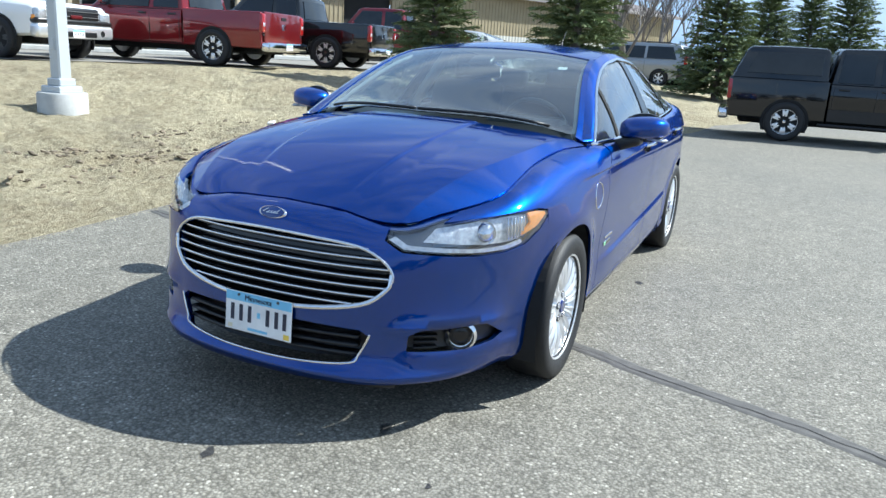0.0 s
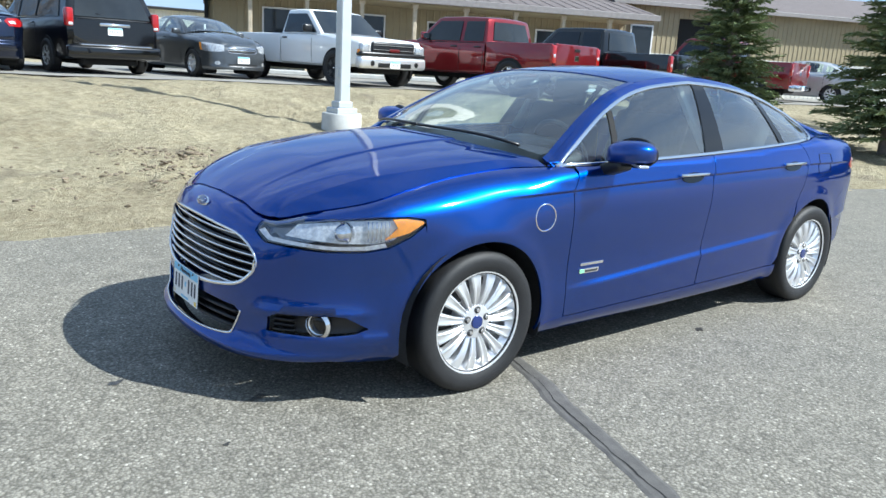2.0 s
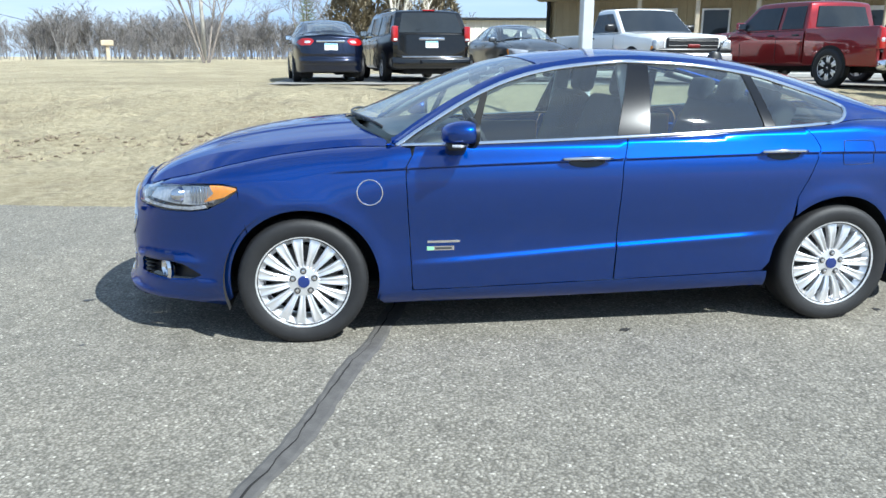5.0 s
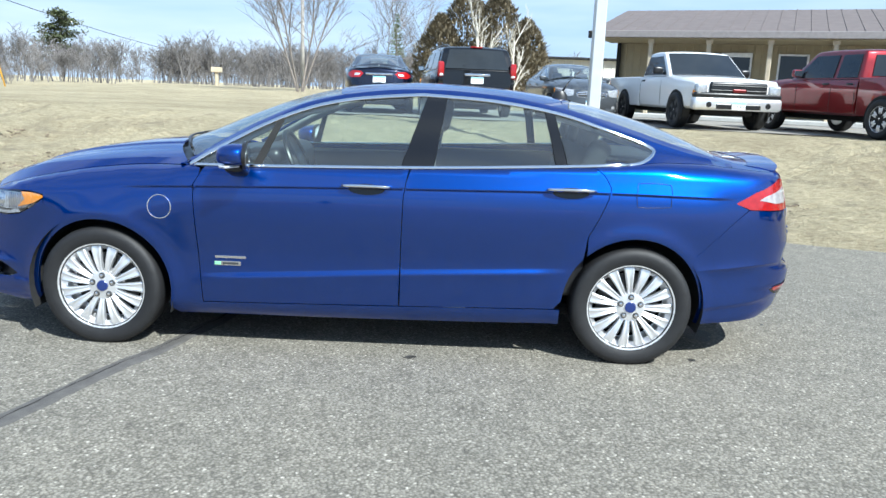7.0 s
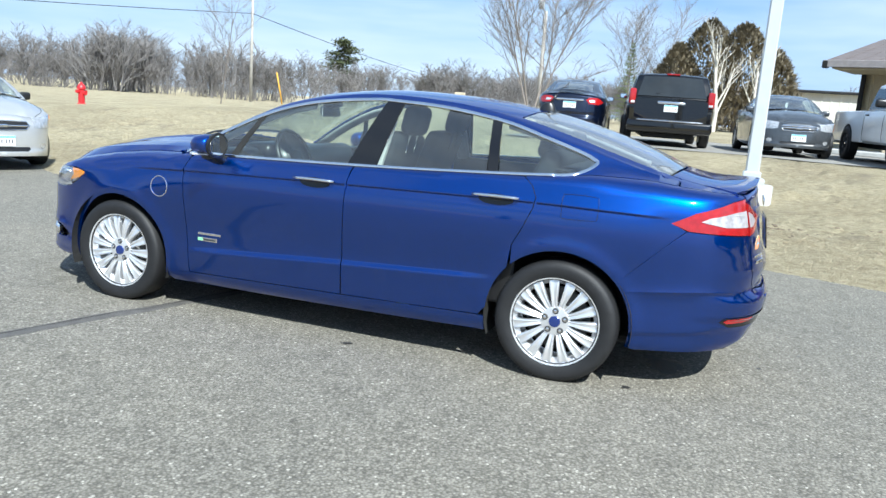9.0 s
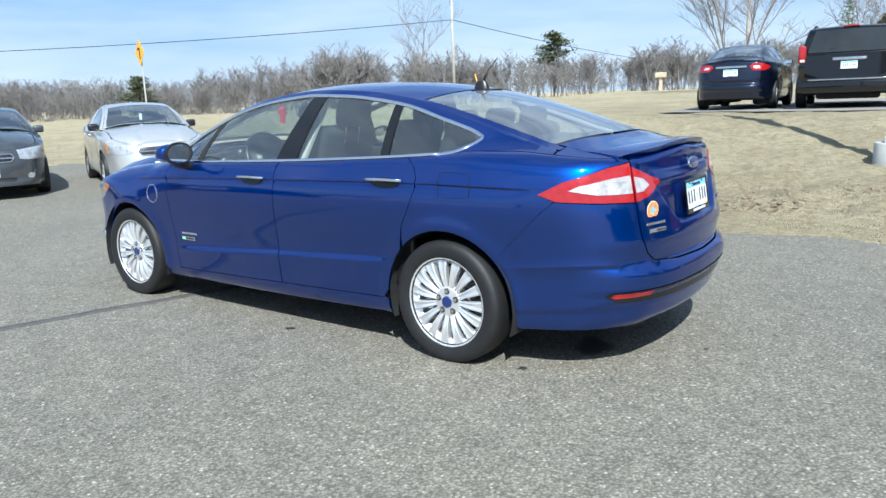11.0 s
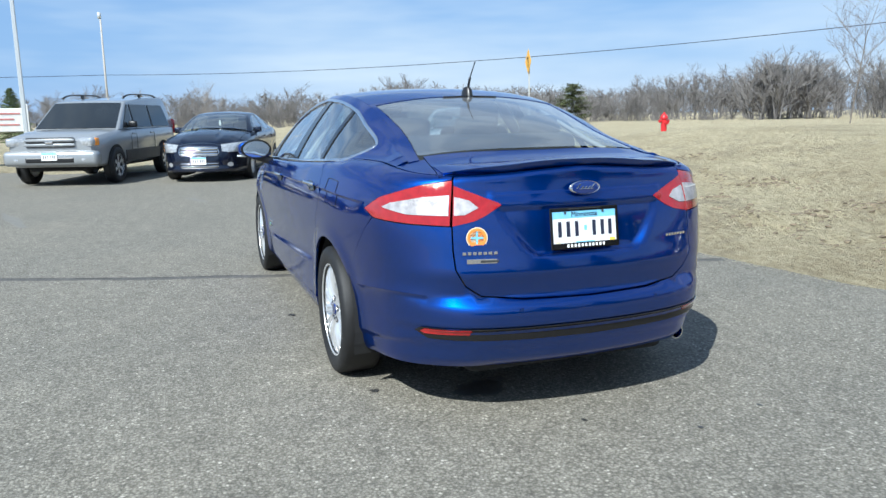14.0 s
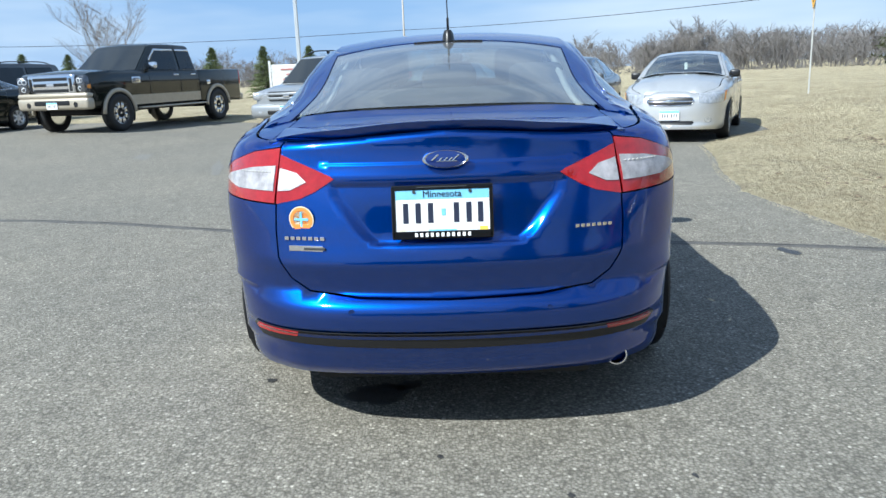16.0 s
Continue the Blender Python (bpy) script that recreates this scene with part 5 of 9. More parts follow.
    rg = [(rw_top(y) - 0.003, y) for y in [0.545 - 1.09 * i / 20 for i in range(21)]] + [(x, -rear_glass_y(x)) for x in [-1.08 - 0.80 * i / 14 for i in range(15)]]
    rg += [(-1.95 + 0.05 * (y / 0.55) ** 2, y) for y in [-0.55 + 1.1 * i / 16 for i in range(17)]] + [(x, rear_glass_y(x)) for x in [-1.88 + 0.80 * i / 14 for i in range(15)]]
    skin("rear_screen", rg, B.roof, REAR_GLASS, car, step=0.06, depth=0, lift=-0.003, inward=(-1, 0, 0.3))
    strip("high_brake_lamp", [B.roof(-1.13, y) for y in [-0.16 + 0.32 * i / 8 for i in range(9)]], 0.012, 0.008, GLOSS_BLACK, car, False, (0, 0, 1))
    # boot lid: top, rear face, spoiler
    lid = [(-1.958 + 0.05 * (y / 0.55) ** 2, y) for y in [0.55 - 1.10 * i / 16 for i in range(17)]]
    back_x = lambda y: B.rear(sr(y), 1.04)[0] + 0.006
    cut_y = lambda x: 0.556 + 0.041 * (-1.955 - x) / 0.30
    shelf_x = (-1.955, -2.0, -2.05, -2.1, -2.15, -2.2, -2.24)
    rear_rim = lambda ys: [(p[0] + 0.002, p[1]) for p in [B.rear(sr(y), B.edge(B.length - abs(sr(y)))) for y in ys]]
    lid += [(x, -cut_y(x)) for x in shelf_x] + rear_rim([-0.592 + 1.184 * i / 24 for i in range(25)]) + [(x, cut_y(x)) for x in reversed(shelf_x)]
    for m in (False, True):
        shelf = [(x, cut_y(x) + 0.004) for x in shelf_x] + rear_rim([0.60, 0.62, 0.64, 0.66]) + [(x, B.edge_y(x) - 0.0005) for x in (-2.2, -2.15, -2.1, -2.05, -2.0, -1.957)]
        skin("quarter_shelf", shelf, B.deck, P, car, step=0.03, depth=0.008, mirror=m, inward=(-2.1, 0, 0.3))
    boot = skin("boot_lid", lid, B.deck, P, car, step=0.045, depth=0.01, inward=(-2.1, 0, 0.3))
    face = [(sr(0.589), 1.035), (sr(0.588), 0.846), (sr(0.583), 0.75), (sr(0.572), 0.67), (sr(0.535), 0.60), (sr(0.475), 0.558), (sr(0.3), 0.542)]
    face = face + [(0.0, 0.537)] + [(-a, z) for a, z in reversed(face)] + [(sr(y), B.edge(B.length - abs(sr(y))) - 0.002) for y in (-0.58, -0.52, -0.45, -0.35, -0.25, -0.15, -0.05, 0.05, 0.15, 0.25, 0.35, 0.45, 0.52, 0.58)]
    zs_ = [0.728 + 0.164 * i / 24 for i in range(25)]
    rim_lines = [[(sg * sr(RECESS(z) + o), z) for z in zs_] for sg in (1, -1) for o in (-0.045, -0.032, -0.020, -0.008, 0.005)] + [[(sr(-0.5 + i / 20), z) for i in range(21)] for z in (0.649, 0.655, 0.667)]
    rim_lines += [[(sr(-0.40 + 0.8 * i / 20), z) for i in range(21)] for z in (0.893, 0.904, 0.915, 0.963, 0.970, 0.977)] + [[(sr(-0.24 + 0.48 * i / 20), z) for i in range(21)] for z in (0.701, 0.714, 0.727)]
    skin("lid_face", face, B.rear, P, boot, step=0.018, depth=0.012, inward=(-1.8, 0, 0.7), lines=rim_lines)
    # blade spoiler
    bm = bmesh.new()
    rows = []
    back_edge = Curve((0.0, -2.333), (0.286, -2.311), (0.463, -2.276), (0.527, -2.255), (0.60, -2.222))
    for i in range(41):
        y = -0.575 + 1.15 * i / 40
        k = abs(y) / 0.575
        xr = back_edge(abs(y)) - 0.022 * (1 - k ** 4)
        xf = xr + 0.17
        lift = 0.024 * (1 - k ** 5)
        zl, zb = B.deck(xf, y)[2], B.deck(xr + 0.03, y)[2]
        zt = zb + 0.004 + lift
        rows.append([bm.verts.new(p) for p in ((xf, y, zl + 0.002), (xf - 0.08, y, (zl + zt) / 2 + 0.003), (xr + 0.03, y, zt), (xr, y, zt - 0.003), (xr + 0.004, y, zt - 0.011), (xr + 0.020, y, zb - 0.008), (xf - 0.06, y, zl - 0.008))])
    for a, b in zip(rows, rows[1:]):
        for j in range(7):
            bm.faces.new((a[j], a[(j + 1) % 7], b[(j + 1) % 7], b[j]))
    bm.faces.new(rows[0])
    bm.faces.new(list(reversed(rows[-1])))
    bmesh.ops.recalc_face_normals(bm, faces=bm.faces)
    sp = part("spoiler", sharp(bm, 40), P, boot, "slim blue lip spoiler", True)
    oval_badge("badge", boot, pose(-2.386, 0, 0.982, 0, -82, 0) @ pose(0, 0, 0, 0, 0, -90), 0.150, 0.062, CHROME, OVAL_BLUE)
    plate("licence_plate", boot, pose(-2.412, 0.015, 0.818, 0, -82, 0) @ pose(0, 0, 0.002, 0, 0, -90), GLOSS_BLACK)
    for y, z, w, h, mt in ((0.475, 0.735, 0.17, 0.014, CHROME), (0.470, 0.703, 0.14, 0.024, CHROME), (0.44, 0.703, 0.085, 0.012, STEEL_DARK), (-0.475, 0.752, 0.15, 0.013, CHROME)):
        p = B.rear(sr(y), z)
        e = 0.012
        ang = math.degrees(math.atan2(B.rear(sr(y + 0.06), z)[0] - B.rear(sr(y - 0.06), z)[0], 0.12))
        nb = 7 if mt is CHROME and h < 0.02 else 1
        wb_ = w * 0.88 / nb
        for k in range(nb):
            o = (k - (nb - 1) / 2) * wb_
            part("name_badge", rounded_box(0.004, wb_ * (0.72 if nb > 1 else 1), h * (0.9 if nb > 1 else 0.8), 0.001, 1), mt, boot, at=pose(p[0] - (0.004 if mt is STEEL_DARK else 0.001), y, z, 0, 0, -ang) @ pose(0, o, 0))
    p = B.rear(sr(0.483), 0.797)
    st = part("round_sticker", lathe([(0.001, 0), (0.044, 0), (0.044, 0.0012), (0.001, 0.0012)], 36, "x"), CREAM_STICKER, boot, "round orange and cream sticker", at=pose(p[0] - 0.003, 0.483, 0.797, 0, 0, -14))
    part("sticker_ring", lathe([(0.029, 0), (0.040, 0), (0.040, -0.0012), (0.029, -0.0012), (0.029, 0)], 36, "x"), ORANGE_STICKER, st)
    part("sticker_foot", rounded_box(0.001, 0.060, 0.012, 0.0004, 1, pose(-0.0012, 0, -0.022)), ORANGE_STICKER, st)
    part("sticker_cross", rounded_box(0.001, 0.008, 0.05, 0.0004, 1, pose(-0.0016, 0, 0)), PLATE_BLUE, st)
    part("sticker_cross", rounded_box(0.001, 0.05, 0.008, 0.0004, 1, pose(-0.0018, 0, 0)), PLATE_BLUE, st)
    # rear bumper
    top = [(B.length - sx(-1.7515), 0.60), (B.length - sx(-1.952), 0.7995), (B.length - sx(-2.024), 0.860), (sr(0.74), 0.848), (sr(0.594), 0.841), (sr(0.589), 0.75), (sr(0.578), 0.668), (sr(0.540), 0.596), (sr(0.478), 0.552), (sr(0.3), 0.536), (0, 0.531)]
    half = list(top[:-1])
    low = [(B.length - sx(-1.84), 0.218), (B.length - sx(-2.1), 0.232), (sr(0.62), 0.238), (sr(0.4), 0.242), (0, 0.245)]
    archb = [(B.length - sx(x), z) for x, z in arc(-1.428, 0.318, 0.378, 131, 193, 16)]
    left = [low[-1]] + low[-2::-1] + list(reversed(archb)) + half
    ring = left + [(0, 0.531)] + [(-a, z) for a, z in reversed(left[1:])]
    tail_way = lambda x: B.length - sx(x)
    folds = [[(sg * a, z) for a, z in line] for sg in (1, -1) for line in fold_lines(BUMPER_CREASE, -1.76, -2.28, tail_way, (0.003, -0.003, -0.022)) + fold_lines(BUMPER_FOOT, -1.80, -2.20, tail_way, (0.004, -0.015, -0.035))]
    bump_ = skin("rear_bumper", ring, B.rear, P, car, step=0.03, depth=0.012, inward=(-1.6, 0, 0.5), lines=folds)
    band = [(sr(0.725), 0.405)] + [(sr(y), 0.424) for y in (0.70, 0.5, 0.3, 0.0, -0.3, -0.5, -0.70)] + [(sr(-0.725), 0.405)] + [(sr(y), 0.376 - 0.010 * (1 - (y / 0.7) ** 2)) for y in (-0.68, -0.4, 0.0, 0.4, 0.68)]
    skin("bumper_band", band, B.rear, GLOSS_BLACK, bump_, step=0.012, depth=0.003, lift=0.0025, inward=(-1.6, 0, 0.5))
    for sg in (1, -1):
        rf = [(sr(sg * 0.705), 0.405), (sr(sg * 0.69), 0.418), (sr(sg * 0.515), 0.419), (sr(sg * 0.525), 0.398), (sr(sg * 0.69), 0.396)]
        skin("reflector", rf, B.rear, RED_LENS, bump_, step=0.012, depth=0.003, lift=0.006, inward=(-1.6, 0, 0.5))
        p = B.rear(sr(sg * 0.32), 0.50)
        part("parking_sensor", lathe([(0.001, -0.002), (0.010, -0.002), (0.010, 0.001), (0.001, 0.001)], 14, "x"), P, bump_, at=pose(p[0] + 0.001, p[1], p[2]))
    part("exhaust_pipe", sharp(lathe([(0.030, 0.05), (0.034, 0.05), (0.036, -0.12), (0.031, -0.12), (0.030, 0.05)], 24, "x"), 40), CHROME, car, "chrome exhaust tip", True, pose(-2.165, -0.575, 0.262))
    part("exhaust_bore", lathe([(0.001, 0.0), (0.031, 0.0), (0.031, 0.03), (0.001, 0.03)], 20, "x"), UNDER, car, at=pose(-2.245, -0.575, 0.262))
    part("silencer", rounded_box(0.30, 1.0, 0.16, 0.05, 2, pose(-2.15, 0, 0.27)), UNDER, car)
    # front bumper with grille, intake and lamp pockets
    grille = [(sf(y), z) for y, z in spline([(-0.505, 0.598), (-0.47, 0.655), (-0.38, 0.697), (-0.2, 0.713), (0.0, 0.718), (0.2, 0.713), (0.38, 0.697), (0.47, 0.655), (0.505, 0.598), (0.475, 0.545), (0.40, 0.497), (0.22, 0.466), (0.0, 0.456), (-0.22, 0.466), (-0.40, 0.497), (-0.475, 0.545)], 4, True)]
    intake = [(sf(y), z) for y, z in [(-0.435, 0.372), (-0.40, 0.398), (-0.2, 0.405), (0.2, 0.405), (0.40, 0.398), (0.435, 0.372), (0.40, 0.305), (0.37, 0.276), (0.2, 0.262), (0, 0.258), (-0.2, 0.262), (-0.37, 0.276), (-0.40, 0.305)]]
    fogs = []
    for sg in (1, -1):
        fogs.append([(sg * a, z) for a, z in [(sf(0.555), 0.325), (sf(0.56), 0.385), (sf(0.60), 0.408), (sx(2.10), 0.412), (sx(2.04), 0.402), (sx(1.945), 0.345), (sx(2.0), 0.325), (sx(2.12), 0.318)]])
    low = [(sf(y), z) for y, z in ((0.0, 0.195), (0.3, 0.198), (0.55, 0.205))] + [(sx(2.1), 0.205), (sx(1.86), 0.172)]
    af = [(sx(x), z) for x, z in arc(1.420, 0.318, 0.372, -12, 43, 14)]
    up = [(sx(1.728), 0.778), (sx(1.79), 0.732), (sx(1.88), 0.688), (sx(1.98), 0.672), (sx(2.10), 0.670), (sf(0.53), 0.686), (sf(0.470), 0.724), (sf(0.482), B.edge(sf(0.482)) - 0.008), (sf(0.42), B.edge(sf(0.42)) - 0.003)]
    up2 = [(sf(y), B.edge(sf(y)) - 0.002) for y in (0.36, 0.3, 0.2, 0.1)]
    left = low + af + up + up2
    ring = left + [(0, B.edge(0) - 0.002)] + [(-a, z) for a, z in reversed(left[1:])]
    fb = skin("front_bumper", ring, B.front, P, car, holes=[grille, intake] + fogs, step=0.03, depth=0.02, inward=(1.5, 0, 0.5))
    # grille: black back, bars, bright surround
    gb = lambda q, z: (lambda p: (p[0] - 0.06, p[1], p[2]))(B.front(q, z))
    gr = new("grille")
    gr.parent = car
    gr["label"] = "black grille with thin chrome bars and a chrome surround"
    skin("grille_back", grille, gb, GLOSS_BLACK, gr, step=0.06, depth=0, inward=(1.5, 0, 0.5))
    for k in range(7):
        z = 0.487 + 0.0335 * k
        ys_ = [q for q, zz in grille]
        # half width of the opening at this height
        wmax = max((abs(a[0] + (b[0] - a[0]) * ((z - a[1]) / (b[1] - a[1]))) for a, b in zip(grille, grille[1:] + grille[:1]) if (a[1] - z) * (b[1] - z) <= 0 and a[1] != b[1]), default=0.3)
        line = []
        for i in range(25):
            q = -wmax + 2 * wmax * i / 24
            bow = 0.010 * (1 - (q / wmax) ** 2)
            p = B.front(q, z)
            line.append((p[0] - 0.018, p[1], p[2] + 0.006 * (1 - (q / 0.5) ** 2)))
        strip("grille_bar", line, 0.008, 0.03, CHROME, gr, False, (1, 0, 0.15))
        strip("grille_slat", [(x - 0.014, y, z_ - 0.008) for x, y, z_ in line], 0.010, 0.03, BLACK_TRIM, gr, False, (1, 0, 0))
    rim3 = [B.front(q, z) for q, z in grille]
    low_i = [i for i, (q, z) in enumerate(grille)]
    strip("grille_surround", [(p[0] + 0.001, p[1], p[2]) for p in rim3], 0.011, 0.010, CHROME, gr, False, [(0.97, 0.2 * (1 if p[1] > 0 else -1), 0.1) for p in rim3], "", True)
    lower = [i for i in range(len(grille)) if grille[i][1] < 0.62]
    seg = sorted([grille[i] for i in lower], key=lambda p: p[0])
    strip("grille_surround", [(B.front(q, z)[0] + 0.003, B.front(q, z)[1], z - 0.004) for q, z in seg], 0.016, 0.012, CHROME, gr, False, (1, 0, 0.1))
    ib = lambda q, z: (lambda p: (p[0] - 0.07, p[1], p[2]))(B.front(q, z))
    it = skin("lower_intake", intake, ib, BLACK_TRIM, car, step=0.06, depth=0, inward=(1.5, 0, 0.5), label="black lower intake with a bright lip")
    for k in range(3):
        z = 0.30 + 0.033 * k
        strip("intake_slat", [(lambda p: (p[0] - 0.03, p[1], p[2]))(B.front(-0.39 + 0.78 * i / 12, z)) for i in range(13)], 0.014, 0.04, BLACK_TRIM, it, False, (1, 0, 0))
    lip = [(-0.436, 0.385), (-0.43, 0.365), (-0.40, 0.303), (-0.37, 0.274), (-0.2, 0.260), (0, 0.256), (0.2, 0.260), (0.37, 0.274), (0.40, 0.303), (0.43, 0.365), (0.436, 0.385)]
    strip("intake_lip", [(lambda p: (p[0] + 0.002, p[1], p[2]))(B.front(sf(y), z)) for y, z in spline(lip, 4)], 0.009, 0.008, CHROME, it, False, (1, 0, 0))
    for sg, fg in ((1, fogs[0]), (-1, fogs[1])):
        fbk = lambda q, z: (lambda p: (p[0] - 0.045, p[1] - sg * 0.02, p[2]))(B.front(q, z))
        fo = skin("fog_pocket", fg, fbk, BLACK_TRIM, car, step=0.04, depth=0, inward=(1.5, 0, 0.5))
        p = B.front(sg * sf(0.715), 0.366)
        at = pose(p[0] - 0.022, p[1] - sg * 0.012, p[2], 0, 0, sg * 30)
        part("fog_ring", sharp(lathe([(0.044, 0.0), (0.056, 0.0), (0.060, 0.014), (0.048, 0.028), (0.044, 0.020), (0.044, 0.0)], 28, "x"), 45), CHROME, fo, "chrome fog lamp ring", True, at)
        part("fog_lens", lathe([(0.001, 0.014), (0.024, 0.012), (0.046, 0.002), (0.046, -0.02), (0.001, -0.02)], 24, "x"), GLOSS_BLACK, fo, smooth=True, at=at)
        for k in range(3):
            strip("pocket_slat", [(lambda q: (q[0] - 0.02, q[1], q[2]))(B.front(sg * (sf(0.57) + 0.085 * i / 4), 0.338 + 0.022 * k)) for i in range(5)], 0.006, 0.03, BLACK_TRIM, fo, False, (1, 0, 0))
    # chin under the bumper
    chin = [B.front(sf(y), 0.20) for y in [-0.5 + 1.0 * i / 20 for i in range(21)]]
    strip("chin", [(p[0] - 0.06, p[1], 0.188) for p in chin], 0.03, 0.05, BLACK_TRIM, car, False, (1, 0, 0))
    pf = B.front(0, 0.40)
    plate("licence_plate", car, pose(2.412, 0.0, 0.392, 0, 86, 0) @ pose(0, 0, 0.004, 0, 0, 90))
    pb = B.front(0, 0.768)
    oval_badge("badge", car, pose(pb[0] + 0.001, 0, 0.770, 0, 58, 0) @ pose(0, 0, 0, 0, 0, 90), 0.125, 0.050, CHROME, OVAL_BLUE)
    # underneath and inside
    part("floor_pan", rounded_box(3.75, 1.4, 0.06, 0.02, 1, pose(-0.05, 0, 0.24)), UNDER, car)
    part("engine_bay", rounded_box(1.05, 1.02, 0.42, 0.05, 2, pose(1.62, 0, 0.50)), UNDER, car)
    part("boot_well", rounded_box(1.0, 1.06, 0.50, 0.05, 2, pose(-1.85, 0, 0.50)), UNDER, car)
    cabin = new("interior")
    cabin.parent = car
    cabin["label"] = "dark cloth interior with a grey headliner"
    part("dashboard", rounded_box(0.55, 1.40, 0.24, 0.08, 3, pose(0.83, 0, 0.90, 0, 6, 0)), BLACK_TRIM, cabin, smooth=True)
    part("instrument_hood", rounded_box(0.20, 0.42, 0.10, 0.04, 2, pose(0.62, 0.37, 1.02)), BLACK_TRIM, cabin, smooth=True)
    part("steering_wheel", torus(0.185, 0.015), BLACK_TRIM, cabin, smooth=True, at=pose(0.46, 0.37, 0.98, 0, 24, 0))
    part("steering_hub", rounded_box(0.05, 0.17, 0.12, 0.02, 2, pose(0.47, 0.37, 0.975, 0, 24, 0)), BLACK_TRIM, cabin, smooth=True)
    part("cabin_floor", rounded_box(2.3, 1.36, 0.05, 0.02, 1, pose(-0.25, 0, 0.33)), UNDER, cabin)
    part("console", rounded_box(1.0, 0.24, 0.34, 0.05, 2, pose(0.25, 0, 0.52)), BLACK_TRIM, cabin, smooth=True)
    for y in (0.38, -0.38):
        seat(cabin, 0.16, y, 0.60)
    seat(cabin, -0.80, 0.0, 0.60, 1.24, 0.60, 24, False)
    for y in (0.40, 0.0, -0.40):
        part("head_restraint", rounded_box(0.09, 0.25, 0.15, 0.04, 3, pose(-1.215, y, 1.205, 0, -12, 0)), CLOTH, cabin, smooth=True)
        for dy in (-0.05, 0.05):
            part("restraint_post", lathe([(0.006, -0.06), (0.006, 0.06)], 8, "z"), CHROME, cabin, at=pose(-1.20, y + dy, 1.13))
    part("parcel_shelf", rounded_box(0.62, 1.16, 0.03, 0.012, 1, pose(-1.57, 0, 1.075, 0, -2, 0)), CLOTH, cabin)
    for sg in (1, -1):
        part("door_trim", rounded_box(1.02, 0.05, 0.62, 0.02, 2, pose(0.33, sg * 0.815, 0.66)), BLACK_TRIM, cabin)
        part("door_trim", rounded_box(0.95, 0.05, 0.66, 0.02, 2, pose(-0.70, sg * 0.80, 0.68)), BLACK_TRIM, cabin)
        part("pillar_trim", rounded_box(0.10, 0.05, 0.50, 0.015, 1, pose(-0.30, sg * 0.69, 1.17, sg * 34, 0, 0)), GREY_TRIM, cabin)
        strip("pillar_trim", [(x, B.rail_y(x) - 0.055, B.rail_z(x) - 0.045) for x in [0.20 + 0.7 * i / 8 for i in range(9)]], 0.06, 0.02, GREY_TRIM, cabin, sg < 0, (0, -0.6, -0.8))
        strip("pillar_trim", [(x, B.rail_y(x) - 0.085, B.rail_z(x) - 0.055) for x in [-1.0 - 0.7 * i / 8 for i in range(9)]], 0.05, 0.02, GREY_TRIM, cabin, sg < 0, (0, -0.6, -0.8))
    hr = [(0.18, 0.54), (0.18, -0.54), (-1.05, -0.52), (-1.05, 0.52)]
    skin("headliner", hr, lambda x, y: (lambda p: (p[0], p[1], p[2] - 0.03))(B.roof(x, y)), GREY_TRIM, cabin, step=0.12, depth=0, inward=(0, 0, 0.3))
    part("rear_view_mirror", rounded_box(0.03, 0.25, 0.07, 0.015, 2, pose(0.42, 0, 1.285, 0, 10, 0)), BLACK_TRIM, cabin, smooth=True)
    part("sensor_box", rounded_box(0.10, 0.14, 0.05, 0.02, 2, pose(0.40, 0, 1.335, 0, 22, 0)), BLACK_TRIM, cabin, smooth=True)
    part("screen_sticker", rounded_box(0.035, 0.05, 0.001, 0.0004, 1, pose(0.37, 0.47, 1.325, 0, 24, 0)), WHITE_PAINT, cabin)
    # aerial
    base = part("aerial", sharp(lathe([(0.001, -0.01), (0.036, -0.01), (0.030, 0.025), (0.020, 0.045), (0.001, 0.05)], 20, "z"), 40), BLACK_TRIM, car, "short black roof aerial", True, pose(-1.09, 0, B.roof(-1.09, 0)[2]) @ Matrix.Diagonal((1.5, 0.85, 1, 1)))
    strip("aerial_rod", [(-1.09, 0, 1.43), (-1.13, 0, 1.49), (-1.21, 0, 1.575)], 0.005, 0.005, BLACK_TRIM, car, False, (0, 1, 0))
    strip("aerial_coil", [(-1.105, 0, 1.44), (-1.135, 0, 1.495)], 0.011, 0.011, BLACK_TRIM, car, False, (0, 1, 0))
    put_wheels(car, ((1.428, 0.318), (-1.428, 0.318)), 0.912, 0.327, 0.236, 0.208, 15, spoke=(0.024, 0.060))
    return car


def rear_glass_y(x):
    """Half width of the rear screen."""
    return HERO.rail_y(x) - 0.060 - 0.025 * smoothstep(-1.1, -1.9, x) if x > -1.9 else HERO.rail_y(x) - 0.085


hero = blue_sedan()


# ---- the lot's marks, poles, buildings and trees ----
TAR = plain("crack_tar", (0.088, 0.083, 0.077), 0.75, 0, 0.25, 14, 0.003)
CRACK = plain("open_crack", (0.012, 0.011, 0.010), 0.95, 0, 0.3, 20)
STAIN = plain("oil_stain", (0.040, 0.039, 0.038), 0.45, 0, 0.5, 60, 0.002)
DAMP = plain("damp_patch", (0.165, 0.157, 0.138), 0.75, 0, 0.3, 18, 0.002)
PALE_LOT = plain("pale_gravel", (0.24, 0.228, 0.205), 0.9, 0, 0.15, 6, 0.01)
CONCRETE = plain("concrete", (0.46, 0.46, 0.44), 0.85, 0, 0.12, 5, 0.004)
POLE_PAINT = plain("pole_paint", (0.50, 0.53, 0.55), 0.4, 0.1, 0.05, 4)
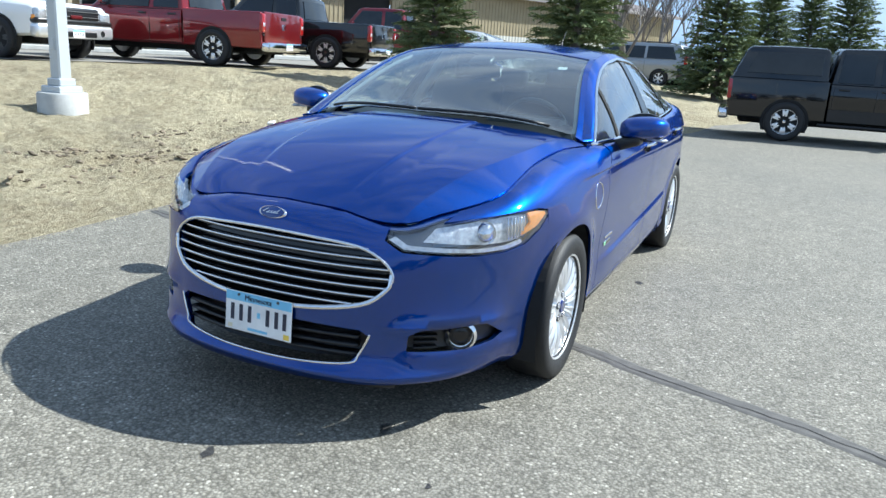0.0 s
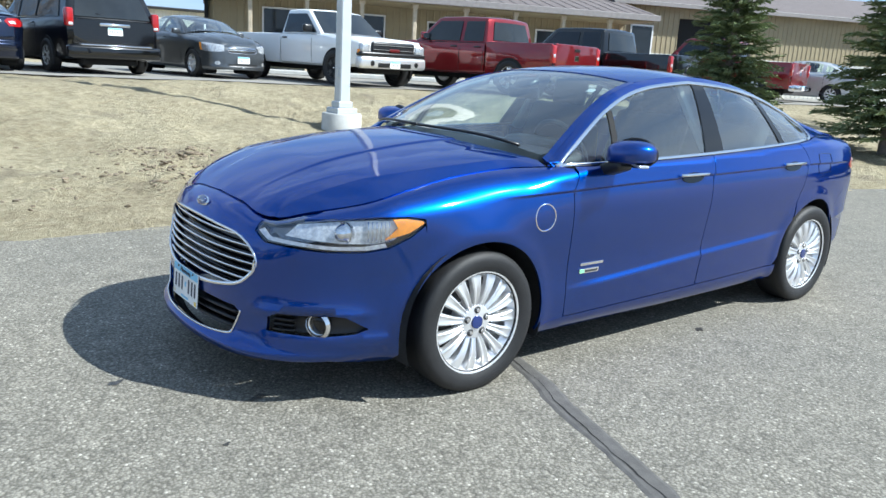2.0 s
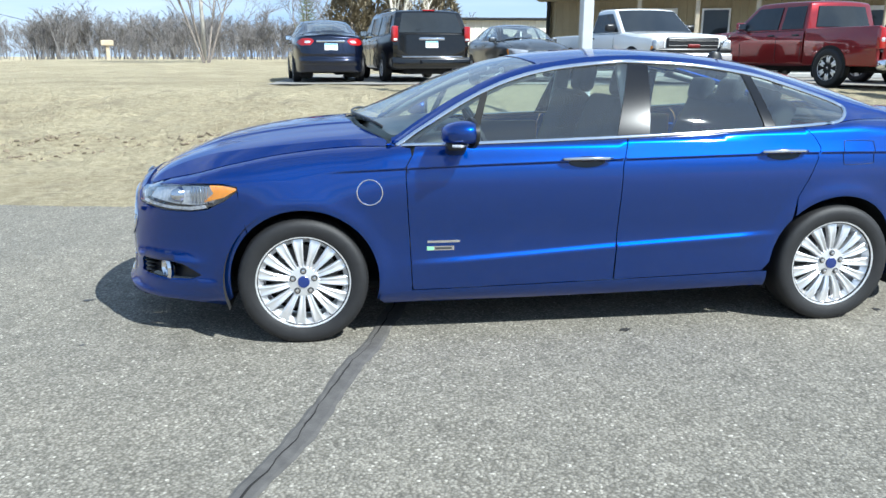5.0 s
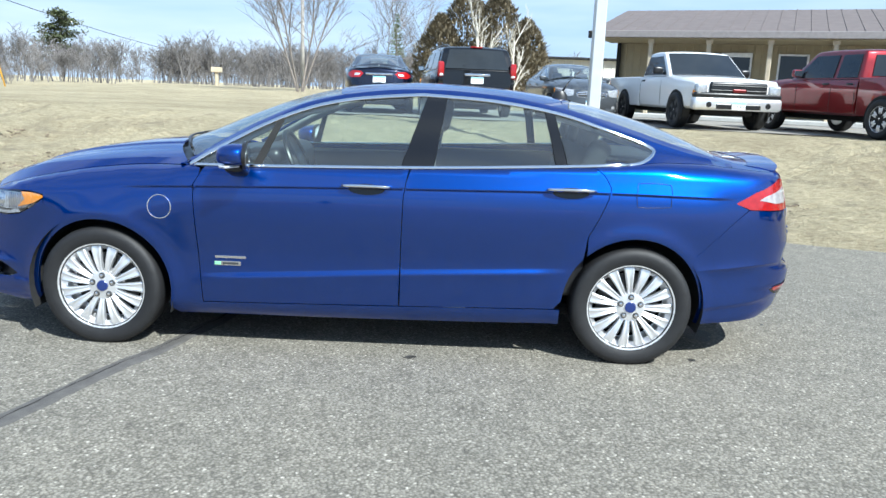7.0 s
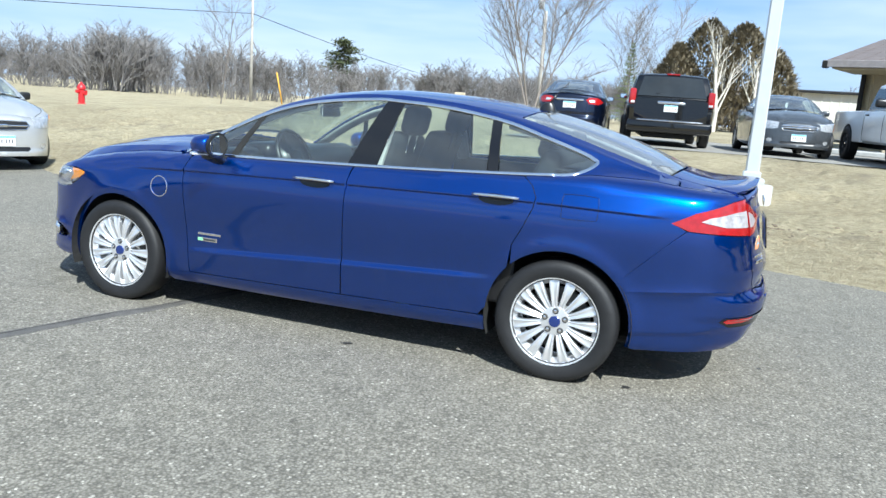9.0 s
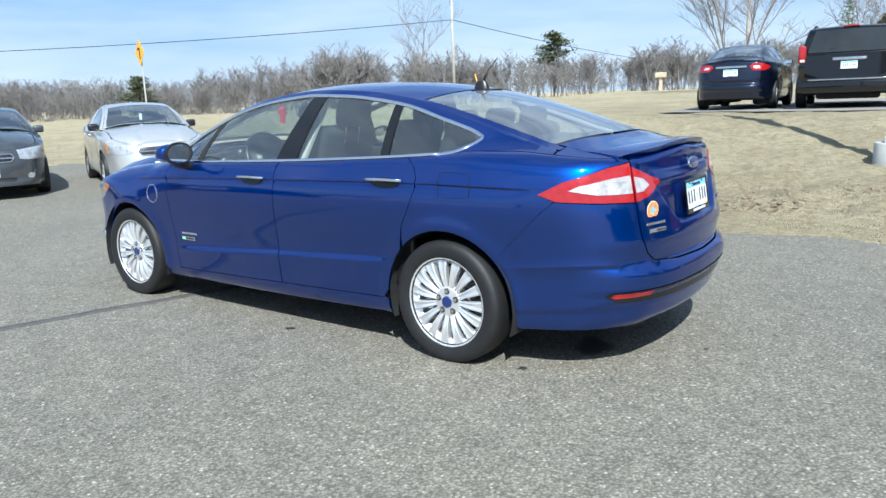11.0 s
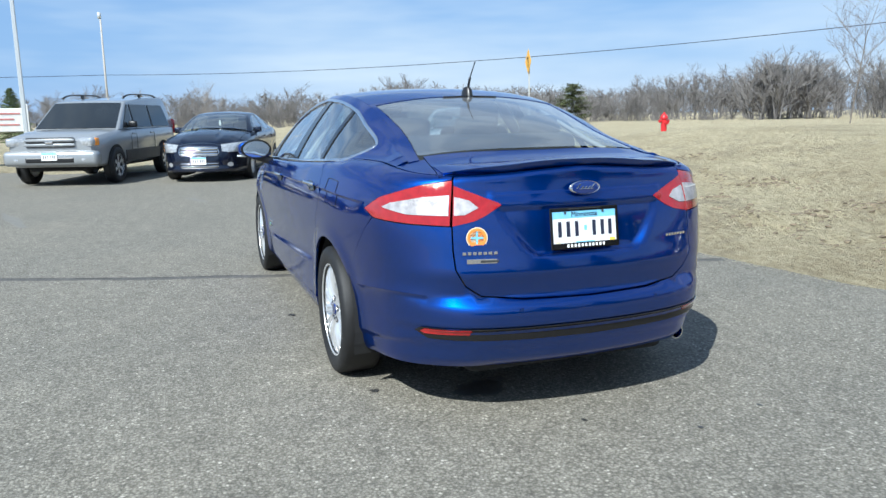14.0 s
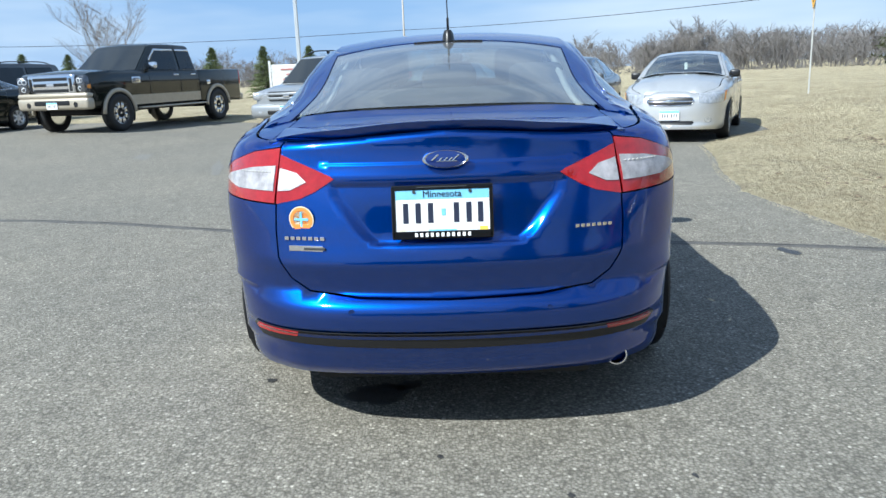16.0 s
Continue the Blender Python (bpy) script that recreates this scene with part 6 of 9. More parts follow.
TAN_SIDING = plain("tan_siding", (0.33, 0.272, 0.165), 0.6, 0, 0.08, 2)
WHITE_SIDING = plain("white_siding", (0.66, 0.64, 0.57), 0.55, 0, 0.06, 2)
ROOFING = plain("brown_roofing", (0.135, 0.113, 0.108), 0.9, 0, 0.14, 3, 0.01)
FASCIA = plain("fascia", (0.27, 0.245, 0.235), 0.5)
POLE_WOOD = plain("pole_wood", (0.40, 0.375, 0.34), 0.85, 0, 0.15, 3, 0.004)
POST_WOOD = plain("post_wood", (0.50, 0.42, 0.30), 0.7, 0, 0.15, 6)
SHADE = plain("shade_black", (0.012, 0.012, 0.012), 0.9)
BARK = plain("bark", (0.22, 0.19, 0.165), 0.95, 0, 0.3, 8, 0.01)
TWIG = plain("twigs", (0.21, 0.190, 0.175), 0.95, 0, 0.3, 2)
FAR_TWIG = plain("grey_twigs", (0.185, 0.173, 0.166), 0.95, 0, 0.35, 0.4)
PALE_BARK = plain("pale_bark", (0.60, 0.56, 0.48), 0.85, 0, 0.2, 6, 0.005)
NEEDLE = plain("spruce_needles", (0.175, 0.215, 0.100), 0.8, 0, 0.5, 1.6, 0.0, 0.0, 0.2)
PINE = plain("pine_needles", (0.085, 0.098, 0.048), 0.8, 0, 0.5, 1.0, 0.0, 0.0, 0.2)
CEDAR = plain("cedar_foliage", (0.20, 0.168, 0.112), 0.85, 0, 0.5, 0.9, 0.0, 0.0, 0.2)
YELLOW_SIGN = plain("yellow_sign", (0.80, 0.42, 0.03), 0.4)
HYDRANT_RED = plain("hydrant_red", (0.55, 0.02, 0.025), 0.4, 0, 0.1)
STRAW = plain("straw", (0.44, 0.385, 0.268), 0.9, 0, 0.35, 0.8, 0, 0, 0.1)
MUD = plain("mud_clod", (0.19, 0.150, 0.102), 0.95, 0, 0.3, 9, 0.01)


def mesh_of(name, verts, faces, mat, parent=None, smooth=False):
    me = bpy.data.meshes.new(name)
    me.from_pydata([tuple(v) for v in verts], [], faces)
    me.materials.append(mat)
    if smooth:
        me.shade_smooth()
    ob = new(name, me)
    if parent:
        ob.parent = parent
    return ob


rng = random.Random(11)

# sealed crack across the lot, with the open crack along it
crack_line = spline([(0.10, -2.9), (0.42, -1.9), (0.72, -0.5), (1.06, 0.85), (1.21, 1.25), (1.42, 1.93), (1.72, 2.65), (2.03, 3.45), (2.33, 4.6), (2.55, 6.4), (2.5, 9.0), (2.9, 14.0)], 26)
vs, fs = [], []
cv, cf = [], []
for i, (x, y) in enumerate(crack_line):
    a = crack_line[max(0, i - 1)]
    b = crack_line[min(len(crack_line) - 1, i + 1)]
    tx, ty = b[0] - a[0], b[1] - a[1]
    l = math.hypot(tx, ty)
    nx, ny = -ty / l, tx / l
    w = 0.046 + 0.012 * noise.noise(Vector((x * 3, y * 3, 1))) + 0.010 * noise.noise(Vector((x * 11, y * 11, 4)))
    o = 0.02 * noise.noise(Vector((x * 2, y * 2, 9)))
    for k, s in enumerate((-1.15, -0.8, 0.8, 1.15)):
        vs.append((x + nx * (o + w * s), y + ny * (o + w * s), 0.0005 if k in (0, 3) else 0.005))
    j = 0.012 + 0.016 * noise.noise(Vector((x * 7, y * 7, 2))) + 0.006 * noise.noise(Vector((x * 31, y * 31, 2)))
    cw = max(0.001, 0.003 + 0.005 * noise.noise(Vector((x * 5, y * 5, 6))))
    for s in (-1, 1):
        cv.append((x + nx * (-j + s * cw), y + ny * (-j + s * cw), 0.0062))
    if i:
        for k in range(3):
            fs.append((4 * i - 4 + k, 4 * i - 3 + k, 4 * i + 1 + k, 4 * i + k))
        cf.append((2 * i - 2, 2 * i - 1, 2 * i + 1, 2 * i))
tar = mesh_of("crack_seal", vs, [tuple(reversed(f)) for f in fs], TAR)
tagged(tar, "dark tar seal along a crack in the asphalt", "crack", kind="structure")
mesh_of("open_crack", cv, [tuple(reversed(f)) for f in cf], CRACK, tar)


def blot(name, x, y, rx, ry, mat, z=0.0025, seed=0, turn=0.0):
    """An irregular flat patch on the asphalt."""
    pts = []
    for i in range(56):
        a = 2 * math.pi * i / 56
        k = 1 + 0.55 * noise.noise(Vector((math.cos(a) * 1.4 + seed, math.sin(a) * 1.4, seed * 1.7))) + 0.18 * noise.noise(Vector((math.cos(a) * 5 + seed, math.sin(a) * 5, 3)))
        u, v = rx * k * math.cos(a), ry * k * math.sin(a)
        pts.append((x + u * math.cos(turn) - v * math.sin(turn), y + u * math.sin(turn) + v * math.cos(turn)))
    ob = flat_area(name, pts, z, mat)
    tagged(ob, "dark stain on the asphalt", "stain", kind="structure")
    return ob


for i, (x, y, rx, ry, m) in enumerate([(-1.98, 0.33, 0.10, 0.13, STAIN), (-1.90, 0.20, 0.05, 0.06, STAIN), (2.28, 0.485, 0.035, 0.02, STAIN), (2.75, 0.05, 0.035, 0.02, STAIN), (-0.25, 0.93, 0.030, 0.02, STAIN), (-1.82, 0.79, 0.025, 0.018, STAIN), (0.15, -2.2, 0.11, 0.05, STAIN),
                                       (6.2, 3.6, 0.9, 0.10, DAMP), (8.4, 5.6, 0.8, 0.14, DAMP), (7.6, 1.2, 0.5, 0.08, DAMP), (5.0, 7.8, 0.9, 0.12, DAMP), (-2.5, 0.05, 0.014, 0.010, STAIN), (-2.75, -0.35, 0.012, 0.010, STAIN), (-2.65, -0.75, 0.015, 0.008, STAIN), (2.55, 0.8, 0.014, 0.010, STAIN)]):
    blot("oil_stain" if m is STAIN else "damp_patch", x, y, rx, ry, m, 0.0025, i + 1, 0.3)

# pale upper lot behind the bank
up = [(x, lerp_table(EDGE, x) - 9.3 - 0.9 * smoothstep(-1.5, 1.5, x) + 0.25 * noise.noise(Vector((x * 0.9, 1.0, 4.0)))) for x in [2.9 - 0.25 * i for i in range(175)]]
up += [(x, lerp_table(EDGE, x) - 19.5) for x in [-40.5 + 4.3 * i for i in range(11)]]
ul = flat_area("upper_lot", up, upper_lot_z, PALE_LOT)
tagged(ul, "pale gravel upper parking lot along the building", "pavement", kind="structure")

# matted straw, thicker near the lot's edge
sv, sfc = [], []
for i in range(60000):
    x = rng.uniform(-7.5, 9.0)
    e = lerp_table(EDGE, x)
    d = rng.random() ** 1.5 * 7.0 - 0.10
    y = e - d
    if noise.noise(Vector((x * 0.9, y * 0.9, 5))) < -0.25 and rng.random() < 0.8:
        continue
    z = ground_z(x, y)
    a = rng.uniform(0, 6.283)
    l = rng.uniform(0.02, 0.07)
    w = rng.uniform(0.0008, 0.0018)
    h = rng.uniform(0.004, 0.035)
    dx, dy = math.cos(a), math.sin(a)
    k = len(sv)
    z = max(z, 0.0) + 0.002
    sv += [(x - dy * w, y + dx * w, z), (x + dy * w, y - dx * w, z), (x + dx * l, y + dy * l, z + h)]
    sfc.append((k, k + 1, k + 2))
straw = mesh_of("straw", sv, sfc, STRAW)
tagged(straw, "matted dry straw-coloured grass blades on the bank", "grass", kind="stuff")


# torn turf: small dark clods gathered in patches
bm = bmesh.new()
g = random.Random(3)
for cx, cy, rx, ry, n in [(0.45, -5.6, 0.5, 0.25, 26), (1.4, -4.7, 0.6, 0.3, 34), (-1.2, -4.4, 0.7, 0.35, 40), (3.3, -6.1, 0.8, 0.3, 30), (4.7, -5.95, 0.7, 0.25, 22), (-2.3, -4.75, 0.6, 0.25, 26), (0.0, -4.0, 0.7, 0.3, 24), (2.2, -3.9, 0.9, 0.3, 22), (-3.6, -5.6, 1.2, 0.3, 20), (-1.7, -4.05, 0.25, 0.12, 40), (-0.6, -4.9, 0.3, 0.14, 40), (-2.6, -5.5, 0.3, 0.12, 34), (1.0, -5.9, 0.35, 0.12, 34), (2.9, -5.0, 0.3, 0.12, 30), (-4.4, -4.6, 0.3, 0.14, 34)] + [(cx, cy, rx * 0.55, ry * 0.45, 60) for cx, cy, rx, ry in TORN]:
    for i in range(n):
        x, y, r = g.gauss(cx, rx * 0.75), g.gauss(cy, ry * 0.75), g.uniform(0.010, 0.036)
        res = bmesh.ops.create_icosphere(bm, subdivisions=1, radius=1)
        turn = pose(x, y, max(0.0, ground_z(x, y)) + r * 0.12, g.uniform(-20, 20), g.uniform(-20, 20), g.uniform(0, 360))
        for v in res["verts"]:
            k = 1 + 0.6 * noise.noise(v.co * 1.9 + Vector((i, cx, cy)))
            v.co = turn @ Vector((v.co.x * r * k * 1.3, v.co.y * r * k, v.co.z * r * 0.55 * k))
cl = part("turf_clods", bm, MUD)
tagged(cl, "small dark clods of torn turf on the dry bank", "clods", kind="stuff")

# litter on the bank
lt = part("litter", rounded_box(0.16, 0.10, 0.03, 0.012, 2), WHITE_PAINT, smooth=True, at=pose(-4.6, -5.4, ground_z(-4.6, -5.4) + 0.02, 8, 5, 30))
tagged(lt, "crumpled white paper scrap on the dry bank", "litter")


def light_pole(name, label, x, y, z, h, w, base=True, head=False):
    p = new(name)
    p.matrix_world = pose(x, y, z)
    tagged(p, label, "light pole")
    bm = bmesh.new()
    rows = []
    for t, k in ((0.0, 1.0), (1.0, 0.72)):
        rows.append([bm.verts.new((w / 2 * k * a, w / 2 * k * b, 0.30 + h * t)) for a, b in ((-1, -0.8), (-0.8, -1), (0.8, -1), (1, -0.8), (1, 0.8), (0.8, 1), (-0.8, 1), (-1, 0.8))])
    for j in range(8):
        bm.faces.new((rows[0][j], rows[0][(j + 1) % 8], rows[1][(j + 1) % 8], rows[1][j]))
    bm.faces.new(rows[1])
    part("shaft", bm, POLE_PAINT, p)
    if base:
        part("concrete_base", sharp(lathe([(0.001, -0.25), (0.315, -0.25), (0.315, 0.215), (0.30, 0.235), (0.001, 0.235)], 32, "z"), 40), CONCRETE, p, "round concrete footing", True)
        part("base_cover", rounded_box(0.36, 0.36, 0.09, 0.015, 2, pose(0, 0, 0.275)), POLE_PAINT, p)
        part("base_collar", rounded_box(0.25, 0.25, 0.10, 0.015, 2, pose(0, 0, 0.37)), POLE_PAINT, p)
        part("hand_hole_cover", rounded_box(0.02, 0.09, 0.15, 0.006, 1, pose(w / 2 + 0.004, 0, 0.86)), POLE_PAINT, p)
    if head:
        part("lamp_head", rounded_box(0.9, 0.4, 0.2, 0.05, 2, pose(0.0, 0, h + 0.35)), POLE_PAINT, p)
    return p


light_pole("light_pole", "pale grey square light pole on a round concrete footing", -2.60, -7.32, ground_z(-2.60, -7.32) + 0.02, 8.5, 0.19)
light_pole("light_pole", "grey light pole at the far side of the lot", 22.5, 5.7, 0.0, 9.0, 0.13)


# office building with a porch, and its workshop wing
def siding(name, w, h, mat, parent, at, rib=0.30):
    """A wall of upright ribbed sheet, facing -y of its pose, with thickness."""
    bm = bmesh.new()
    n = max(1, round(w / rib))
    prof = []
    for i in range(n):
        x0 = w * i / n
        s = w / n
        prof += [(x0, 0.0), (x0 + s * 0.74, 0.0), (x0 + s * 0.80, -0.02), (x0 + s * 0.94, -0.02)]
    prof += [(w, 0.0)]
    lo = [bm.verts.new((x, y, 0)) for x, y in prof]
    hi = [bm.verts.new((x, y, h)) for x, y in prof]
    for i in range(len(prof) - 1):
        bm.faces.new((lo[i], lo[i + 1], hi[i + 1], hi[i]))
    b = [bm.verts.new(p) for p in ((0, 0.14, 0), (w, 0.14, 0), (w, 0.14, h), (0, 0.14, h))]
    bm.faces.new(b[::-1])
    bm.faces.new((lo[0], hi[0], b[3], b[0]))
    bm.faces.new((lo[-1], b[1], b[2], hi[-1]))
    bm.faces.new(hi + [b[2], b[3]])
    bmesh.ops.recalc_face_normals(bm, faces=bm.faces)
    return part(name, bm, mat, parent, at=at)


def slab(name, pts, t, mat, parent):
    """A roof slope: four corners and a thickness below them."""
    bm = bmesh.new()
    top = [bm.verts.new(p) for p in pts]
    low = [bm.verts.new((p[0], p[1], p[2] - t)) for p in pts]
    bm.faces.new(top)
    bm.faces.new(low[::-1])
    for i in range(4):
        bm.faces.new((top[i], low[i], low[(i + 1) % 4], top[(i + 1) % 4]))
    bmesh.ops.recalc_face_normals(bm, faces=bm.faces)
    return part(name, bm, mat, parent)


def window_unit(parent, x, y, z, w, h, glass, door=False):
    u = part("door" if door else "window", rounded_box(w, 0.06, h, 0.008, 1), WHITE_PAINT, parent, at=pose(x, y, z + h / 2))
    part("pane", rounded_box(w - 0.12, 0.03, h - 0.12 if not door else h * 0.5, 0.004, 1), glass, u, at=pose(0, -0.022, 0 if not door else h * 0.18))
    if not door:
        part("sill", rounded_box(w + 0.08, 0.10, 0.04, 0.008, 1), WHITE_PAINT, u, at=pose(0, -0.04, -h / 2 - 0.01))
    return u


BZ = 0.78
bld = new("office_building")
bld.matrix_world = pose(-5.2, -20.5, BZ, 0, 0, 156.9)
tagged(bld, "tan single-storey office with a brown roof and a porch on posts", "building")
siding("wall", 15.2, 2.62, TAN_SIDING, bld, pose(0.1, 1.9, 0), 0.24)
siding("end_wall", 7.4, 2.6, TAN_SIDING, bld, pose(0.1, 9.3, 0, 0, 0, -90), 0.24)
slab("roof", [(-0.45, -0.35, 2.66), (15.4, -0.35, 2.66), (15.4, 5.2, 3.86), (-0.42, 5.2, 3.86)], 0.10, ROOFING, bld)
slab("roof", [(-0.42, 5.2, 3.86), (15.4, 5.2, 3.86), (15.4, 10.6, 2.66), (-0.45, 10.6, 2.66)], 0.10, ROOFING, bld)
for i in range(34):
    part("roof_rib", rounded_box(0.025, 5.68, 0.02, 0.005, 1), ROOFING, bld, at=pose(0.0 + 0.46 * i, 2.42, 3.265, math.degrees(math.atan2(1.20, 5.55)), 0, 0))
part("fascia", rounded_box(15.9, 0.06, 0.20, 0.01, 1), FASCIA, bld, at=pose(7.47, -0.40, 2.57))
part("gutter_corner", rounded_box(0.16, 0.16, 0.22, 0.02, 1), SHADE, bld, at=pose(-0.42, -0.36, 2.55))
part("corner_post", rounded_box(0.12, 0.12, 2.6, 0.01, 1), SHADE, bld, at=pose(0.06, 1.86, 1.3))
part("porch_ceiling", rounded_box(15.5, 2.2, 0.05, 0.01, 1), TAN_SIDING, bld, at=pose(7.5, 0.80, 2.46))
part("porch_floor", rounded_box(15.5, 2.4, 0.14, 0.02, 1), CONCRETE, bld, at=pose(7.5, 0.75, 0.07))
for i in range(8):
    part("porch_post", rounded_box(0.13, 0.13, 2.34, 0.015, 1), POST_WOOD, bld, at=pose(1.45 + 1.74 * i, -0.12, 1.30))
    part("post_bracket", rounded_box(0.20, 0.16, 0.14, 0.02, 1), POST_WOOD, bld, at=pose(1.45 + 1.74 * i, -0.12, 2.38))
for x, w, h, z, dr in ((2.6, 1.5, 1.2, 0.95, False), (3.9, 0.95, 2.05, 0.12, True), (5.6, 0.9, 1.35, 0.8, False), (8.2, 1.3, 1.1, 0.95, False), (10.4, 0.95, 2.05, 0.12, True), (12.3, 1.3, 1.1, 0.95, False)):
    window_unit(bld, x, 1.86, z, w, h, AUTO_GLASS, dr)

wing = new("workshop_building")
wing.matrix_world = pose(-5.2, -20.5, BZ, 0, 0, 156.9) @ pose(15.3, 0, 0)
tagged(wing, "tan ribbed metal workshop with a pale lower wall and dark doorway", "building")
siding("lower_wall", 2.85, 1.5, WHITE_SIDING, wing, pose(0, 2.9, 0), 0.22)
siding("upper_wall", 2.85, 1.85, TAN_SIDING, wing, pose(0, 2.9, 1.5), 0.22)
siding("lower_wall", 22.0, 1.5, WHITE_SIDING, wing, pose(5.35, 2.9, 0), 0.22)
siding("upper_wall", 22.0, 1.85, TAN_SIDING, wing, pose(5.35, 2.9, 1.5), 0.22)
siding("lintel_wall", 2.5, 0.45, TAN_SIDING, wing, pose(2.85, 2.9, 2.9), 0.22)
# solid black block behind the opening, in place of a shaded interior
part("doorway", rounded_box(2.5, 3.0, 2.9, 0.0, 1), SHADE, wing, at=pose(4.1, 4.6, 1.45))
slab("roof", [(-0.3, 2.5, 3.42), (27.6, 2.5, 3.42), (27.6, 9.5, 5.0), (-0.3, 9.5, 5.0)], 0.12, ROOFING, wing)
slab("roof", [(-0.3, 9.5, 5.0), (27.6, 9.5, 5.0), (27.6, 16.5, 3.42), (-0.3, 16.5, 3.42)], 0.12, ROOFING, wing)
part("fascia", rounded_box(27.9, 0.05, 0.16, 0.01, 1), FASCIA, wing, at=pose(13.65, 2.46, 3.34))
window_unit(wing, 1.2, 2.85, 1.25, 1.0, 1.3, AUTO_GLASS)

shed = new("storage_building")
shed.matrix_world = pose(-3.4, -45.5, 0.9, 0, 0, 176)
tagged(shed, "long low cream building with ribbed metal walls", "building")
siding("wall", 16, 2.75, WHITE_SIDING, shed, pose(0, 0, 0), 0.5)
slab("roof", [(-0.3, -0.3, 2.8), (16.3, -0.3, 2.8), (16.3, 5, 3.1), (-0.3, 5, 3.1)], 0.12, SHADE, shed)


# ---- trees ----
def tube(vs, fs, a, b, ra, rb, n=3):
    d = (b - a).normalized()
    u = d.orthogonal().normalized()
    v = d.cross(u)
    k = len(vs)
    for p, r in ((a, ra), (b, rb)):
        for i in range(n):
            t = 2 * math.pi * i / n
            vs.append(p + u * (r * math.cos(t)) + v * (r * math.sin(t)))
    for i in range(n):
        fs.append((k + i, k + (i + 1) % n, k + n + (i + 1) % n, k + n + i))


def bare_tree(seed, h, spread=0.55, levels=4, kids=4, r0=None, lean=0.0, trunk=0.32):
    """Trunk tubes and twig tubes of a leafless tree."""
    g = random.Random(seed)
    tv, tf, wv, wf = [], [], [], []

    def grow(p, d, l, r, lev):
        n = 4 if lev == 0 else 3 if lev < 3 else 2
        pts = [p]
        dd = d.copy()
        for i in range(n):
            dd = (dd + Vector((g.gauss(0, 0.10), g.gauss(0, 0.10), g.gauss(0.05, 0.07)))).normalized()
            pts.append(pts[-1] + dd * (l / n))
        V, F = (tv, tf) if lev < 2 else (wv, wf)
        for i in range(n):
            tube(V, F, pts[i], pts[i + 1], r * (1 - 0.55 * i / n), r * (1 - 0.55 * (i + 1) / n), 6 if lev == 0 else 4 if lev == 1 else 3)
        if lev >= levels:
            return
        m = kids + (2 if lev == 0 else 0)
        for i in range(m):
            t = (trunk if lev == 0 else 0.25) + (1 - (trunk if lev == 0 else 0.25)) * (i + g.random() * 0.8) / m
            k = min(n - 1, int(t * n))
            q = pts[k].lerp(pts[k + 1], t * n - k)
            side = Vector((g.gauss(0, 1), g.gauss(0, 1), 0)).normalized()
            up_ = spread * g.uniform(0.7, 1.2)
            nd = (dd * (1 - up_ * 0.5) + side * up_ + Vector((0, 0, 0.25))).normalized()
            grow(q, nd, l * g.uniform(0.42, 0.62) * (1.15 - 0.35 * t), max(0.0012 * h, r * (0.50 - 0.12 * t)), lev + 1)

    grow(Vector((0, 0, -0.15)), Vector((lean, 0, 1)).normalized(), h * 0.62, r0 or h * 0.018, 0)
    return tv, tf, wv, wf


def fan_tree(seed, h, stems=3, kids=(10, 9, 8), lean=0.34):
    """A leafless tree of several stems that fan out, with many fine twigs."""
    g = random.Random(seed)
    tv, tf, wv, wf = [], [], [], []

    def limb(a, d, l, r, lev):
        mid = a + d * (l * 0.5)
        d2 = (d + Vector((g.gauss(0, 0.10), g.gauss(0, 0.10), g.gauss(0.05, 0.06)))).normalized()
        b = mid + d2 * (l * 0.5)
        V, F = (tv, tf) if lev < 2 else (wv, wf)
        n = 6 if lev == 0 else 4 if lev == 1 else 3
        tube(V, F, a, mid, r, r * 0.75, n)
        tube(V, F, mid, b, r * 0.75, r * 0.45, n)
        if lev == 3:
            return
        m = kids[lev]
        for i in range(m):
            t = 0.2 + 0.8 * (i + g.random()) / m
            q = a.lerp(mid, t * 2) if t < 0.5 else mid.lerp(b, min(1, t * 2 - 1))
            e = (d2 * 0.7 + Vector((g.gauss(0, 0.5), g.gauss(0, 0.5), g.uniform(0.0, 0.35)))).normalized()
            limb(q, e, l * g.uniform(0.34, 0.55), max(0.0008 * h, r * 0.42), lev + 1)

    for i in range(stems):
        a = 6.283 * i / stems + g.random()
        limb(Vector((0.012 * h * math.cos(a), 0.012 * h * math.sin(a), -0.1)), Vector((lean * math.cos(a), lean * math.sin(a), 1)).normalized(), h * 0.68, 0.0052 * h, 0)
    return tv, tf, wv, wf


def bare(name, label, x, y, z, h, seed, mat=None, twig=None, stems=0, **kw):
    tv, tf, wv, wf = fan_tree(seed, h, stems) if stems else bare_tree(seed, h, **kw)
    t = new(name)
    t.matrix_world = pose(x, y, z, 0, 0, seed * 37)
    tagged(t, label, "tree")
    mesh_of("trunk", tv, tf, mat or BARK, t, True)
    mesh_of("crown", wv, wf, twig or TWIG, t)
    return t


def spray(vs, fs, p, d, l, w, g, droop=0.25):
    """One flat tuft of needles from p along d."""
    side = d.cross(Vector((0, 0, 1)))
    side = side.normalized() if side.length > 0.01 else Vector((1, 0, 0))
    side = (side + Vector((g.gauss(0, 0.3), g.gauss(0, 0.3), g.gauss(0, 0.35)))).normalized()
    k = len(vs)
    tip = p + d * l + Vector((0, 0, -droop * l))
    mid = p + d * (l * 0.45) + Vector((0, 0, 0.04 * l))
    vs += [p, mid + side * w, tip, mid - side * w]
    fs += [(k, k + 1, k + 2), (k, k + 2, k + 3)]


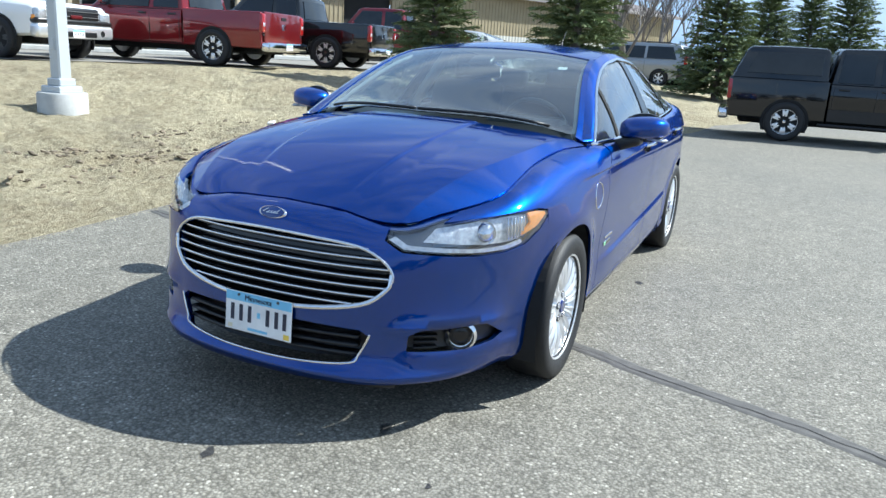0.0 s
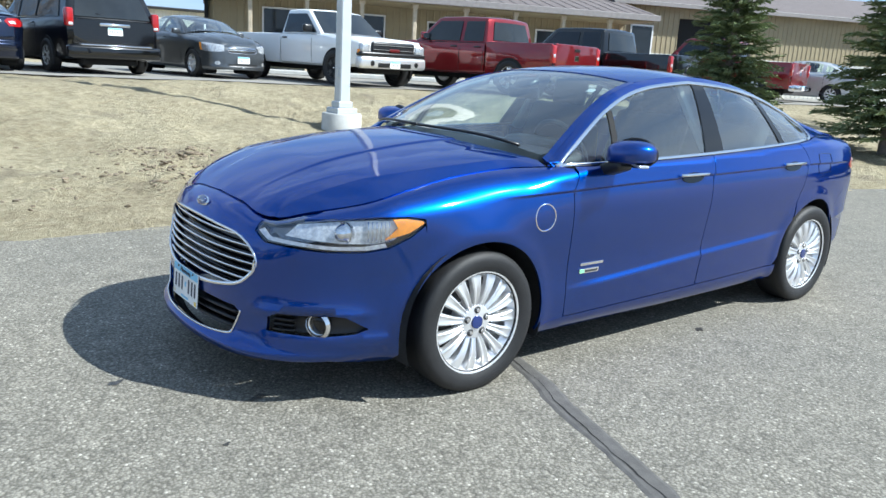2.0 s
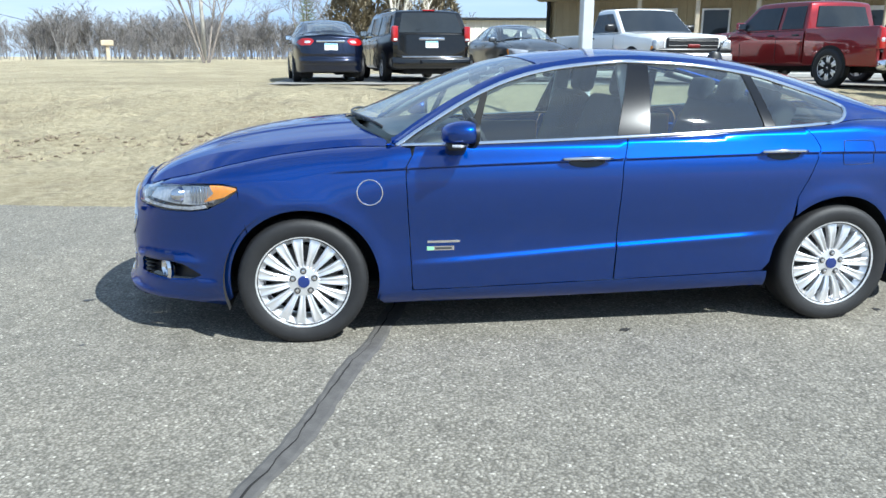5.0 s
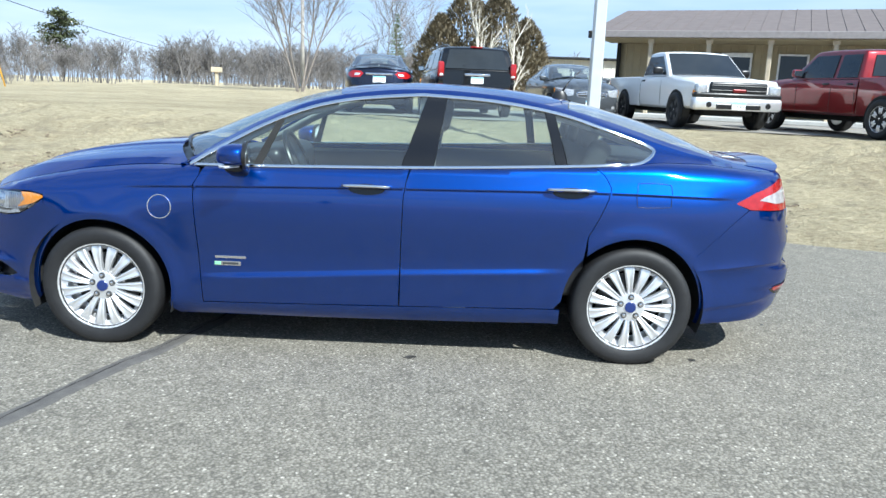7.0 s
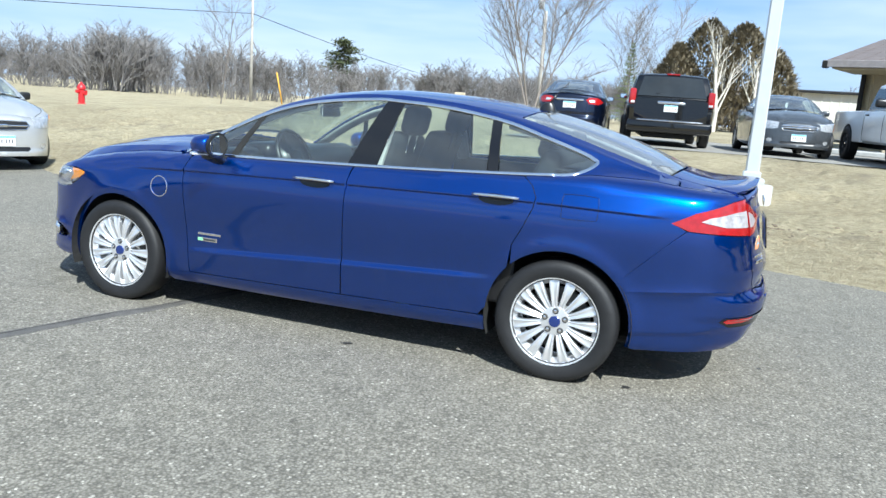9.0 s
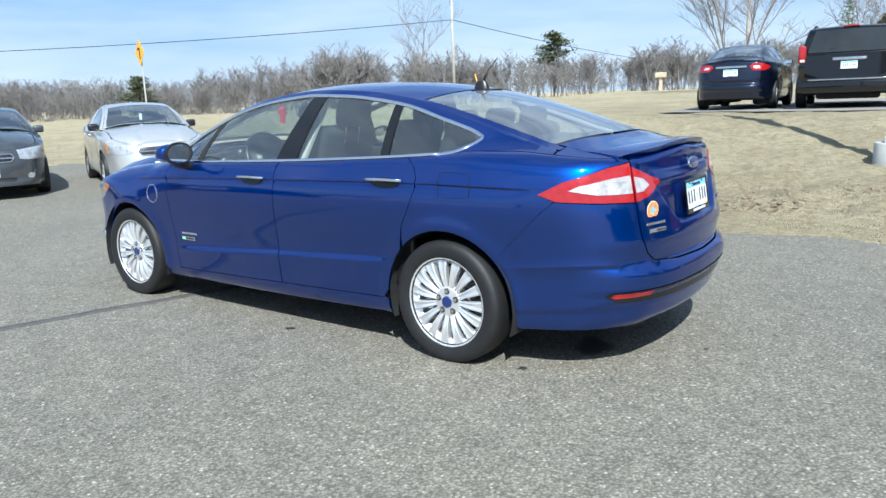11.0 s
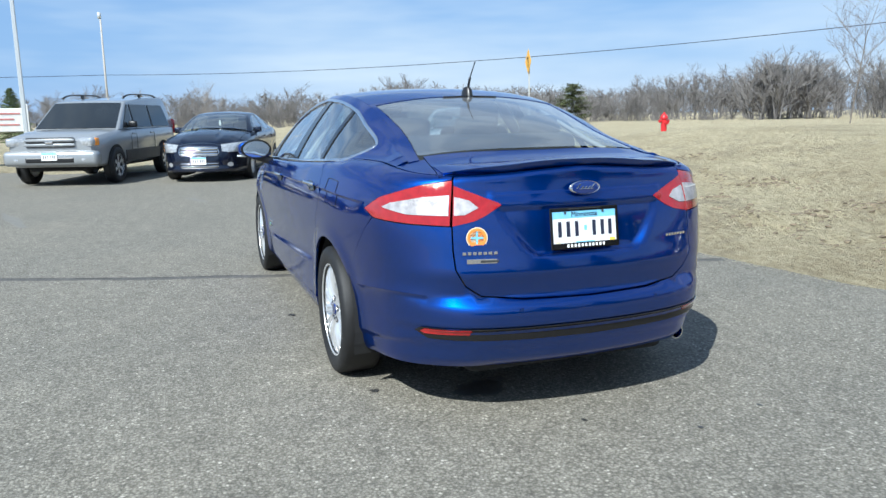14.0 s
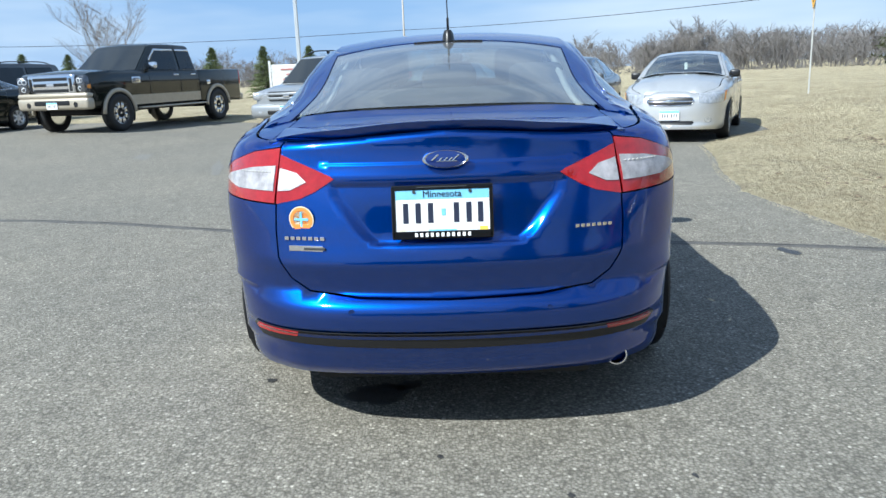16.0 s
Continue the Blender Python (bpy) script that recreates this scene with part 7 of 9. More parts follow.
def spruce_mesh(seed, h, r, whorls, per, tufts, gap=0.0, low=0.06, taper=0.82, fat=1.0):
    g = random.Random(seed)
    tv, tf, cv_, cf_ = [], [], [], []
    for i in range(8):
        tube(tv, tf, Vector((0, 0, -0.1 + h * i / 8)), Vector((0, 0, -0.1 + h * (i + 1) / 8)), 0.026 * h * (1 - i / 8.3), 0.026 * h * (1 - (i + 1) / 8.3), 7)
    for i in range(whorls):
        t = low + (0.985 - low) * i / (whorls - 1)
        if g.random() < gap:
            continue
        z = h * t
        R = r * (1 - t) ** taper * g.uniform(0.82, 1.10) + 0.05
        for j in range(per):
            a = 2 * math.pi * (j + g.random() * 0.8) / per
            L = R * g.uniform(0.72, 1.12)
            d = Vector((math.cos(a), math.sin(a), g.uniform(-0.18, 0.26) + 0.55 * t ** 2)).normalized()
            a0 = Vector((0, 0, z + g.uniform(-0.04, 0.04) * h * 0.3))
            b0 = a0 + d * L
            tube(cv_, cf_, a0, b0, 0.012, 0.004, 3)
            for k in range(tufts):
                u = (k + 0.6) / tufts
                q = a0.lerp(b0, 0.18 + 0.82 * u) + Vector((0, 0, -0.05 * L * u * u))
                for s in (-1, 1):
                    e = (d * g.uniform(0.5, 1.0) + d.cross(Vector((0, 0, 1))) * (s * g.uniform(0.3, 1.0)) + Vector((0, 0, g.uniform(-0.25, 0.5)))).normalized()
                    spray(cv_, cf_, q, e, g.uniform(0.09, 0.17) * (0.55 + 0.4 * R), g.uniform(0.009, 0.017) * (0.7 + 0.4 * R) * fat, g)
    return tv, tf, cv_, cf_


def spruce(name, label, x, y, z, h, r, seed, whorls=30, per=11, tufts=9, mat=None, group="", **kw):
    tv, tf, cv_, cf_ = spruce_mesh(seed, h, r, whorls, per, tufts, **kw)
    t = new(name)
    t.matrix_world = pose(x, y, z, 0, 0, seed * 50)
    tagged(t, label, "tree", group)
    mesh_of("trunk", tv, tf, BARK, t, True)
    mesh_of("crown", cv_, cf_, mat or NEEDLE, t)
    return t


near1 = spruce("spruce_tree", "young dark green spruce on the grass bank", -10.84, -5.83, ground_z(-10.84, -5.83), 4.6, 1.15, 1, 44, 16, 18, fat=1.5)
near2 = spruce("spruce_tree", "broad dark green spruce on the grass bank", -11.9, -2.95, ground_z(-11.9, -2.95), 5.8, 1.38, 2, 48, 17, 20, fat=1.5)
s3 = spruce("spruce_tree", "dark green spruce beyond the black pickup", -25.0, -1.3, 0.15, 5.4, 2.0, 3, 44, 15, 16, fat=3.0)
copy_thing(s3, pose(-31.5, -0.2, 0.2, 0, 0, 70))
s5 = spruce("spruce_tree", "dark spruce beyond the black topper pickup", -33.0, 3.0, 0.2, 5.4, 2.3, 5, 42, 14, 16, fat=3.0)
copy_thing(s5, pose(-36.0, 1.4, 0.2, 0, 0, 130))
copy_thing(s5, pose(-38.0, 6.0, 0.2, 0, 0, 20))
far_s = spruce("spruce_tree", "small dark spruce beyond the lot", 38.9, 11.2, 0.0, 3.0, 1.15, 7, 28, 13, 11, fat=2.0)
for x, y, k in ((38.2, 13.9, 20), (40.5, 8.9, 200), (40.0, 23.0, 80), (37.0, 24.0, 300), (9.0, 49.0, 10)):
    copy_thing(far_s, pose(x, y, 0.0 if x > 20 else -0.5, 0, 0, k))

# bare trees that stand by themselves
bare("bare_tree", "spreading leafless tree at the edge of the field", 8.6, -39.3, 1.0, 11.5, 21, stems=4, levels=5, kids=4, spread=0.60, trunk=0.10, r0=0.13)
bare("bare_tree", "slender leafless tree beside the utility pole", 26.3, -33.8, 0.6, 7.4, 22, stems=1, levels=4, kids=4, spread=0.42)
bare("bare_tree", "leafless tree beyond the lifted pickup", 50.0, 25.3, 0.0, 8.0, 23, stems=3, levels=5, kids=4, spread=0.58, trunk=0.25)
bare("bare_tree", "round-headed leafless tree across the road", 77.0, -2.5, -1.0, 6.0, 24, stems=2, levels=5, kids=4, spread=0.60, trunk=0.28)
bare("bare_tree", "leafless tree beside the spruces on the bank", -16.6, -2.75, 0.35, 6.0, 25, levels=4, kids=5, spread=0.5)
bare("bare_tree", "leafless tree behind the parked minivan", 3.5, -46.0, 1.0, 8.5, 27, stems=3, levels=5, kids=4, spread=0.6, trunk=0.2)
for i, (x, y) in enumerate([(-34, -5), (-36, -8), (-38, -4.5), (-40, -7)]):
    bare("bare_tree", "grey leafless tree behind the parked cars", x, y, 0.3, 7.0, 30 + i, levels=4, kids=5, spread=0.45)
# pale birch before brown cedars
bare("birch_tree", "pale-barked leafless birch before brown cedars", -1.6, -36.5, 0.95, 6.6, 41, PALE_BARK, PALE_BARK, levels=3, kids=4, spread=0.6, trunk=0.15, r0=0.13)
bare("birch_tree", "pale-barked leafless birch before brown cedars", -3.4, -37.0, 0.95, 5.4, 42, PALE_BARK, PALE_BARK, levels=3, kids=4, spread=0.6, trunk=0.15, r0=0.11)
def cedar(x, y, z, h, r, seed):
    """A dense rounded evergreen: upright sprays over a lumpy dome, with the stems inside."""
    g = random.Random(seed)
    tv, tf, cv_, cf_ = [], [], [], []
    tube(tv, tf, Vector((0, 0, -0.2)), Vector((0.05, 0, h * 0.9)), 0.14, 0.02, 6)
    for i in range(5200):
        t = g.random() ** 0.8
        a = g.uniform(0, 6.283)
        lump = 1 + 0.42 * noise.noise(Vector((math.cos(a) * 1.8 + seed, math.sin(a) * 1.8, t * 4.0))) + 0.2 * noise.noise(Vector((math.cos(a) * 5, math.sin(a) * 5 + seed, t * 11.0)))
        R = r * (1 - t ** 2.2) ** 0.7 * lump * g.uniform(0.72, 1.0)
        p = Vector((math.cos(a) * R, math.sin(a) * R, h * t * (1 + 0.05 * lump)))
        d = Vector((math.cos(a) * 0.6 + g.gauss(0, 0.4), math.sin(a) * 0.6 + g.gauss(0, 0.4), g.uniform(0.3, 1.3))).normalized()
        spray(cv_, cf_, p, d, g.uniform(0.16, 0.40), g.uniform(0.03, 0.07), g, 0.0)
    t_ = new("cedar_tree")
    t_.matrix_world = pose(x, y, z)
    tagged(t_, "rounded brown-green winter cedar", "tree", "cedars behind the cars")
    mesh_of("trunk", tv, tf, BARK, t_, True)
    mesh_of("crown", cv_, cf_, CEDAR, t_)


for i, (x, y, h, r) in enumerate([(0.6, -38.6, 4.2, 1.5), (-0.9, -39.5, 5.5, 2.1), (-2.6, -39.2, 5.3, 2.1), (-4.2, -39.0, 4.1, 1.5)]):
    cedar(x, y, 0.95, h, r, 50 + i)
spruce("spruce_tree", "narrow dark spruce beside the cedars", 3.0, -38.0, 0.95, 4.4, 1.0, 60, 24, 9, 7)


def pine(x, y, z, h, seed, label):
    """A tall pine: a clear trunk and layered clumps of needles."""
    g = random.Random(seed)
    tv, tf, cv_, cf_ = [], [], [], []
    for i in range(6):
        tube(tv, tf, Vector((0, 0, h * i / 6 - 0.1)), Vector((0.02 * h * math.sin(i), 0, h * (i + 1) / 6 - 0.1)), 0.022 * h * (1 - i / 7), 0.022 * h * (1 - (i + 1) / 7), 6)
    for i in range(40):
        t = 0.20 + 0.80 * i / 39
        R = h * (0.42 * (1 - (t - 0.3) ** 2 * 1.2)) * g.uniform(0.4, 1.1) * (1.1 - 0.75 * max(0, t - 0.75) * 4 * 0.6)
        a = g.uniform(0, 6.283)
        c0 = Vector((0, 0, h * t))
        c = c0 + Vector((math.cos(a) * R, math.sin(a) * R, 0.04 * h))
        tube(tv, tf, c0, c, 0.006 * h, 0.003 * h, 3)
        for k in range(110):
            q = c.lerp(c0, g.random() * 0.75) + Vector((g.gauss(0, 0.070 * h), g.gauss(0, 0.070 * h), g.gauss(0, 0.014 * h)))
            e = Vector((g.gauss(0, 1), g.gauss(0, 1), g.gauss(0.25, 0.5))).normalized()
            spray(cv_, cf_, q, e, 0.055 * h, 0.014 * h, g, 0.0)
    t_ = new("pine_tree")
    t_.matrix_world = pose(x, y, z)
    tagged(t_, label, "tree")
    mesh_of("trunk", tv, tf, BARK, t_, True)
    mesh_of("crown", cv_, cf_, PINE, t_)


pine(80.0, -151.0, 1.0, 12.5, 71, "lone layered pine at the field's edge")
pine(68.0, -40.5, -0.6, 4.7, 72, "dark pine among the leafless woods")

# the woods across the road: many leafless trees and brush, one mass
def far_tree(seed, stems):
    """A leafless tree of height 1: thin stems, boughs and single-faced twigs."""
    g = random.Random(seed)
    vs, fs = [], []

    def limb(a, d, l, r, lev):
        b = a + d * l
        if lev < 2:
            tube(vs, fs, a, b, r, r * 0.5, 3)
        else:
            s = d.cross(Vector((g.gauss(0, 1), g.gauss(0, 1), g.gauss(0, 1)))).normalized()
            k = len(vs)
            vs.extend([a - s * r, a + s * r, b + s * r * 0.5, b - s * r * 0.5])
            fs.append((k, k + 1, k + 2, k + 3))
        if lev == 3:
            return
        for i in range((7, 6, 6)[lev]):
            t = 0.22 + 0.78 * (i + g.random()) / 7
            e = (d * 0.75 + Vector((g.gauss(0, 0.5), g.gauss(0, 0.5), g.uniform(0.0, 0.35)))).normalized()
            limb(a.lerp(b, min(1, t)), e, l * g.uniform(0.38, 0.6), (0.0042, 0.0027, 0.0023)[lev], lev + 1)

    for i in range(stems):
        limb(Vector((g.gauss(0, 0.05) * (stems - 1), g.gauss(0, 0.04) * (stems - 1), -0.03)), Vector((g.gauss(0, 0.12), g.gauss(0, 0.12), 1)).normalized(), 0.60, 0.011, 0)
    return np.array([tuple(p) for p in vs]), np.array(fs)


kinds = [far_tree(100 + i, 1 + i % 3) for i in range(8)]
WV, WF = [], []
count = 0
gw = random.Random(5)


def plant(x, y, z, h, wide=1.0, brush=False):
    global count
    v, f = kinds[3 * gw.randrange(3) if brush else gw.randrange(8)]
    a = gw.uniform(0, 6.283)
    c, s = math.cos(a), math.sin(a)
    m = np.array([[c * wide, -s * wide, 0], [s * wide, c * wide, 0], [0, 0, 1]]) * h
    WV.append(v @ m.T + np.array([x, y, z]))
    WF.append(f + count)
    count += len(v)


WOODS = [(-96, 4.6, 100), (-84, 5.2, 104), (-74, 5.0, 104), (-64, 4.8, 102), (-56, 5.4, 95), (-46, 6.8, 92), (-38, 5.6, 92), (-30, 5.2, 92), (-24, 5.6, 90), (-18, 6.6, 90), (-13, 4.6, 95), (-4, 4.4, 100), (8, 4.2, 105), (22, 4.4, 105), (36, 4.4, 105), (50, 4.4, 105)]
for i in range(860):
    az = gw.uniform(-97, 50)
    hgt = lerp_table([(a, b) for a, b, c in WOODS], az) * gw.uniform(0.7, 1.12)
    if -67 < az < -57 and gw.random() < 0.7:
        continue
    dist = lerp_table([(a, c) for a, b, c in WOODS], az) * gw.uniform(0.96, 1.25)
    plant(-3 + dist * math.cos(radians(az)), 3 + dist * math.sin(radians(az)), (1.0 if az < -58 else 0.2 if az < -48 else -0.6), hgt * (1.32 if az < -36 else 1.12 if az < -8 else 1.0), gw.uniform(0.85, 1.25))
for i in range(820):
    az = gw.uniform(-97, 50)
    dist = lerp_table([(a, c) for a, b, c in WOODS], az) * gw.uniform(0.92, 1.1)
    plant(-3 + dist * math.cos(radians(az)), 3 + dist * math.sin(radians(az)), (0.9 if az < -58 else 0.2 if az < -48 else -0.8), gw.uniform(1.4, 2.8) * (1.0 if az < -36 else 0.85), gw.uniform(1.1, 1.8), True)
for i in range(330):
    az = gw.uniform(-100, 20)
    dist = gw.uniform(135, 185)
    plant(-3 + dist * math.cos(radians(az)), 3 + dist * math.sin(radians(az)), (0.4 if az < -58 else -1.0), gw.uniform(6.0, 9.5), gw.uniform(1.0, 1.4))
woods_v, woods_f = np.concatenate(WV), np.concatenate(WF)
me = bpy.data.meshes.new("woods")
me.vertices.add(len(woods_v))
me.vertices.foreach_set("co", woods_v.astype(np.float32).ravel())
me.loops.add(woods_f.size)
me.loops.foreach_set("vertex_index", woods_f.astype(np.int32).ravel())
me.polygons.add(len(woods_f))
me.polygons.foreach_set("loop_start", np.arange(0, woods_f.size, 4, dtype=np.int32))
me.update(calc_edges=True)
me.materials.append(FAR_TWIG)
woods = new("woods", me)
tagged(woods, "grey-brown leafless woods and brush across the field", "woods", kind="stuff")

# utility poles and wires
def utility_pole(x, y, z, h):
    p = new("utility_pole")
    p.matrix_world = pose(x, y, z)
    tagged(p, "weathered grey wooden utility pole with a transformer", "utility pole")
    part("shaft", lathe([(0.001, -0.3), (0.14, -0.3), (0.10, h), (0.001, h)], 12, "z"), POLE_WOOD, p, smooth=True)
    part("transformer", lathe([(0.001, h - 0.1), (0.2, h - 0.1), (0.2, h + 0.6), (0.001, h + 0.65)], 14, "z"), POLE_PAINT, p, smooth=True, at=pose(0.32, 0.1, 0.2))
    part("insulator", lathe([(0.03, h - 1.2), (0.03, h - 0.3)], 8, "z"), STEEL_DARK, p, at=pose(0.15, 0, 0))
    return p


utility_pole(37.7, -53.6, 0.7, 9.7)
utility_pole(95.0, 7.3, -1.0, 14.0)
gp = strip("guy_marker", [(30.4, -47.2, 0.4), (30.8, -46.9, 2.9)], 0.075, 0.075, YELLOW_SIGN, None, False, (1, 0, 0))
tagged(gp, "yellow guy-wire marker beside the utility pole", "marker")
vp = utility_pole(9.8, -46.0, 0.9, 7.0)
for a, b, sag in (((37.7, -53.6, 8.0), (95, 7.3, 6.6), 1.1), ((95, 7.3, 6.6), (75, 80, 6.9), 1.0), ((37.7, -53.6, 8.0), (50, -205, 7.0), 2.2)):
    a, b = Vector(a), Vector(b)
    wire = strip("overhead_wire", [tuple(a.lerp(b, i / 24) - Vector((0, 0, sag * 4 * (i / 24) * (1 - i / 24)))) for i in range(25)], 0.05, 0.05, SHADE, None, False, (0, 0, 1))
    tagged(wire, "dark overhead power wire between utility poles", "wire")

# road sign, hydrant, box on a post, board sign
sg_ = new("road_sign")
sg_.matrix_world = pose(20.1, -11.1, ground_z(20.1, -11.1), 0, 0, 167.5)
tagged(sg_, "yellow diamond turn-warning sign on a grey post", "road sign")
part("post", rounded_box(0.06, 0.04, 3.1, 0.008, 1, pose(0, 0, 1.5)), CONCRETE, sg_)
part("panel", rounded_box(0.62, 0.012, 0.62, 0.004, 1, pose(0, -0.04, 3.05, 0, 45, 0)), YELLOW_SIGN, sg_)
part("arrow", rounded_box(0.07, 0.006, 0.34, 0.002, 1, pose(0.03, -0.05, 3.0)), SHADE, sg_)
part("arrow", rounded_box(0.20, 0.006, 0.07, 0.002, 1, pose(-0.05, -0.05, 3.17)), SHADE, sg_)
hy = new("fire_hydrant")
hy.matrix_world = pose(19.5, -16.6, ground_z(19.5, -16.6))
tagged(hy, "red fire hydrant on the dry grass bank", "hydrant")
part("barrel", sharp(lathe([(0.001, -0.1), (0.15, -0.1), (0.15, 0.05), (0.11, 0.08), (0.11, 0.55), (0.15, 0.57), (0.15, 0.62), (0.10, 0.72), (0.04, 0.76), (0.03, 0.82), (0.001, 0.82)], 20, "z"), 40), HYDRANT_RED, hy, smooth=True)
part("nozzle", lathe([(0.06, -0.22), (0.06, 0.22)], 12), HYDRANT_RED, hy, at=pose(0, 0, 0.48))
part("nozzle", lathe([(0.075, 0.0), (0.075, 0.2)], 12, "x"), HYDRANT_RED, hy, at=pose(-0.2, 0, 0.42))
mb = new("post_box")
mb.matrix_world = pose(16.6, -49.5, ground_z(16.6, -49.5), 0, 0, 10)
tagged(mb, "weathered tan wooden box on a post in the field", "mailbox")
part("post", rounded_box(0.22, 0.22, 1.0, 0.02, 1, pose(0, 0, 0.45)), POST_WOOD, mb)
part("box", rounded_box(0.75, 0.5, 0.36, 0.05, 2, pose(0, 0, 1.08)), POST_WOOD, mb)
FADED_RED = plain("faded_red", (0.55, 0.22, 0.2), 0.6)
bs = new("board_sign")
bs.matrix_world = pose(26.6, 7.0, 0.0, 0, 0, -80)
tagged(bs, "white board sign with red lettering bars on posts", "sign")
part("board", rounded_box(1.45, 0.08, 0.85, 0.02, 1, pose(0, 0, 1.35)), WHITE_PAINT, bs)
for x in (-0.78, 0.78):
    part("post", rounded_box(0.09, 0.09, 1.95, 0.01, 1, pose(x, 0, 0.95)), WHITE_PAINT, bs)
for z, w in ((1.58, 0.9), (1.38, 0.5), (1.18, 0.8)):
    part("text_bar", rounded_box(w, 0.02, 0.06, 0.004, 1, pose(0.1, -0.045, z)), FADED_RED, bs)


# ---- the other parked vehicles ----
LAMP_CLEAR = plain("lamp_clear", (0.55, 0.56, 0.57), 0.14, 0.55, 0.35, 22, 0.003, 1.0)


def pane(name, pts, mat, parent, t=0.006, label="", towards=None):
    """A thin slab with a bevelled rim on a flat outline of 3D points; it stands proud of its support by t."""
    ps = [Vector(p) for p in pts]
    c = sum(ps, Vector()) / len(ps)
    n = Vector()
    for a, b in zip(ps, ps[1:] + ps[:1]):
        n += (a - c).cross(b - c)
    n.normalize()
    out = Vector(towards) if towards else c - Vector((c.x * 0.5, 0, 0.6))
    if n.dot(out) < 0:
        ps.reverse()
        n = -n
    bm = bmesh.new()
    low = [bm.verts.new(p - n * 0.02) for p in ps]
    mid = [bm.verts.new(p + n * t * 0.5) for p in ps]
    top = [bm.verts.new(p + n * t + (c - p) * min(0.2, 0.004 / max(1e-4, (c - p).length))) for p in ps]
    k = len(ps)
    for a, b in ((low, mid), (mid, top)):
        for i in range(k):
            bm.faces.new((a[i], a[(i + 1) % k], b[(i + 1) % k], b[i]))
    bm.faces.new(top)
    return part(name, bm, mat, parent, label)


def loft(name, stations, mat, parent, label="", angle=32):
    """A hull through half sections [(y, z), ...], from below its middle to above it, mirrored in y."""
    bm = bmesh.new()
    rings = []
    for x, half in stations:
        right = [(-y, z) for y, z in reversed(half[1:-1])]
        rings.append([bm.verts.new((x, y, z)) for y, z in half + right])
    k = len(rings[0])
    for a, b in zip(rings, rings[1:]):
        for j in range(k):
            bm.faces.new((a[j], a[(j + 1) % k], b[(j + 1) % k], b[j]))
    bm.faces.new(rings[0])
    bm.faces.new(list(reversed(rings[-1])))
    bmesh.ops.recalc_face_normals(bm, faces=bm.faces)
    return part(name, sharp(bm, angle), mat, parent, label, True)


def half_section(w, z0, zb, zt, crease=0.62):
    """Sill, flank, shoulder and top of a lower body."""
    m = z0 + (zb - z0) * crease
    return [(0, z0), (w - 0.10, z0), (w - 0.03, z0 + 0.05), (w - 0.005, z0 + 0.16), (w - 0.012, m - 0.06), (w, m), (w - 0.012, zb - 0.06), (w - 0.035, zb - 0.015), (w - 0.08, zb + (zt - zb) * 0.6), (w * 0.6, zt), (0, zt + 0.01)]


def well_shades(parent, wheels, w, R):
    # arches are uncut: flat dark discs on the flanks paint their shaded hollows
    for x, z in wheels:
        for s in (1, -1):
            ring = [(x + dx, s * (w - 0.004), zz) for dx, zz in arc(0, z, R * 1.16, -25, 205, 18)]
            pane("arch_shade", ring, UNDER, parent, 0.005, towards=(0, s, 0))


def number_plate(parent, at):
    ob = part("licence_plate", rounded_box(0.305, 0.152, 0.006, 0.002, 1), WHITE_PAINT, parent, at=at)
    bar("blue_band", 0.30, 0.034, PLATE_BLUE, ob, pose(0, 0.056, 0.003), 0.002)
    for x in (-0.105, -0.065, -0.025, 0.035, 0.075, 0.112):
        bar("character_bar", 0.015, 0.058, INK, ob, pose(x, -0.006, 0.004), 0.002)
    return ob


FRONT = pose(0, 0, 0, 0, 90, 0) @ pose(0, 0, 0, 0, 0, 90)
BACK = pose(0, 0, 0, 0, -90, 0) @ pose(0, 0, 0, 0, 0, -90)


def mirrors(parent, x, y, z, mat, big=1.0):
    for s in (1, -1):
        m = part("side_mirror", rounded_box(0.09 * big, 0.19 * big, 0.14 * big, 0.04 * big, 3), mat, parent, smooth=True, at=pose(x, s * (y + 0.10 * big), z))
        part("mirror_glass", rounded_box(0.004, 0.15 * big, 0.10 * big, 0.001, 1), MIRROR_GLASS, m, at=pose(-0.046 * big, 0, 0))
        part("mirror_arm", rounded_box(0.04, 0.12, 0.04, 0.012, 2), BLACK_TRIM, m, at=pose(0.01, -s * 0.10 * big, -0.045 * big))


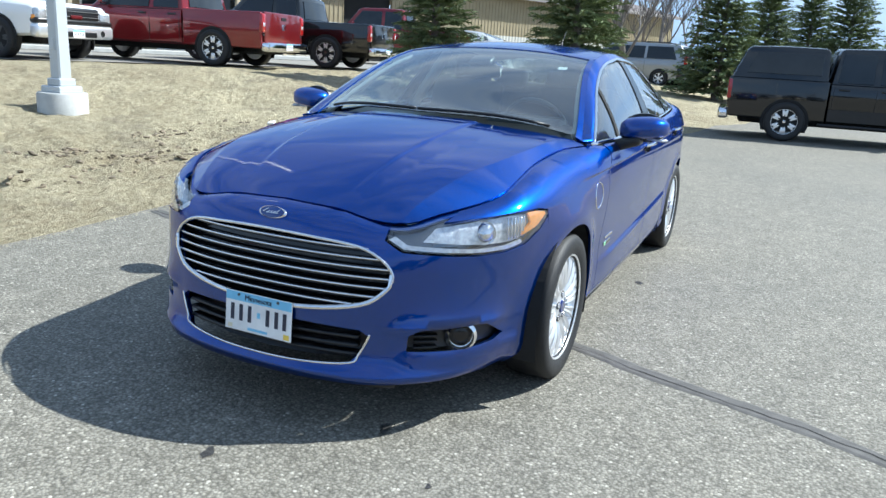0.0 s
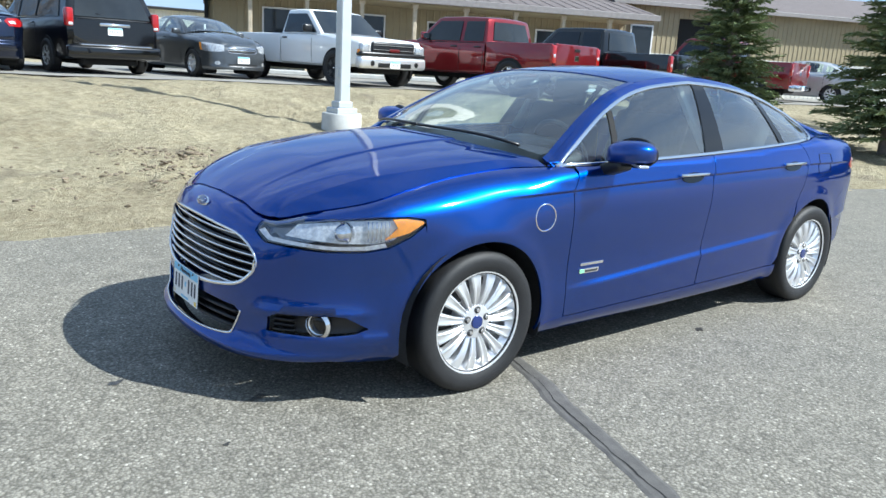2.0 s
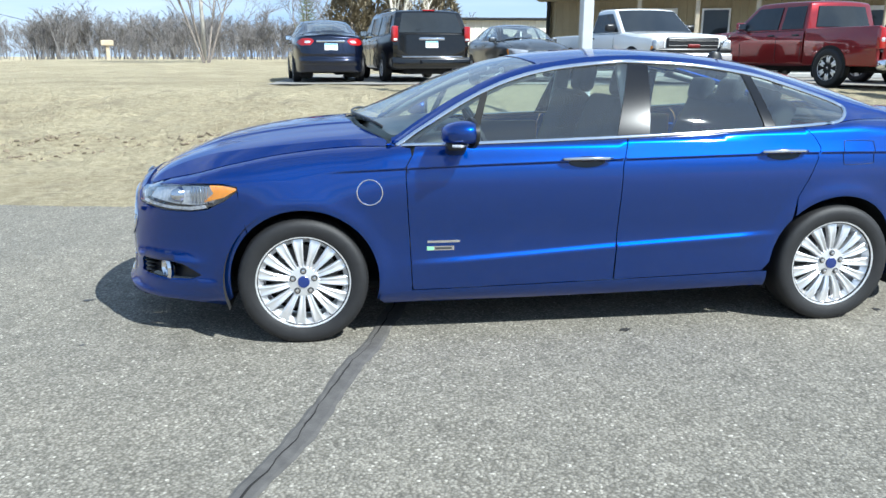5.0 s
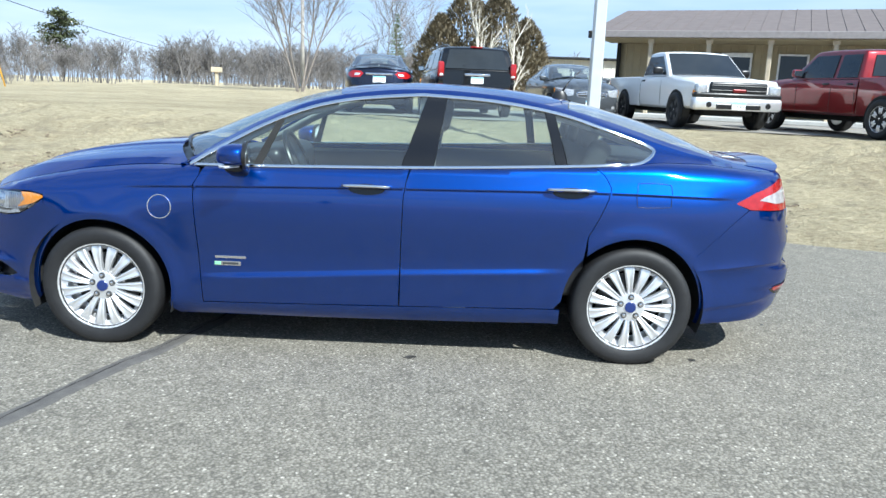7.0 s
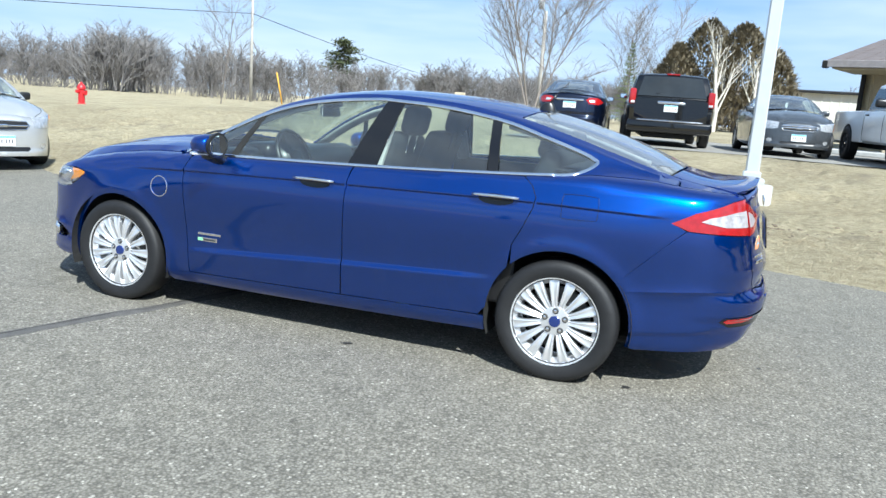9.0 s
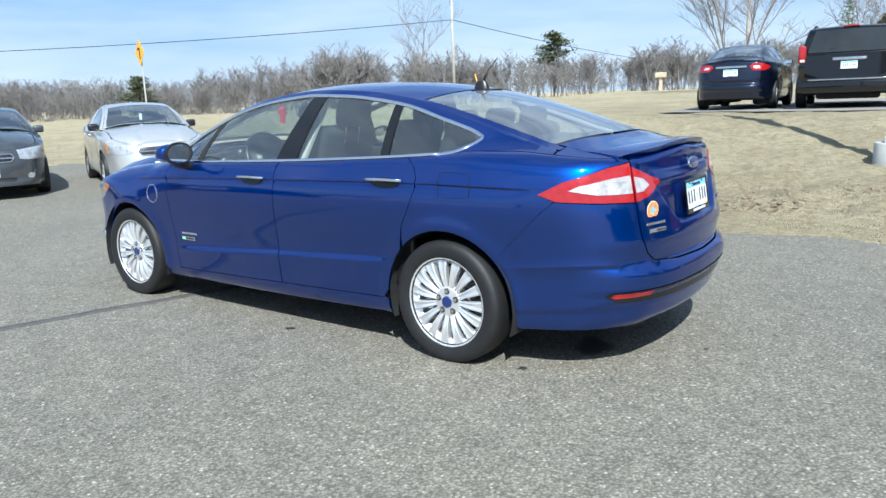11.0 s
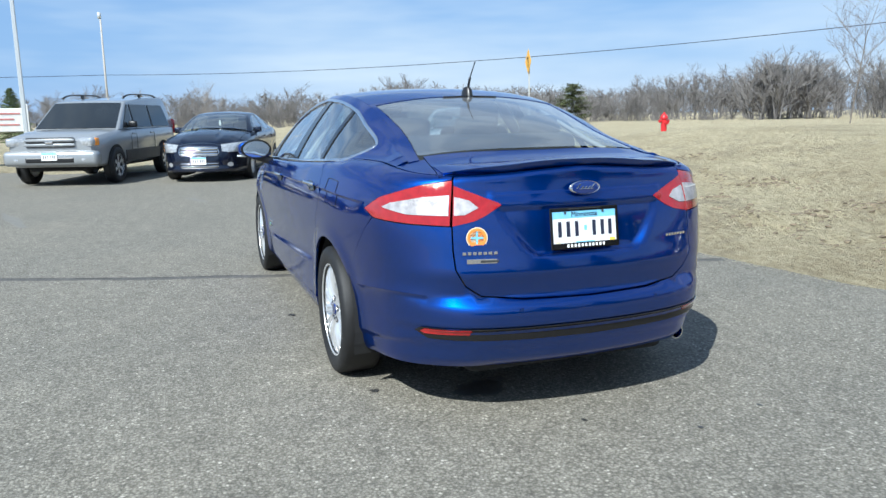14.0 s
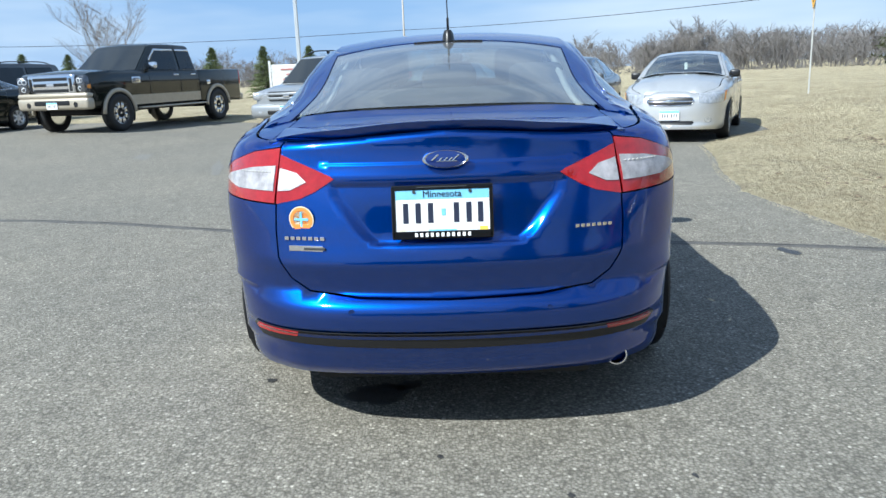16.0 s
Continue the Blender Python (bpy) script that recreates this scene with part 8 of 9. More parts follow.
def cabin(parent, A, Bp, C, D, wb, wr, mat, windows, bow=0.05, backlight=None, screen=True, posts=()):
    """A greenhouse over the belt: A, B, C, D are its side corners (x, z) from the screen's foot to the rear; windows are outlines in (x, z)."""
    zb = (A[1] + D[1]) / 2
    zr = max(Bp[1], C[1])
    ys = lambda z: wb + (wr - wb) * (z - zb) / (zr - zb)
    n = 7
    st = []
    at_ = lambda P, Q, t: (P[0] + (Q[0] - P[0]) * t, P[1] + (Q[1] - P[1]) * t)

    def bend(P, M, Q):
        return [((1 - t) ** 2 * P[0] + 2 * t * (1 - t) * M[0] + t * t * Q[0], (1 - t) ** 2 * P[1] + 2 * t * (1 - t) * M[1] + t * t * Q[1]) for t in (0.25, 0.5, 0.75)]
    r0, r1 = at_(Bp, C, 0.10), at_(Bp, C, 0.92)
    outline_top = [A, at_(A, Bp, 0.3), at_(A, Bp, 0.6), at_(A, Bp, 0.90)] + bend(at_(A, Bp, 0.90), Bp, r0) + [r0, ((r0[0] + r1[0]) / 2, (r0[1] + r1[1]) / 2 + 0.015), r1] + bend(r1, C, at_(D, C, 0.88)) + [at_(D, C, 0.88), at_(D, C, 0.6), at_(D, C, 0.3), D]
    bm = bmesh.new()
    rows = []
    for x, z in outline_top:
        f = (z - zb) / (zr - zb)
        half = ys(z)
        rows.append([bm.verts.new((x + (0.06 * (1 - f) + 0.02) * (1 - (k / 3) ** 2) * (1 if x > (A[0] + D[0]) / 2 else -1) * (1.4 if screen else 0.3), half * k / 3 * (1 if abs(k) < 3 else 0.985), z + bow * 0.6 * (1 - (k / 3) ** 2) * smoothstep(0.5, 1.0, f))) for k in range(-3, 4)])
    for a, b in zip(rows, rows[1:]):
        for j in range(6):
            bm.faces.new((a[j], a[j + 1], b[j + 1], b[j]))
    for j in (0, 6):
        vs = [r[j] for r in rows]
        bm.faces.new(vs)
    bmesh.ops.recalc_face_normals(bm, faces=bm.faces)
    corners = [e for e in bm.edges if len(e.link_faces) == 2 and e.calc_face_angle(0) > radians(30)]
    bmesh.ops.bevel(bm, geom=corners, offset=0.045, segments=3, profile=0.5, affect="EDGES", clamp_overlap=True)
    roof = part("cabin", sharp(bm, 38), mat, parent, "", True)
    for s in (1, -1):
        for w in windows:
            pane("side_window", [(x, s * (ys(z) + 0.001), z) for x, z in w], AUTO_GLASS, roof, 0.006, towards=(0, s, 0.2))
    def across(P, Q, lo, hi, margin, name):
        ring = []
        for t, sg in ((lo, 1), (hi, 1), (hi, -1), (lo, -1)):
            x, z = P[0] + (Q[0] - P[0]) * t, P[1] + (Q[1] - P[1]) * t
            ring.append((x, sg * (ys(z) - margin), z, t))
        return ring
    def screen_pane(P, Q, name, lo=0.04, hi=0.91, margin=0.075):
        bm2 = bmesh.new()
        grid = []
        fwd = 1 if P[0] > (A[0] + D[0]) / 2 else -1
        nx, nz = (Q[1] - P[1]), -(Q[0] - P[0])
        l = math.hypot(nx, nz)
        nx, nz = nx / l * 1, nz / l
        if nx * fwd < 0:
            nx, nz = -nx, -nz
        for i in range(5):
            t = lo + (hi - lo) * i / 4
            x, z = P[0] + (Q[0] - P[0]) * t, P[1] + (Q[1] - P[1]) * t
            f = (z - zb) / (zr - zb)
            row = []
            for k in range(-4, 5):
                u = k / 4 * (1 - margin / ys(z))
                dx = (0.06 * (1 - f) + 0.02) * (1 - u * u) * fwd * (1.4 if screen else 0.3)
                row.append(bm2.verts.new((x + dx + nx * 0.016, u * ys(z), z + nz * 0.016 + bow * 0.6 * (1 - u * u) * smoothstep(0.5, 1.0, f))))
            grid.append(row)
        for a, b in zip(grid, grid[1:]):
            for j in range(8):
                bm2.faces.new((a[j], a[j + 1], b[j + 1], b[j]))
        r = bmesh.ops.extrude_face_region(bm2, geom=list(bm2.faces))
        bmesh.ops.translate(bm2, vec=(-nx * 0.03, 0, -nz * 0.03), verts=[v for v in r["geom"] if isinstance(v, bmesh.types.BMVert)])
        bmesh.ops.recalc_face_normals(bm2, faces=bm2.faces)
        part(name, sharp(bm2, 40), AUTO_GLASS, roof, "", True)
    if screen:
        screen_pane(A, Bp, "windscreen")
    if backlight:
        screen_pane(D, C, "rear_screen", *backlight)
    return roof, ys


def seam(parent, pts, s):
    strip("panel_gap", [(x, s * y, z) for x, y, z in pts], 0.010, 0.006, BLACK_TRIM, parent, False, (0, s, 0))


def pickup(name, label, paint, L=5.85, W=2.0, H=1.90, wb=3.65, R=0.39, rim=0.25, belt=1.18, bed=1.22, hood=1.12, cab=(1.25, 0.62, -0.95), crew=True, nose="bars", bumper=None, spokes=6, lower=None, flare=None, lift=0.0, topper=None, emblem=None, rim_mat=None, tailgate_mark=True):
    """A pickup truck, nose at +x: bonnet, cab, open bed with a floor, tailgate, bumpers, lamps and wheels."""
    bumper = bumper or CHROME
    t = new(name)
    tagged(t, label, "pickup truck")
    w = W / 2
    xf, xr = L / 2, -L / 2
    axles = ((xf - 0.98, R), (xf - 0.98 - wb, R))
    z0 = 0.42 + lift
    cowl, head, back = cab
    body = loft("front_body", [(xf - 0.10, half_section(w - 0.07, z0 + 0.12, hood - 0.06, hood - 0.02)), (xf - 0.22, half_section(w - 0.02, z0 + 0.03, hood, hood + 0.05)), (xf - 0.9, half_section(w, z0, hood + 0.03, hood + 0.10)), (cowl + 0.1, half_section(w, z0, belt - 0.01, belt + 0.04)), (cowl - 0.12, half_section(w, z0, belt, belt))], paint, t)
    loft("cab_body", [(cowl - 0.12, half_section(w, z0, belt, belt)), (0.0, half_section(w, z0, belt, belt)), (back, half_section(w, z0, belt, belt))], paint, t)
    zr = H
    wins = []
    foot = belt + 0.03
    top = zr - 0.10
    slope = (cowl - head) / (zr - belt)
    fx = lambda z: cowl - 0.10 - (z - belt) * slope * 0.98 - 0.08
    if crew:
        mid = (head + back) / 2 - 0.05
        wins = [[(fx(foot), foot), (fx(top), top), (mid + 0.07, top), (mid + 0.07, foot)], [(mid - 0.05, foot), (mid - 0.05, top), (back + 0.16, top), (back + 0.10, foot)]]
    else:
        wins = [[(fx(foot), foot), (fx(top), top), (back + 0.16, top), (back + 0.12, foot)]]
    cb, ys = cabin(t, (cowl, belt), (head, zr), (back + 0.10, zr - 0.01), (back, belt), w - 0.05, w - 0.20, paint, wins, backlight=(0.12, 0.82, 0.22))
    doors = [cowl - 0.35] + ([(head + back) / 2 - 0.02] if crew else []) + [back + 0.05]
    for s in (1, -1):
        for d in doors:
            seam(t, [(d, w - 0.030, belt - 0.02), (d, w - 0.008, belt - 0.12), (d, w + 0.002, z0 + (belt - z0) * 0.62), (d, w - 0.005, z0 + 0.16), (d, w - 0.03, z0 + 0.06)], s)
        for d in doors[1:]:
            part("door_handle", rounded_box(0.20, 0.03, 0.04, 0.012, 2), CHROME if flare else BLACK_TRIM, t, at=pose(d + 0.18, s * (w - 0.002), belt - 0.10), smooth=True)
        if lower:
            pane("lower_panel", [(xf - 1.45, s * (w + 0.0), z0 + 0.04), (xf - 1.45, s * (w + 0.004), z0 + 0.27), (back, s * (w + 0.004), z0 + 0.27), (back, s * (w + 0.0), z0 + 0.04)], lower, t, 0.008, towards=(0, s, 0))
            part("running_board", rounded_box(back * -1 + cowl + 0.3, 0.14, 0.05, 0.02, 2), lower, t, at=pose((cowl + back) / 2, s * (w + 0.02), z0 - 0.04), smooth=True)
        if flare:
            for x, z in axles:
                strip("wheel_flare", [(x + a, w + 0.015, b) for a, b in arc(0, z, R * 1.22, 0, 180, 18)], 0.09, 0.05, flare, t, s < 0, (0, 1, 0))
    well_shades(t, axles, w + 0.004, R)
    # bed
    for s in (1, -1):
        bm = rounded_box(abs(xr) - abs(back) - 0.10 if back < 0 else 1.0, 0.10, bed - z0 - 0.02, 0.03, 3)
        part("bed_side", bm, paint, t, smooth=True, at=pose((back - 0.03 + xr + 0.07) / 2, s * (w - 0.055), (bed + z0) / 2))
        tlamp = pose(xr + 0.075, s * (w - 0.085), bed - 0.24)
        tl = part("tail_lamp", rounded_box(0.10, 0.16, 0.40, 0.025, 2), RED_LENS, t, "red tail lamp", True, tlamp)
        part("reverse_lens", rounded_box(0.105, 0.10, 0.09, 0.02, 2), CLEAR_LENS, tl, at=pose(-0.004, 0, -0.03), smooth=True)
        big = nose == "chrome"
        hl = part("headlamp", rounded_box(0.16, 0.27, 0.38 if big else 0.26, 0.05, 3), LAMP_BOWL if big else LAMP_CLEAR, t, "smoked headlamp" if big else "clear headlamp", True, pose(xf - 0.125, s * (w - 0.185), hood - (0.22 if big else 0.19), 0, 0, -s * 14))
        if big:
            for dy, dz, r in ((-0.05, 0.08, 0.062), (0.05, 0.08, 0.05), (-0.02, -0.09, 0.055)):
                part("reflector", lathe([(0.002, 0.0), (r * 0.6, 0.004), (r, 0.016), (r, 0.0)], 18, "x"), CLEAR_LENS, hl, smooth=True, at=pose(0.074, s * dy, dz))
            part("fender_vent", rounded_box(0.30, 0.025, 0.15, 0.02, 2), CHROME, t, smooth=True, at=pose(cowl + 0.16, s * (w + 0.002), belt - 0.20))
            for dz in (-0.03, 0.03):
                part("vent_slot", rounded_box(0.22, 0.02, 0.032, 0.008, 1), BLACK_TRIM, t, at=pose(cowl + 0.17, s * (w + 0.009), belt - 0.20 + dz))
            part("bed_badge", rounded_box(0.16, 0.02, 0.12, 0.02, 2), CHROME, t, smooth=True, at=pose(back - 0.42, s * (w + 0.001), bed - 0.34))
            for ring in wins:
                line = [ring[0], ring[1], ring[2]] if ring is wins[0] else [ring[1], ring[2]]
                line = [(line[0][0] + (line[1][0] - line[0][0]) * 0.5, (line[0][1] + line[1][1]) * 0.5)] + line[1:] if ring is wins[0] else line
                strip("door_visor", [(x, ys(z - 0.03) + 0.006, z - 0.03) for x, z in line], 0.05, 0.02, CHROME, t, s < 0, (0, 1, 0.3))
        part("turn_lens", rounded_box(0.09, 0.05, 0.10, 0.02, 2), AMBER, hl, at=pose(-0.045, s * 0.122, -0.05), smooth=True)
    part("bed_floor", rounded_box(abs(xr - back) - 0.1, 2 * w - 0.16, 0.05, 0.01, 1), UNDER, t, at=pose((xr + back) / 2, 0, z0 + 0.30))
    part("bed_front", rounded_box(0.06, 2 * w - 0.14, bed - z0 - 0.02, 0.02, 2), paint, t, at=pose(back - 0.05, 0, (bed + z0) / 2))
    tg = part("tailgate", rounded_box(0.07, 2 * w - 0.28, bed - z0 - 0.10, 0.025, 3), paint, t, smooth=True, at=pose(xr + 0.075, 0, (bed + z0) / 2 + 0.05))
    part("tailgate_handle", rounded_box(0.02, 0.22, 0.07, 0.01, 2), BLACK_TRIM, tg, at=pose(-0.04, 0, 0.22))
    if tailgate_mark:
        part("tailgate_mark", rounded_box(0.012, 0.16, 0.12, 0.005, 2), CHROME, tg, at=pose(-0.038, 0, 0.04))
    part("rear_bumper", rounded_box(0.20, 2 * w - 0.06, 0.20, 0.05, 3), bumper, t, smooth=True, at=pose(xr - 0.01, 0, z0 + 0.05))
    number_plate(t, pose(xr - 0.115, 0, z0 + 0.06) @ BACK)
    # face
    gr = part("grille", rounded_box(0.12, 2 * w - 0.72, 0.46 if nose == "chrome" else 0.36, 0.05, 3), CHROME if nose == "chrome" else BLACK_TRIM, t, "front grille", True, pose(xf - 0.10, 0, hood - (0.22 if nose == "chrome" else 0.19)))
    if nose == "chrome":
        for k in range(3):
            part("grille_opening", rounded_box(0.02, 2 * w - 1.06, 0.072, 0.01, 2), BLACK_TRIM, gr, at=pose(0.056, 0, -0.125 + 0.125 * k))
        for s in (1, -1):
            part("grille_nostril", rounded_box(0.02, 0.075, 0.30, 0.02, 2), BLACK_TRIM, gr, at=pose(0.056, s * (w - 0.455), 0))
    else:
        for k in range(3):
            part("grille_bar", rounded_box(0.03, 2 * w - 0.76, 0.022, 0.008, 2), STEEL_DARK, gr, at=pose(0.06, 0, -0.10 + 0.10 * k))
    part("emblem", rounded_box(0.02, 0.30 if emblem == "wide" else 0.22, 0.075, 0.02, 2), BADGE_RED if emblem == "wide" else CHROME, gr, at=pose(0.075, 0, 0))
    fbp = part("front_bumper", rounded_box(0.24, 2 * w - 0.02, 0.27, 0.07, 3), bumper, t, smooth=True, at=pose(xf - 0.12, 0, z0 + 0.14))
    part("bumper_opening", rounded_box(0.03, 1.0, 0.11, 0.02, 2), BLACK_TRIM, fbp, at=pose(0.115, 0, 0.02 if nose == "chrome" else -0.05))
    for s in (1, -1):
        part("tow_opening", lathe([(0.002, -0.01), (0.06, -0.01), (0.06, 0.01), (0.002, 0.01)], 18, "x"), BLACK_TRIM, fbp, at=pose(0.112, s * 0.66, -0.02))
    part("bumper_cap", rounded_box(0.22, 2 * w - 0.05, 0.12, 0.05, 2), BLACK_TRIM if nose != "chrome" else bumper, t, smooth=True, at=pose(xf - 0.13, 0, z0 + 0.32))
    number_plate(t, pose(xf + 0.012, 0, z0 + 0.10) @ FRONT)
    mirrors(t, cowl - 0.42, w - 0.06, belt + 0.13, CHROME if nose == "chrome" else paint if crew else BLACK_TRIM, 1.25)
    part("underbody", rounded_box(L - 0.7, 1.1, 0.18, 0.04, 1), UNDER, t, at=pose(-0.05, 0, z0 - 0.03))
    for x, z in axles:
        part("axle", lathe([(0.05, -w + 0.2), (0.05, w - 0.2)], 12), UNDER, t, at=pose(x, 0, z))
    if topper:
        tp, _ = cabin(t, (back - 0.06, bed), (back - 0.10, topper), (xr + 0.34, topper - 0.01), (xr + 0.08, bed), w - 0.04, w - 0.16, paint, [[(back - 0.20, bed + 0.10), (back - 0.20, topper - 0.12), (xr + 0.52, topper - 0.12), (xr + 0.34, bed + 0.10)]], backlight=(0.15, 0.8, 0.2), screen=False)
    put_wheels(t, axles, w + 0.04, R, rim, 0.25, spokes, spoke=(0.075, 0.12), simple=True, hub_mat=CHROME, rim_mat=rim_mat)
    return t


def wagon(name, label, paint, category, L=5.0, W=1.95, H=1.75, wb=3.0, R=0.34, rim=0.21, belt=1.10, hood=0.98, cab=(1.55, 0.75, -2.15, -2.42), clad=None, rack=True, tail="high", face=True, spokes=6, brow=0.0):
    """A van or sport utility: one body with a long cabin."""
    t = new(name)
    tagged(t, label, category)
    w = W / 2
    xf, xr = L / 2, -L / 2
    axles = ((xf - 0.92, R), (xf - 0.92 - wb, R))
    z0 = 0.26 if H < 1.8 else 0.36
    cowl, head, rt, rb = cab
    loft("body", [(xf - 0.06, half_section(w - 0.16, z0 + 0.14, hood - 0.14, hood - 0.10)), (xf - 0.22, half_section(w - 0.05, z0 + 0.02, hood - 0.05, hood + 0.0)), (xf - 0.9, half_section(w, z0, hood + 0.02, hood + 0.09)), (cowl, half_section(w, z0, belt - 0.02, belt + 0.02)), (0.0, half_section(w, z0, belt, belt)),
                  (xr + 0.4, half_section(w - 0.01, z0 + 0.02, belt + 0.02, belt + 0.02)), (xr + 0.10, half_section(w - 0.06, z0 + 0.06, belt + 0.02, belt + 0.02)), (xr + 0.02, half_section(w - 0.16, z0 + 0.16, belt - 0.02, belt))], paint, t)
    foot, top = belt + 0.03, H - 0.13 - brow * 0.55
    sl = (cowl - head) / (H - belt)
    fx = lambda z: cowl - 0.12 - (z - belt) * sl - 0.10
    xs = [0.35, -0.75]
    wins = [[(fx(foot), foot), (fx(top), top), (xs[0] + 0.05, top), (xs[0] + 0.05, foot)], [(xs[0] - 0.05, foot), (xs[0] - 0.05, top), (xs[1] + 0.05, top), (xs[1] + 0.05, foot)], [(xs[1] - 0.06, foot), (xs[1] - 0.06, top), (rt + 0.30, top), (rb + 0.36, foot)]]
    cb, ys = cabin(t, (cowl, belt), (head, H - brow), (rt, H - 0.03 + brow * 0.25), (rb, belt + 0.01), w - 0.04, w - 0.20, paint, wins, backlight=(0.06, 0.86, 0.16))
    for s in (1, -1):
        for d in (cowl - 0.55, xs[0], xs[1]):
            seam(t, [(d, w - 0.030, belt - 0.02), (d, w - 0.008, belt - 0.12), (d, w + 0.002, z0 + (belt - z0) * 0.62), (d, w - 0.005, z0 + 0.16), (d, w - 0.03, z0 + 0.06)], s)
        for d in (xs[0] + 0.16, xs[1] + 0.16):
            part("door_handle", rounded_box(0.19, 0.03, 0.035, 0.012, 2), paint, t, at=pose(d, s * (w - 0.004), belt - 0.10), smooth=True)
        if clad:
            pane("side_cladding", [(xf - 1.4, s * w, z0 + 0.06), (xf - 1.4, s * w, z0 + 0.30), (xr + 1.3, s * w, z0 + 0.30), (xr + 1.3, s * w, z0 + 0.06)], clad, t, 0.012, towards=(0, s, 0))
        if rack:
            rail_z = lambda x: H + 0.055 - brow * 0.12 * max(0.0, x + 1.6)
            ends = (0.25, rt + 0.18)
            arch = [(ends[0] + (ends[1] - ends[0]) * i / 16, 0.085 * abs(2 * i / 16 - 1) ** 5) for i in range(17)]
            strip("roof_rail", [(x, s * (w - 0.29), rail_z(x) - drop) for x, drop in arch], 0.04, 0.03, BLACK_TRIM, t, False, (0, 0, 1))
            part("rail_foot", rounded_box(0.12, 0.04, 0.08, 0.015, 2), BLACK_TRIM, t, at=pose(-0.75, s * (w - 0.29), rail_z(-0.75) - 0.045))
        tz = belt - 0.12 if tail != "high" else belt + 0.02
        tl = part("tail_lamp", rounded_box(0.16, 0.15, 0.36, 0.035, 3), RED_LENS, t, "red tail lamp", True, pose(xr + 0.09, s * (w - 0.10), tz, 0, 0, s * 10))
        part("reverse_lens", rounded_box(0.16, 0.10, 0.06, 0.015, 2), CLEAR_LENS, tl, at=pose(-0.006, 0, -0.13), smooth=True)
        hl = part("headlamp", rounded_box(0.22, 0.36, 0.17, 0.05, 3), LAMP_CLEAR, t, "clear headlamp", True, pose(xf - 0.145, s * (w - 0.25), hood - 0.12, 0, 0, -s * 18))
        part("turn_lens", rounded_box(0.12, 0.05, 0.15, 0.02, 2), AMBER, hl, at=pose(-0.05, s * 0.165, 0), smooth=True)
        part("fog_recess", rounded_box(0.04, 0.26, 0.11, 0.02, 2), BLACK_TRIM, t, at=pose(xf + 0.005, s * 0.64, z0 + 0.17), smooth=True)
        part("fog_lamp", rounded_box(0.04, 0.11, 0.08, 0.02, 2), LAMP_CLEAR, t, at=pose(xf + 0.012, s * 0.66, z0 + 0.17), smooth=True)
    gr = part("grille", rounded_box(0.10, 2 * w - 0.95, 0.20, 0.04, 3), BLACK_TRIM, t, smooth=True, at=pose(xf - 0.075, 0, hood - 0.13))
    for k in range(2):
        part("grille_bar", rounded_box(0.03, 2 * w - (0.92 if clad else 0.55), 0.055, 0.015, 2), CHROME if not clad else paint, gr, at=pose(0.05, 0, -0.045 + 0.09 * k), smooth=True)
    part("emblem", rounded_box(0.02, 0.16, 0.05, 0.012, 2), CHROME, gr, at=pose(0.07, 0, 0.0))
    part("front_bumper", rounded_box(0.26, 2 * w - 0.04, 0.30, 0.09, 3), clad and paint or paint, t, smooth=True, at=pose(xf - 0.10, 0, z0 + 0.20))
    part("lower_intake", rounded_box(0.05, 0.95, 0.10, 0.02, 2), BLACK_TRIM, t, at=pose(xf + 0.015, 0, z0 + 0.17))
    number_plate(t, pose(xf + 0.042, 0, z0 + 0.24) @ FRONT)
    part("rear_bumper", rounded_box(0.24, 2 * w - 0.05, 0.26, 0.07, 3), paint if not clad else clad, t, smooth=True, at=pose(xr + 0.06, 0, z0 + 0.20))
    part("bumper_step", rounded_box(0.12, 2 * w - 0.5, 0.03, 0.012, 2), CHROME, t, at=pose(xr - 0.01, 0, z0 + 0.335), smooth=True)
    part("plate_garnish", rounded_box(0.03, 0.62, 0.06, 0.02, 2), CHROME, t, at=pose(xr + 0.0, 0, belt - 0.09), smooth=True)
    number_plate(t, pose(xr + 0.004, 0, belt - 0.22) @ BACK)
    part("tailgate_gap", rounded_box(0.01, 2 * w - 0.35, 0.012, 0.003, 1), BLACK_TRIM, t, at=pose(xr + 0.02, 0, z0 + 0.36))
    strip("rear_wiper", [(rb - 0.055, -0.02, belt + 0.09), (rb - 0.05, 0.36, belt + 0.11)], 0.02, 0.02, BLACK_TRIM, t, False, (-1, 0, 0))
    part("high_brake_lamp", rounded_box(0.05, 0.30, 0.03, 0.01, 1), RED_LENS, t, at=pose(rt - 0.03, 0, H - 0.02))
    mirrors(t, cowl - 0.55, w - 0.05, belt + 0.10, paint if not clad else BLACK_TRIM, 1.0)
    well_shades(t, axles, w + 0.001, R)
    part("underbody", rounded_box(L - 0.6, 1.2, 0.14, 0.04, 1), UNDER, t, at=pose(0, 0, z0 - 0.0))
    put_wheels(t, axles, w + 0.04, R, rim, 0.225, spokes, spoke=(0.05, 0.085), simple=True, hub_mat=SILVER)
    return t


def scaled(b, fx, fy, fz):
    return [(x * fx, z * fz) for x, z in b]


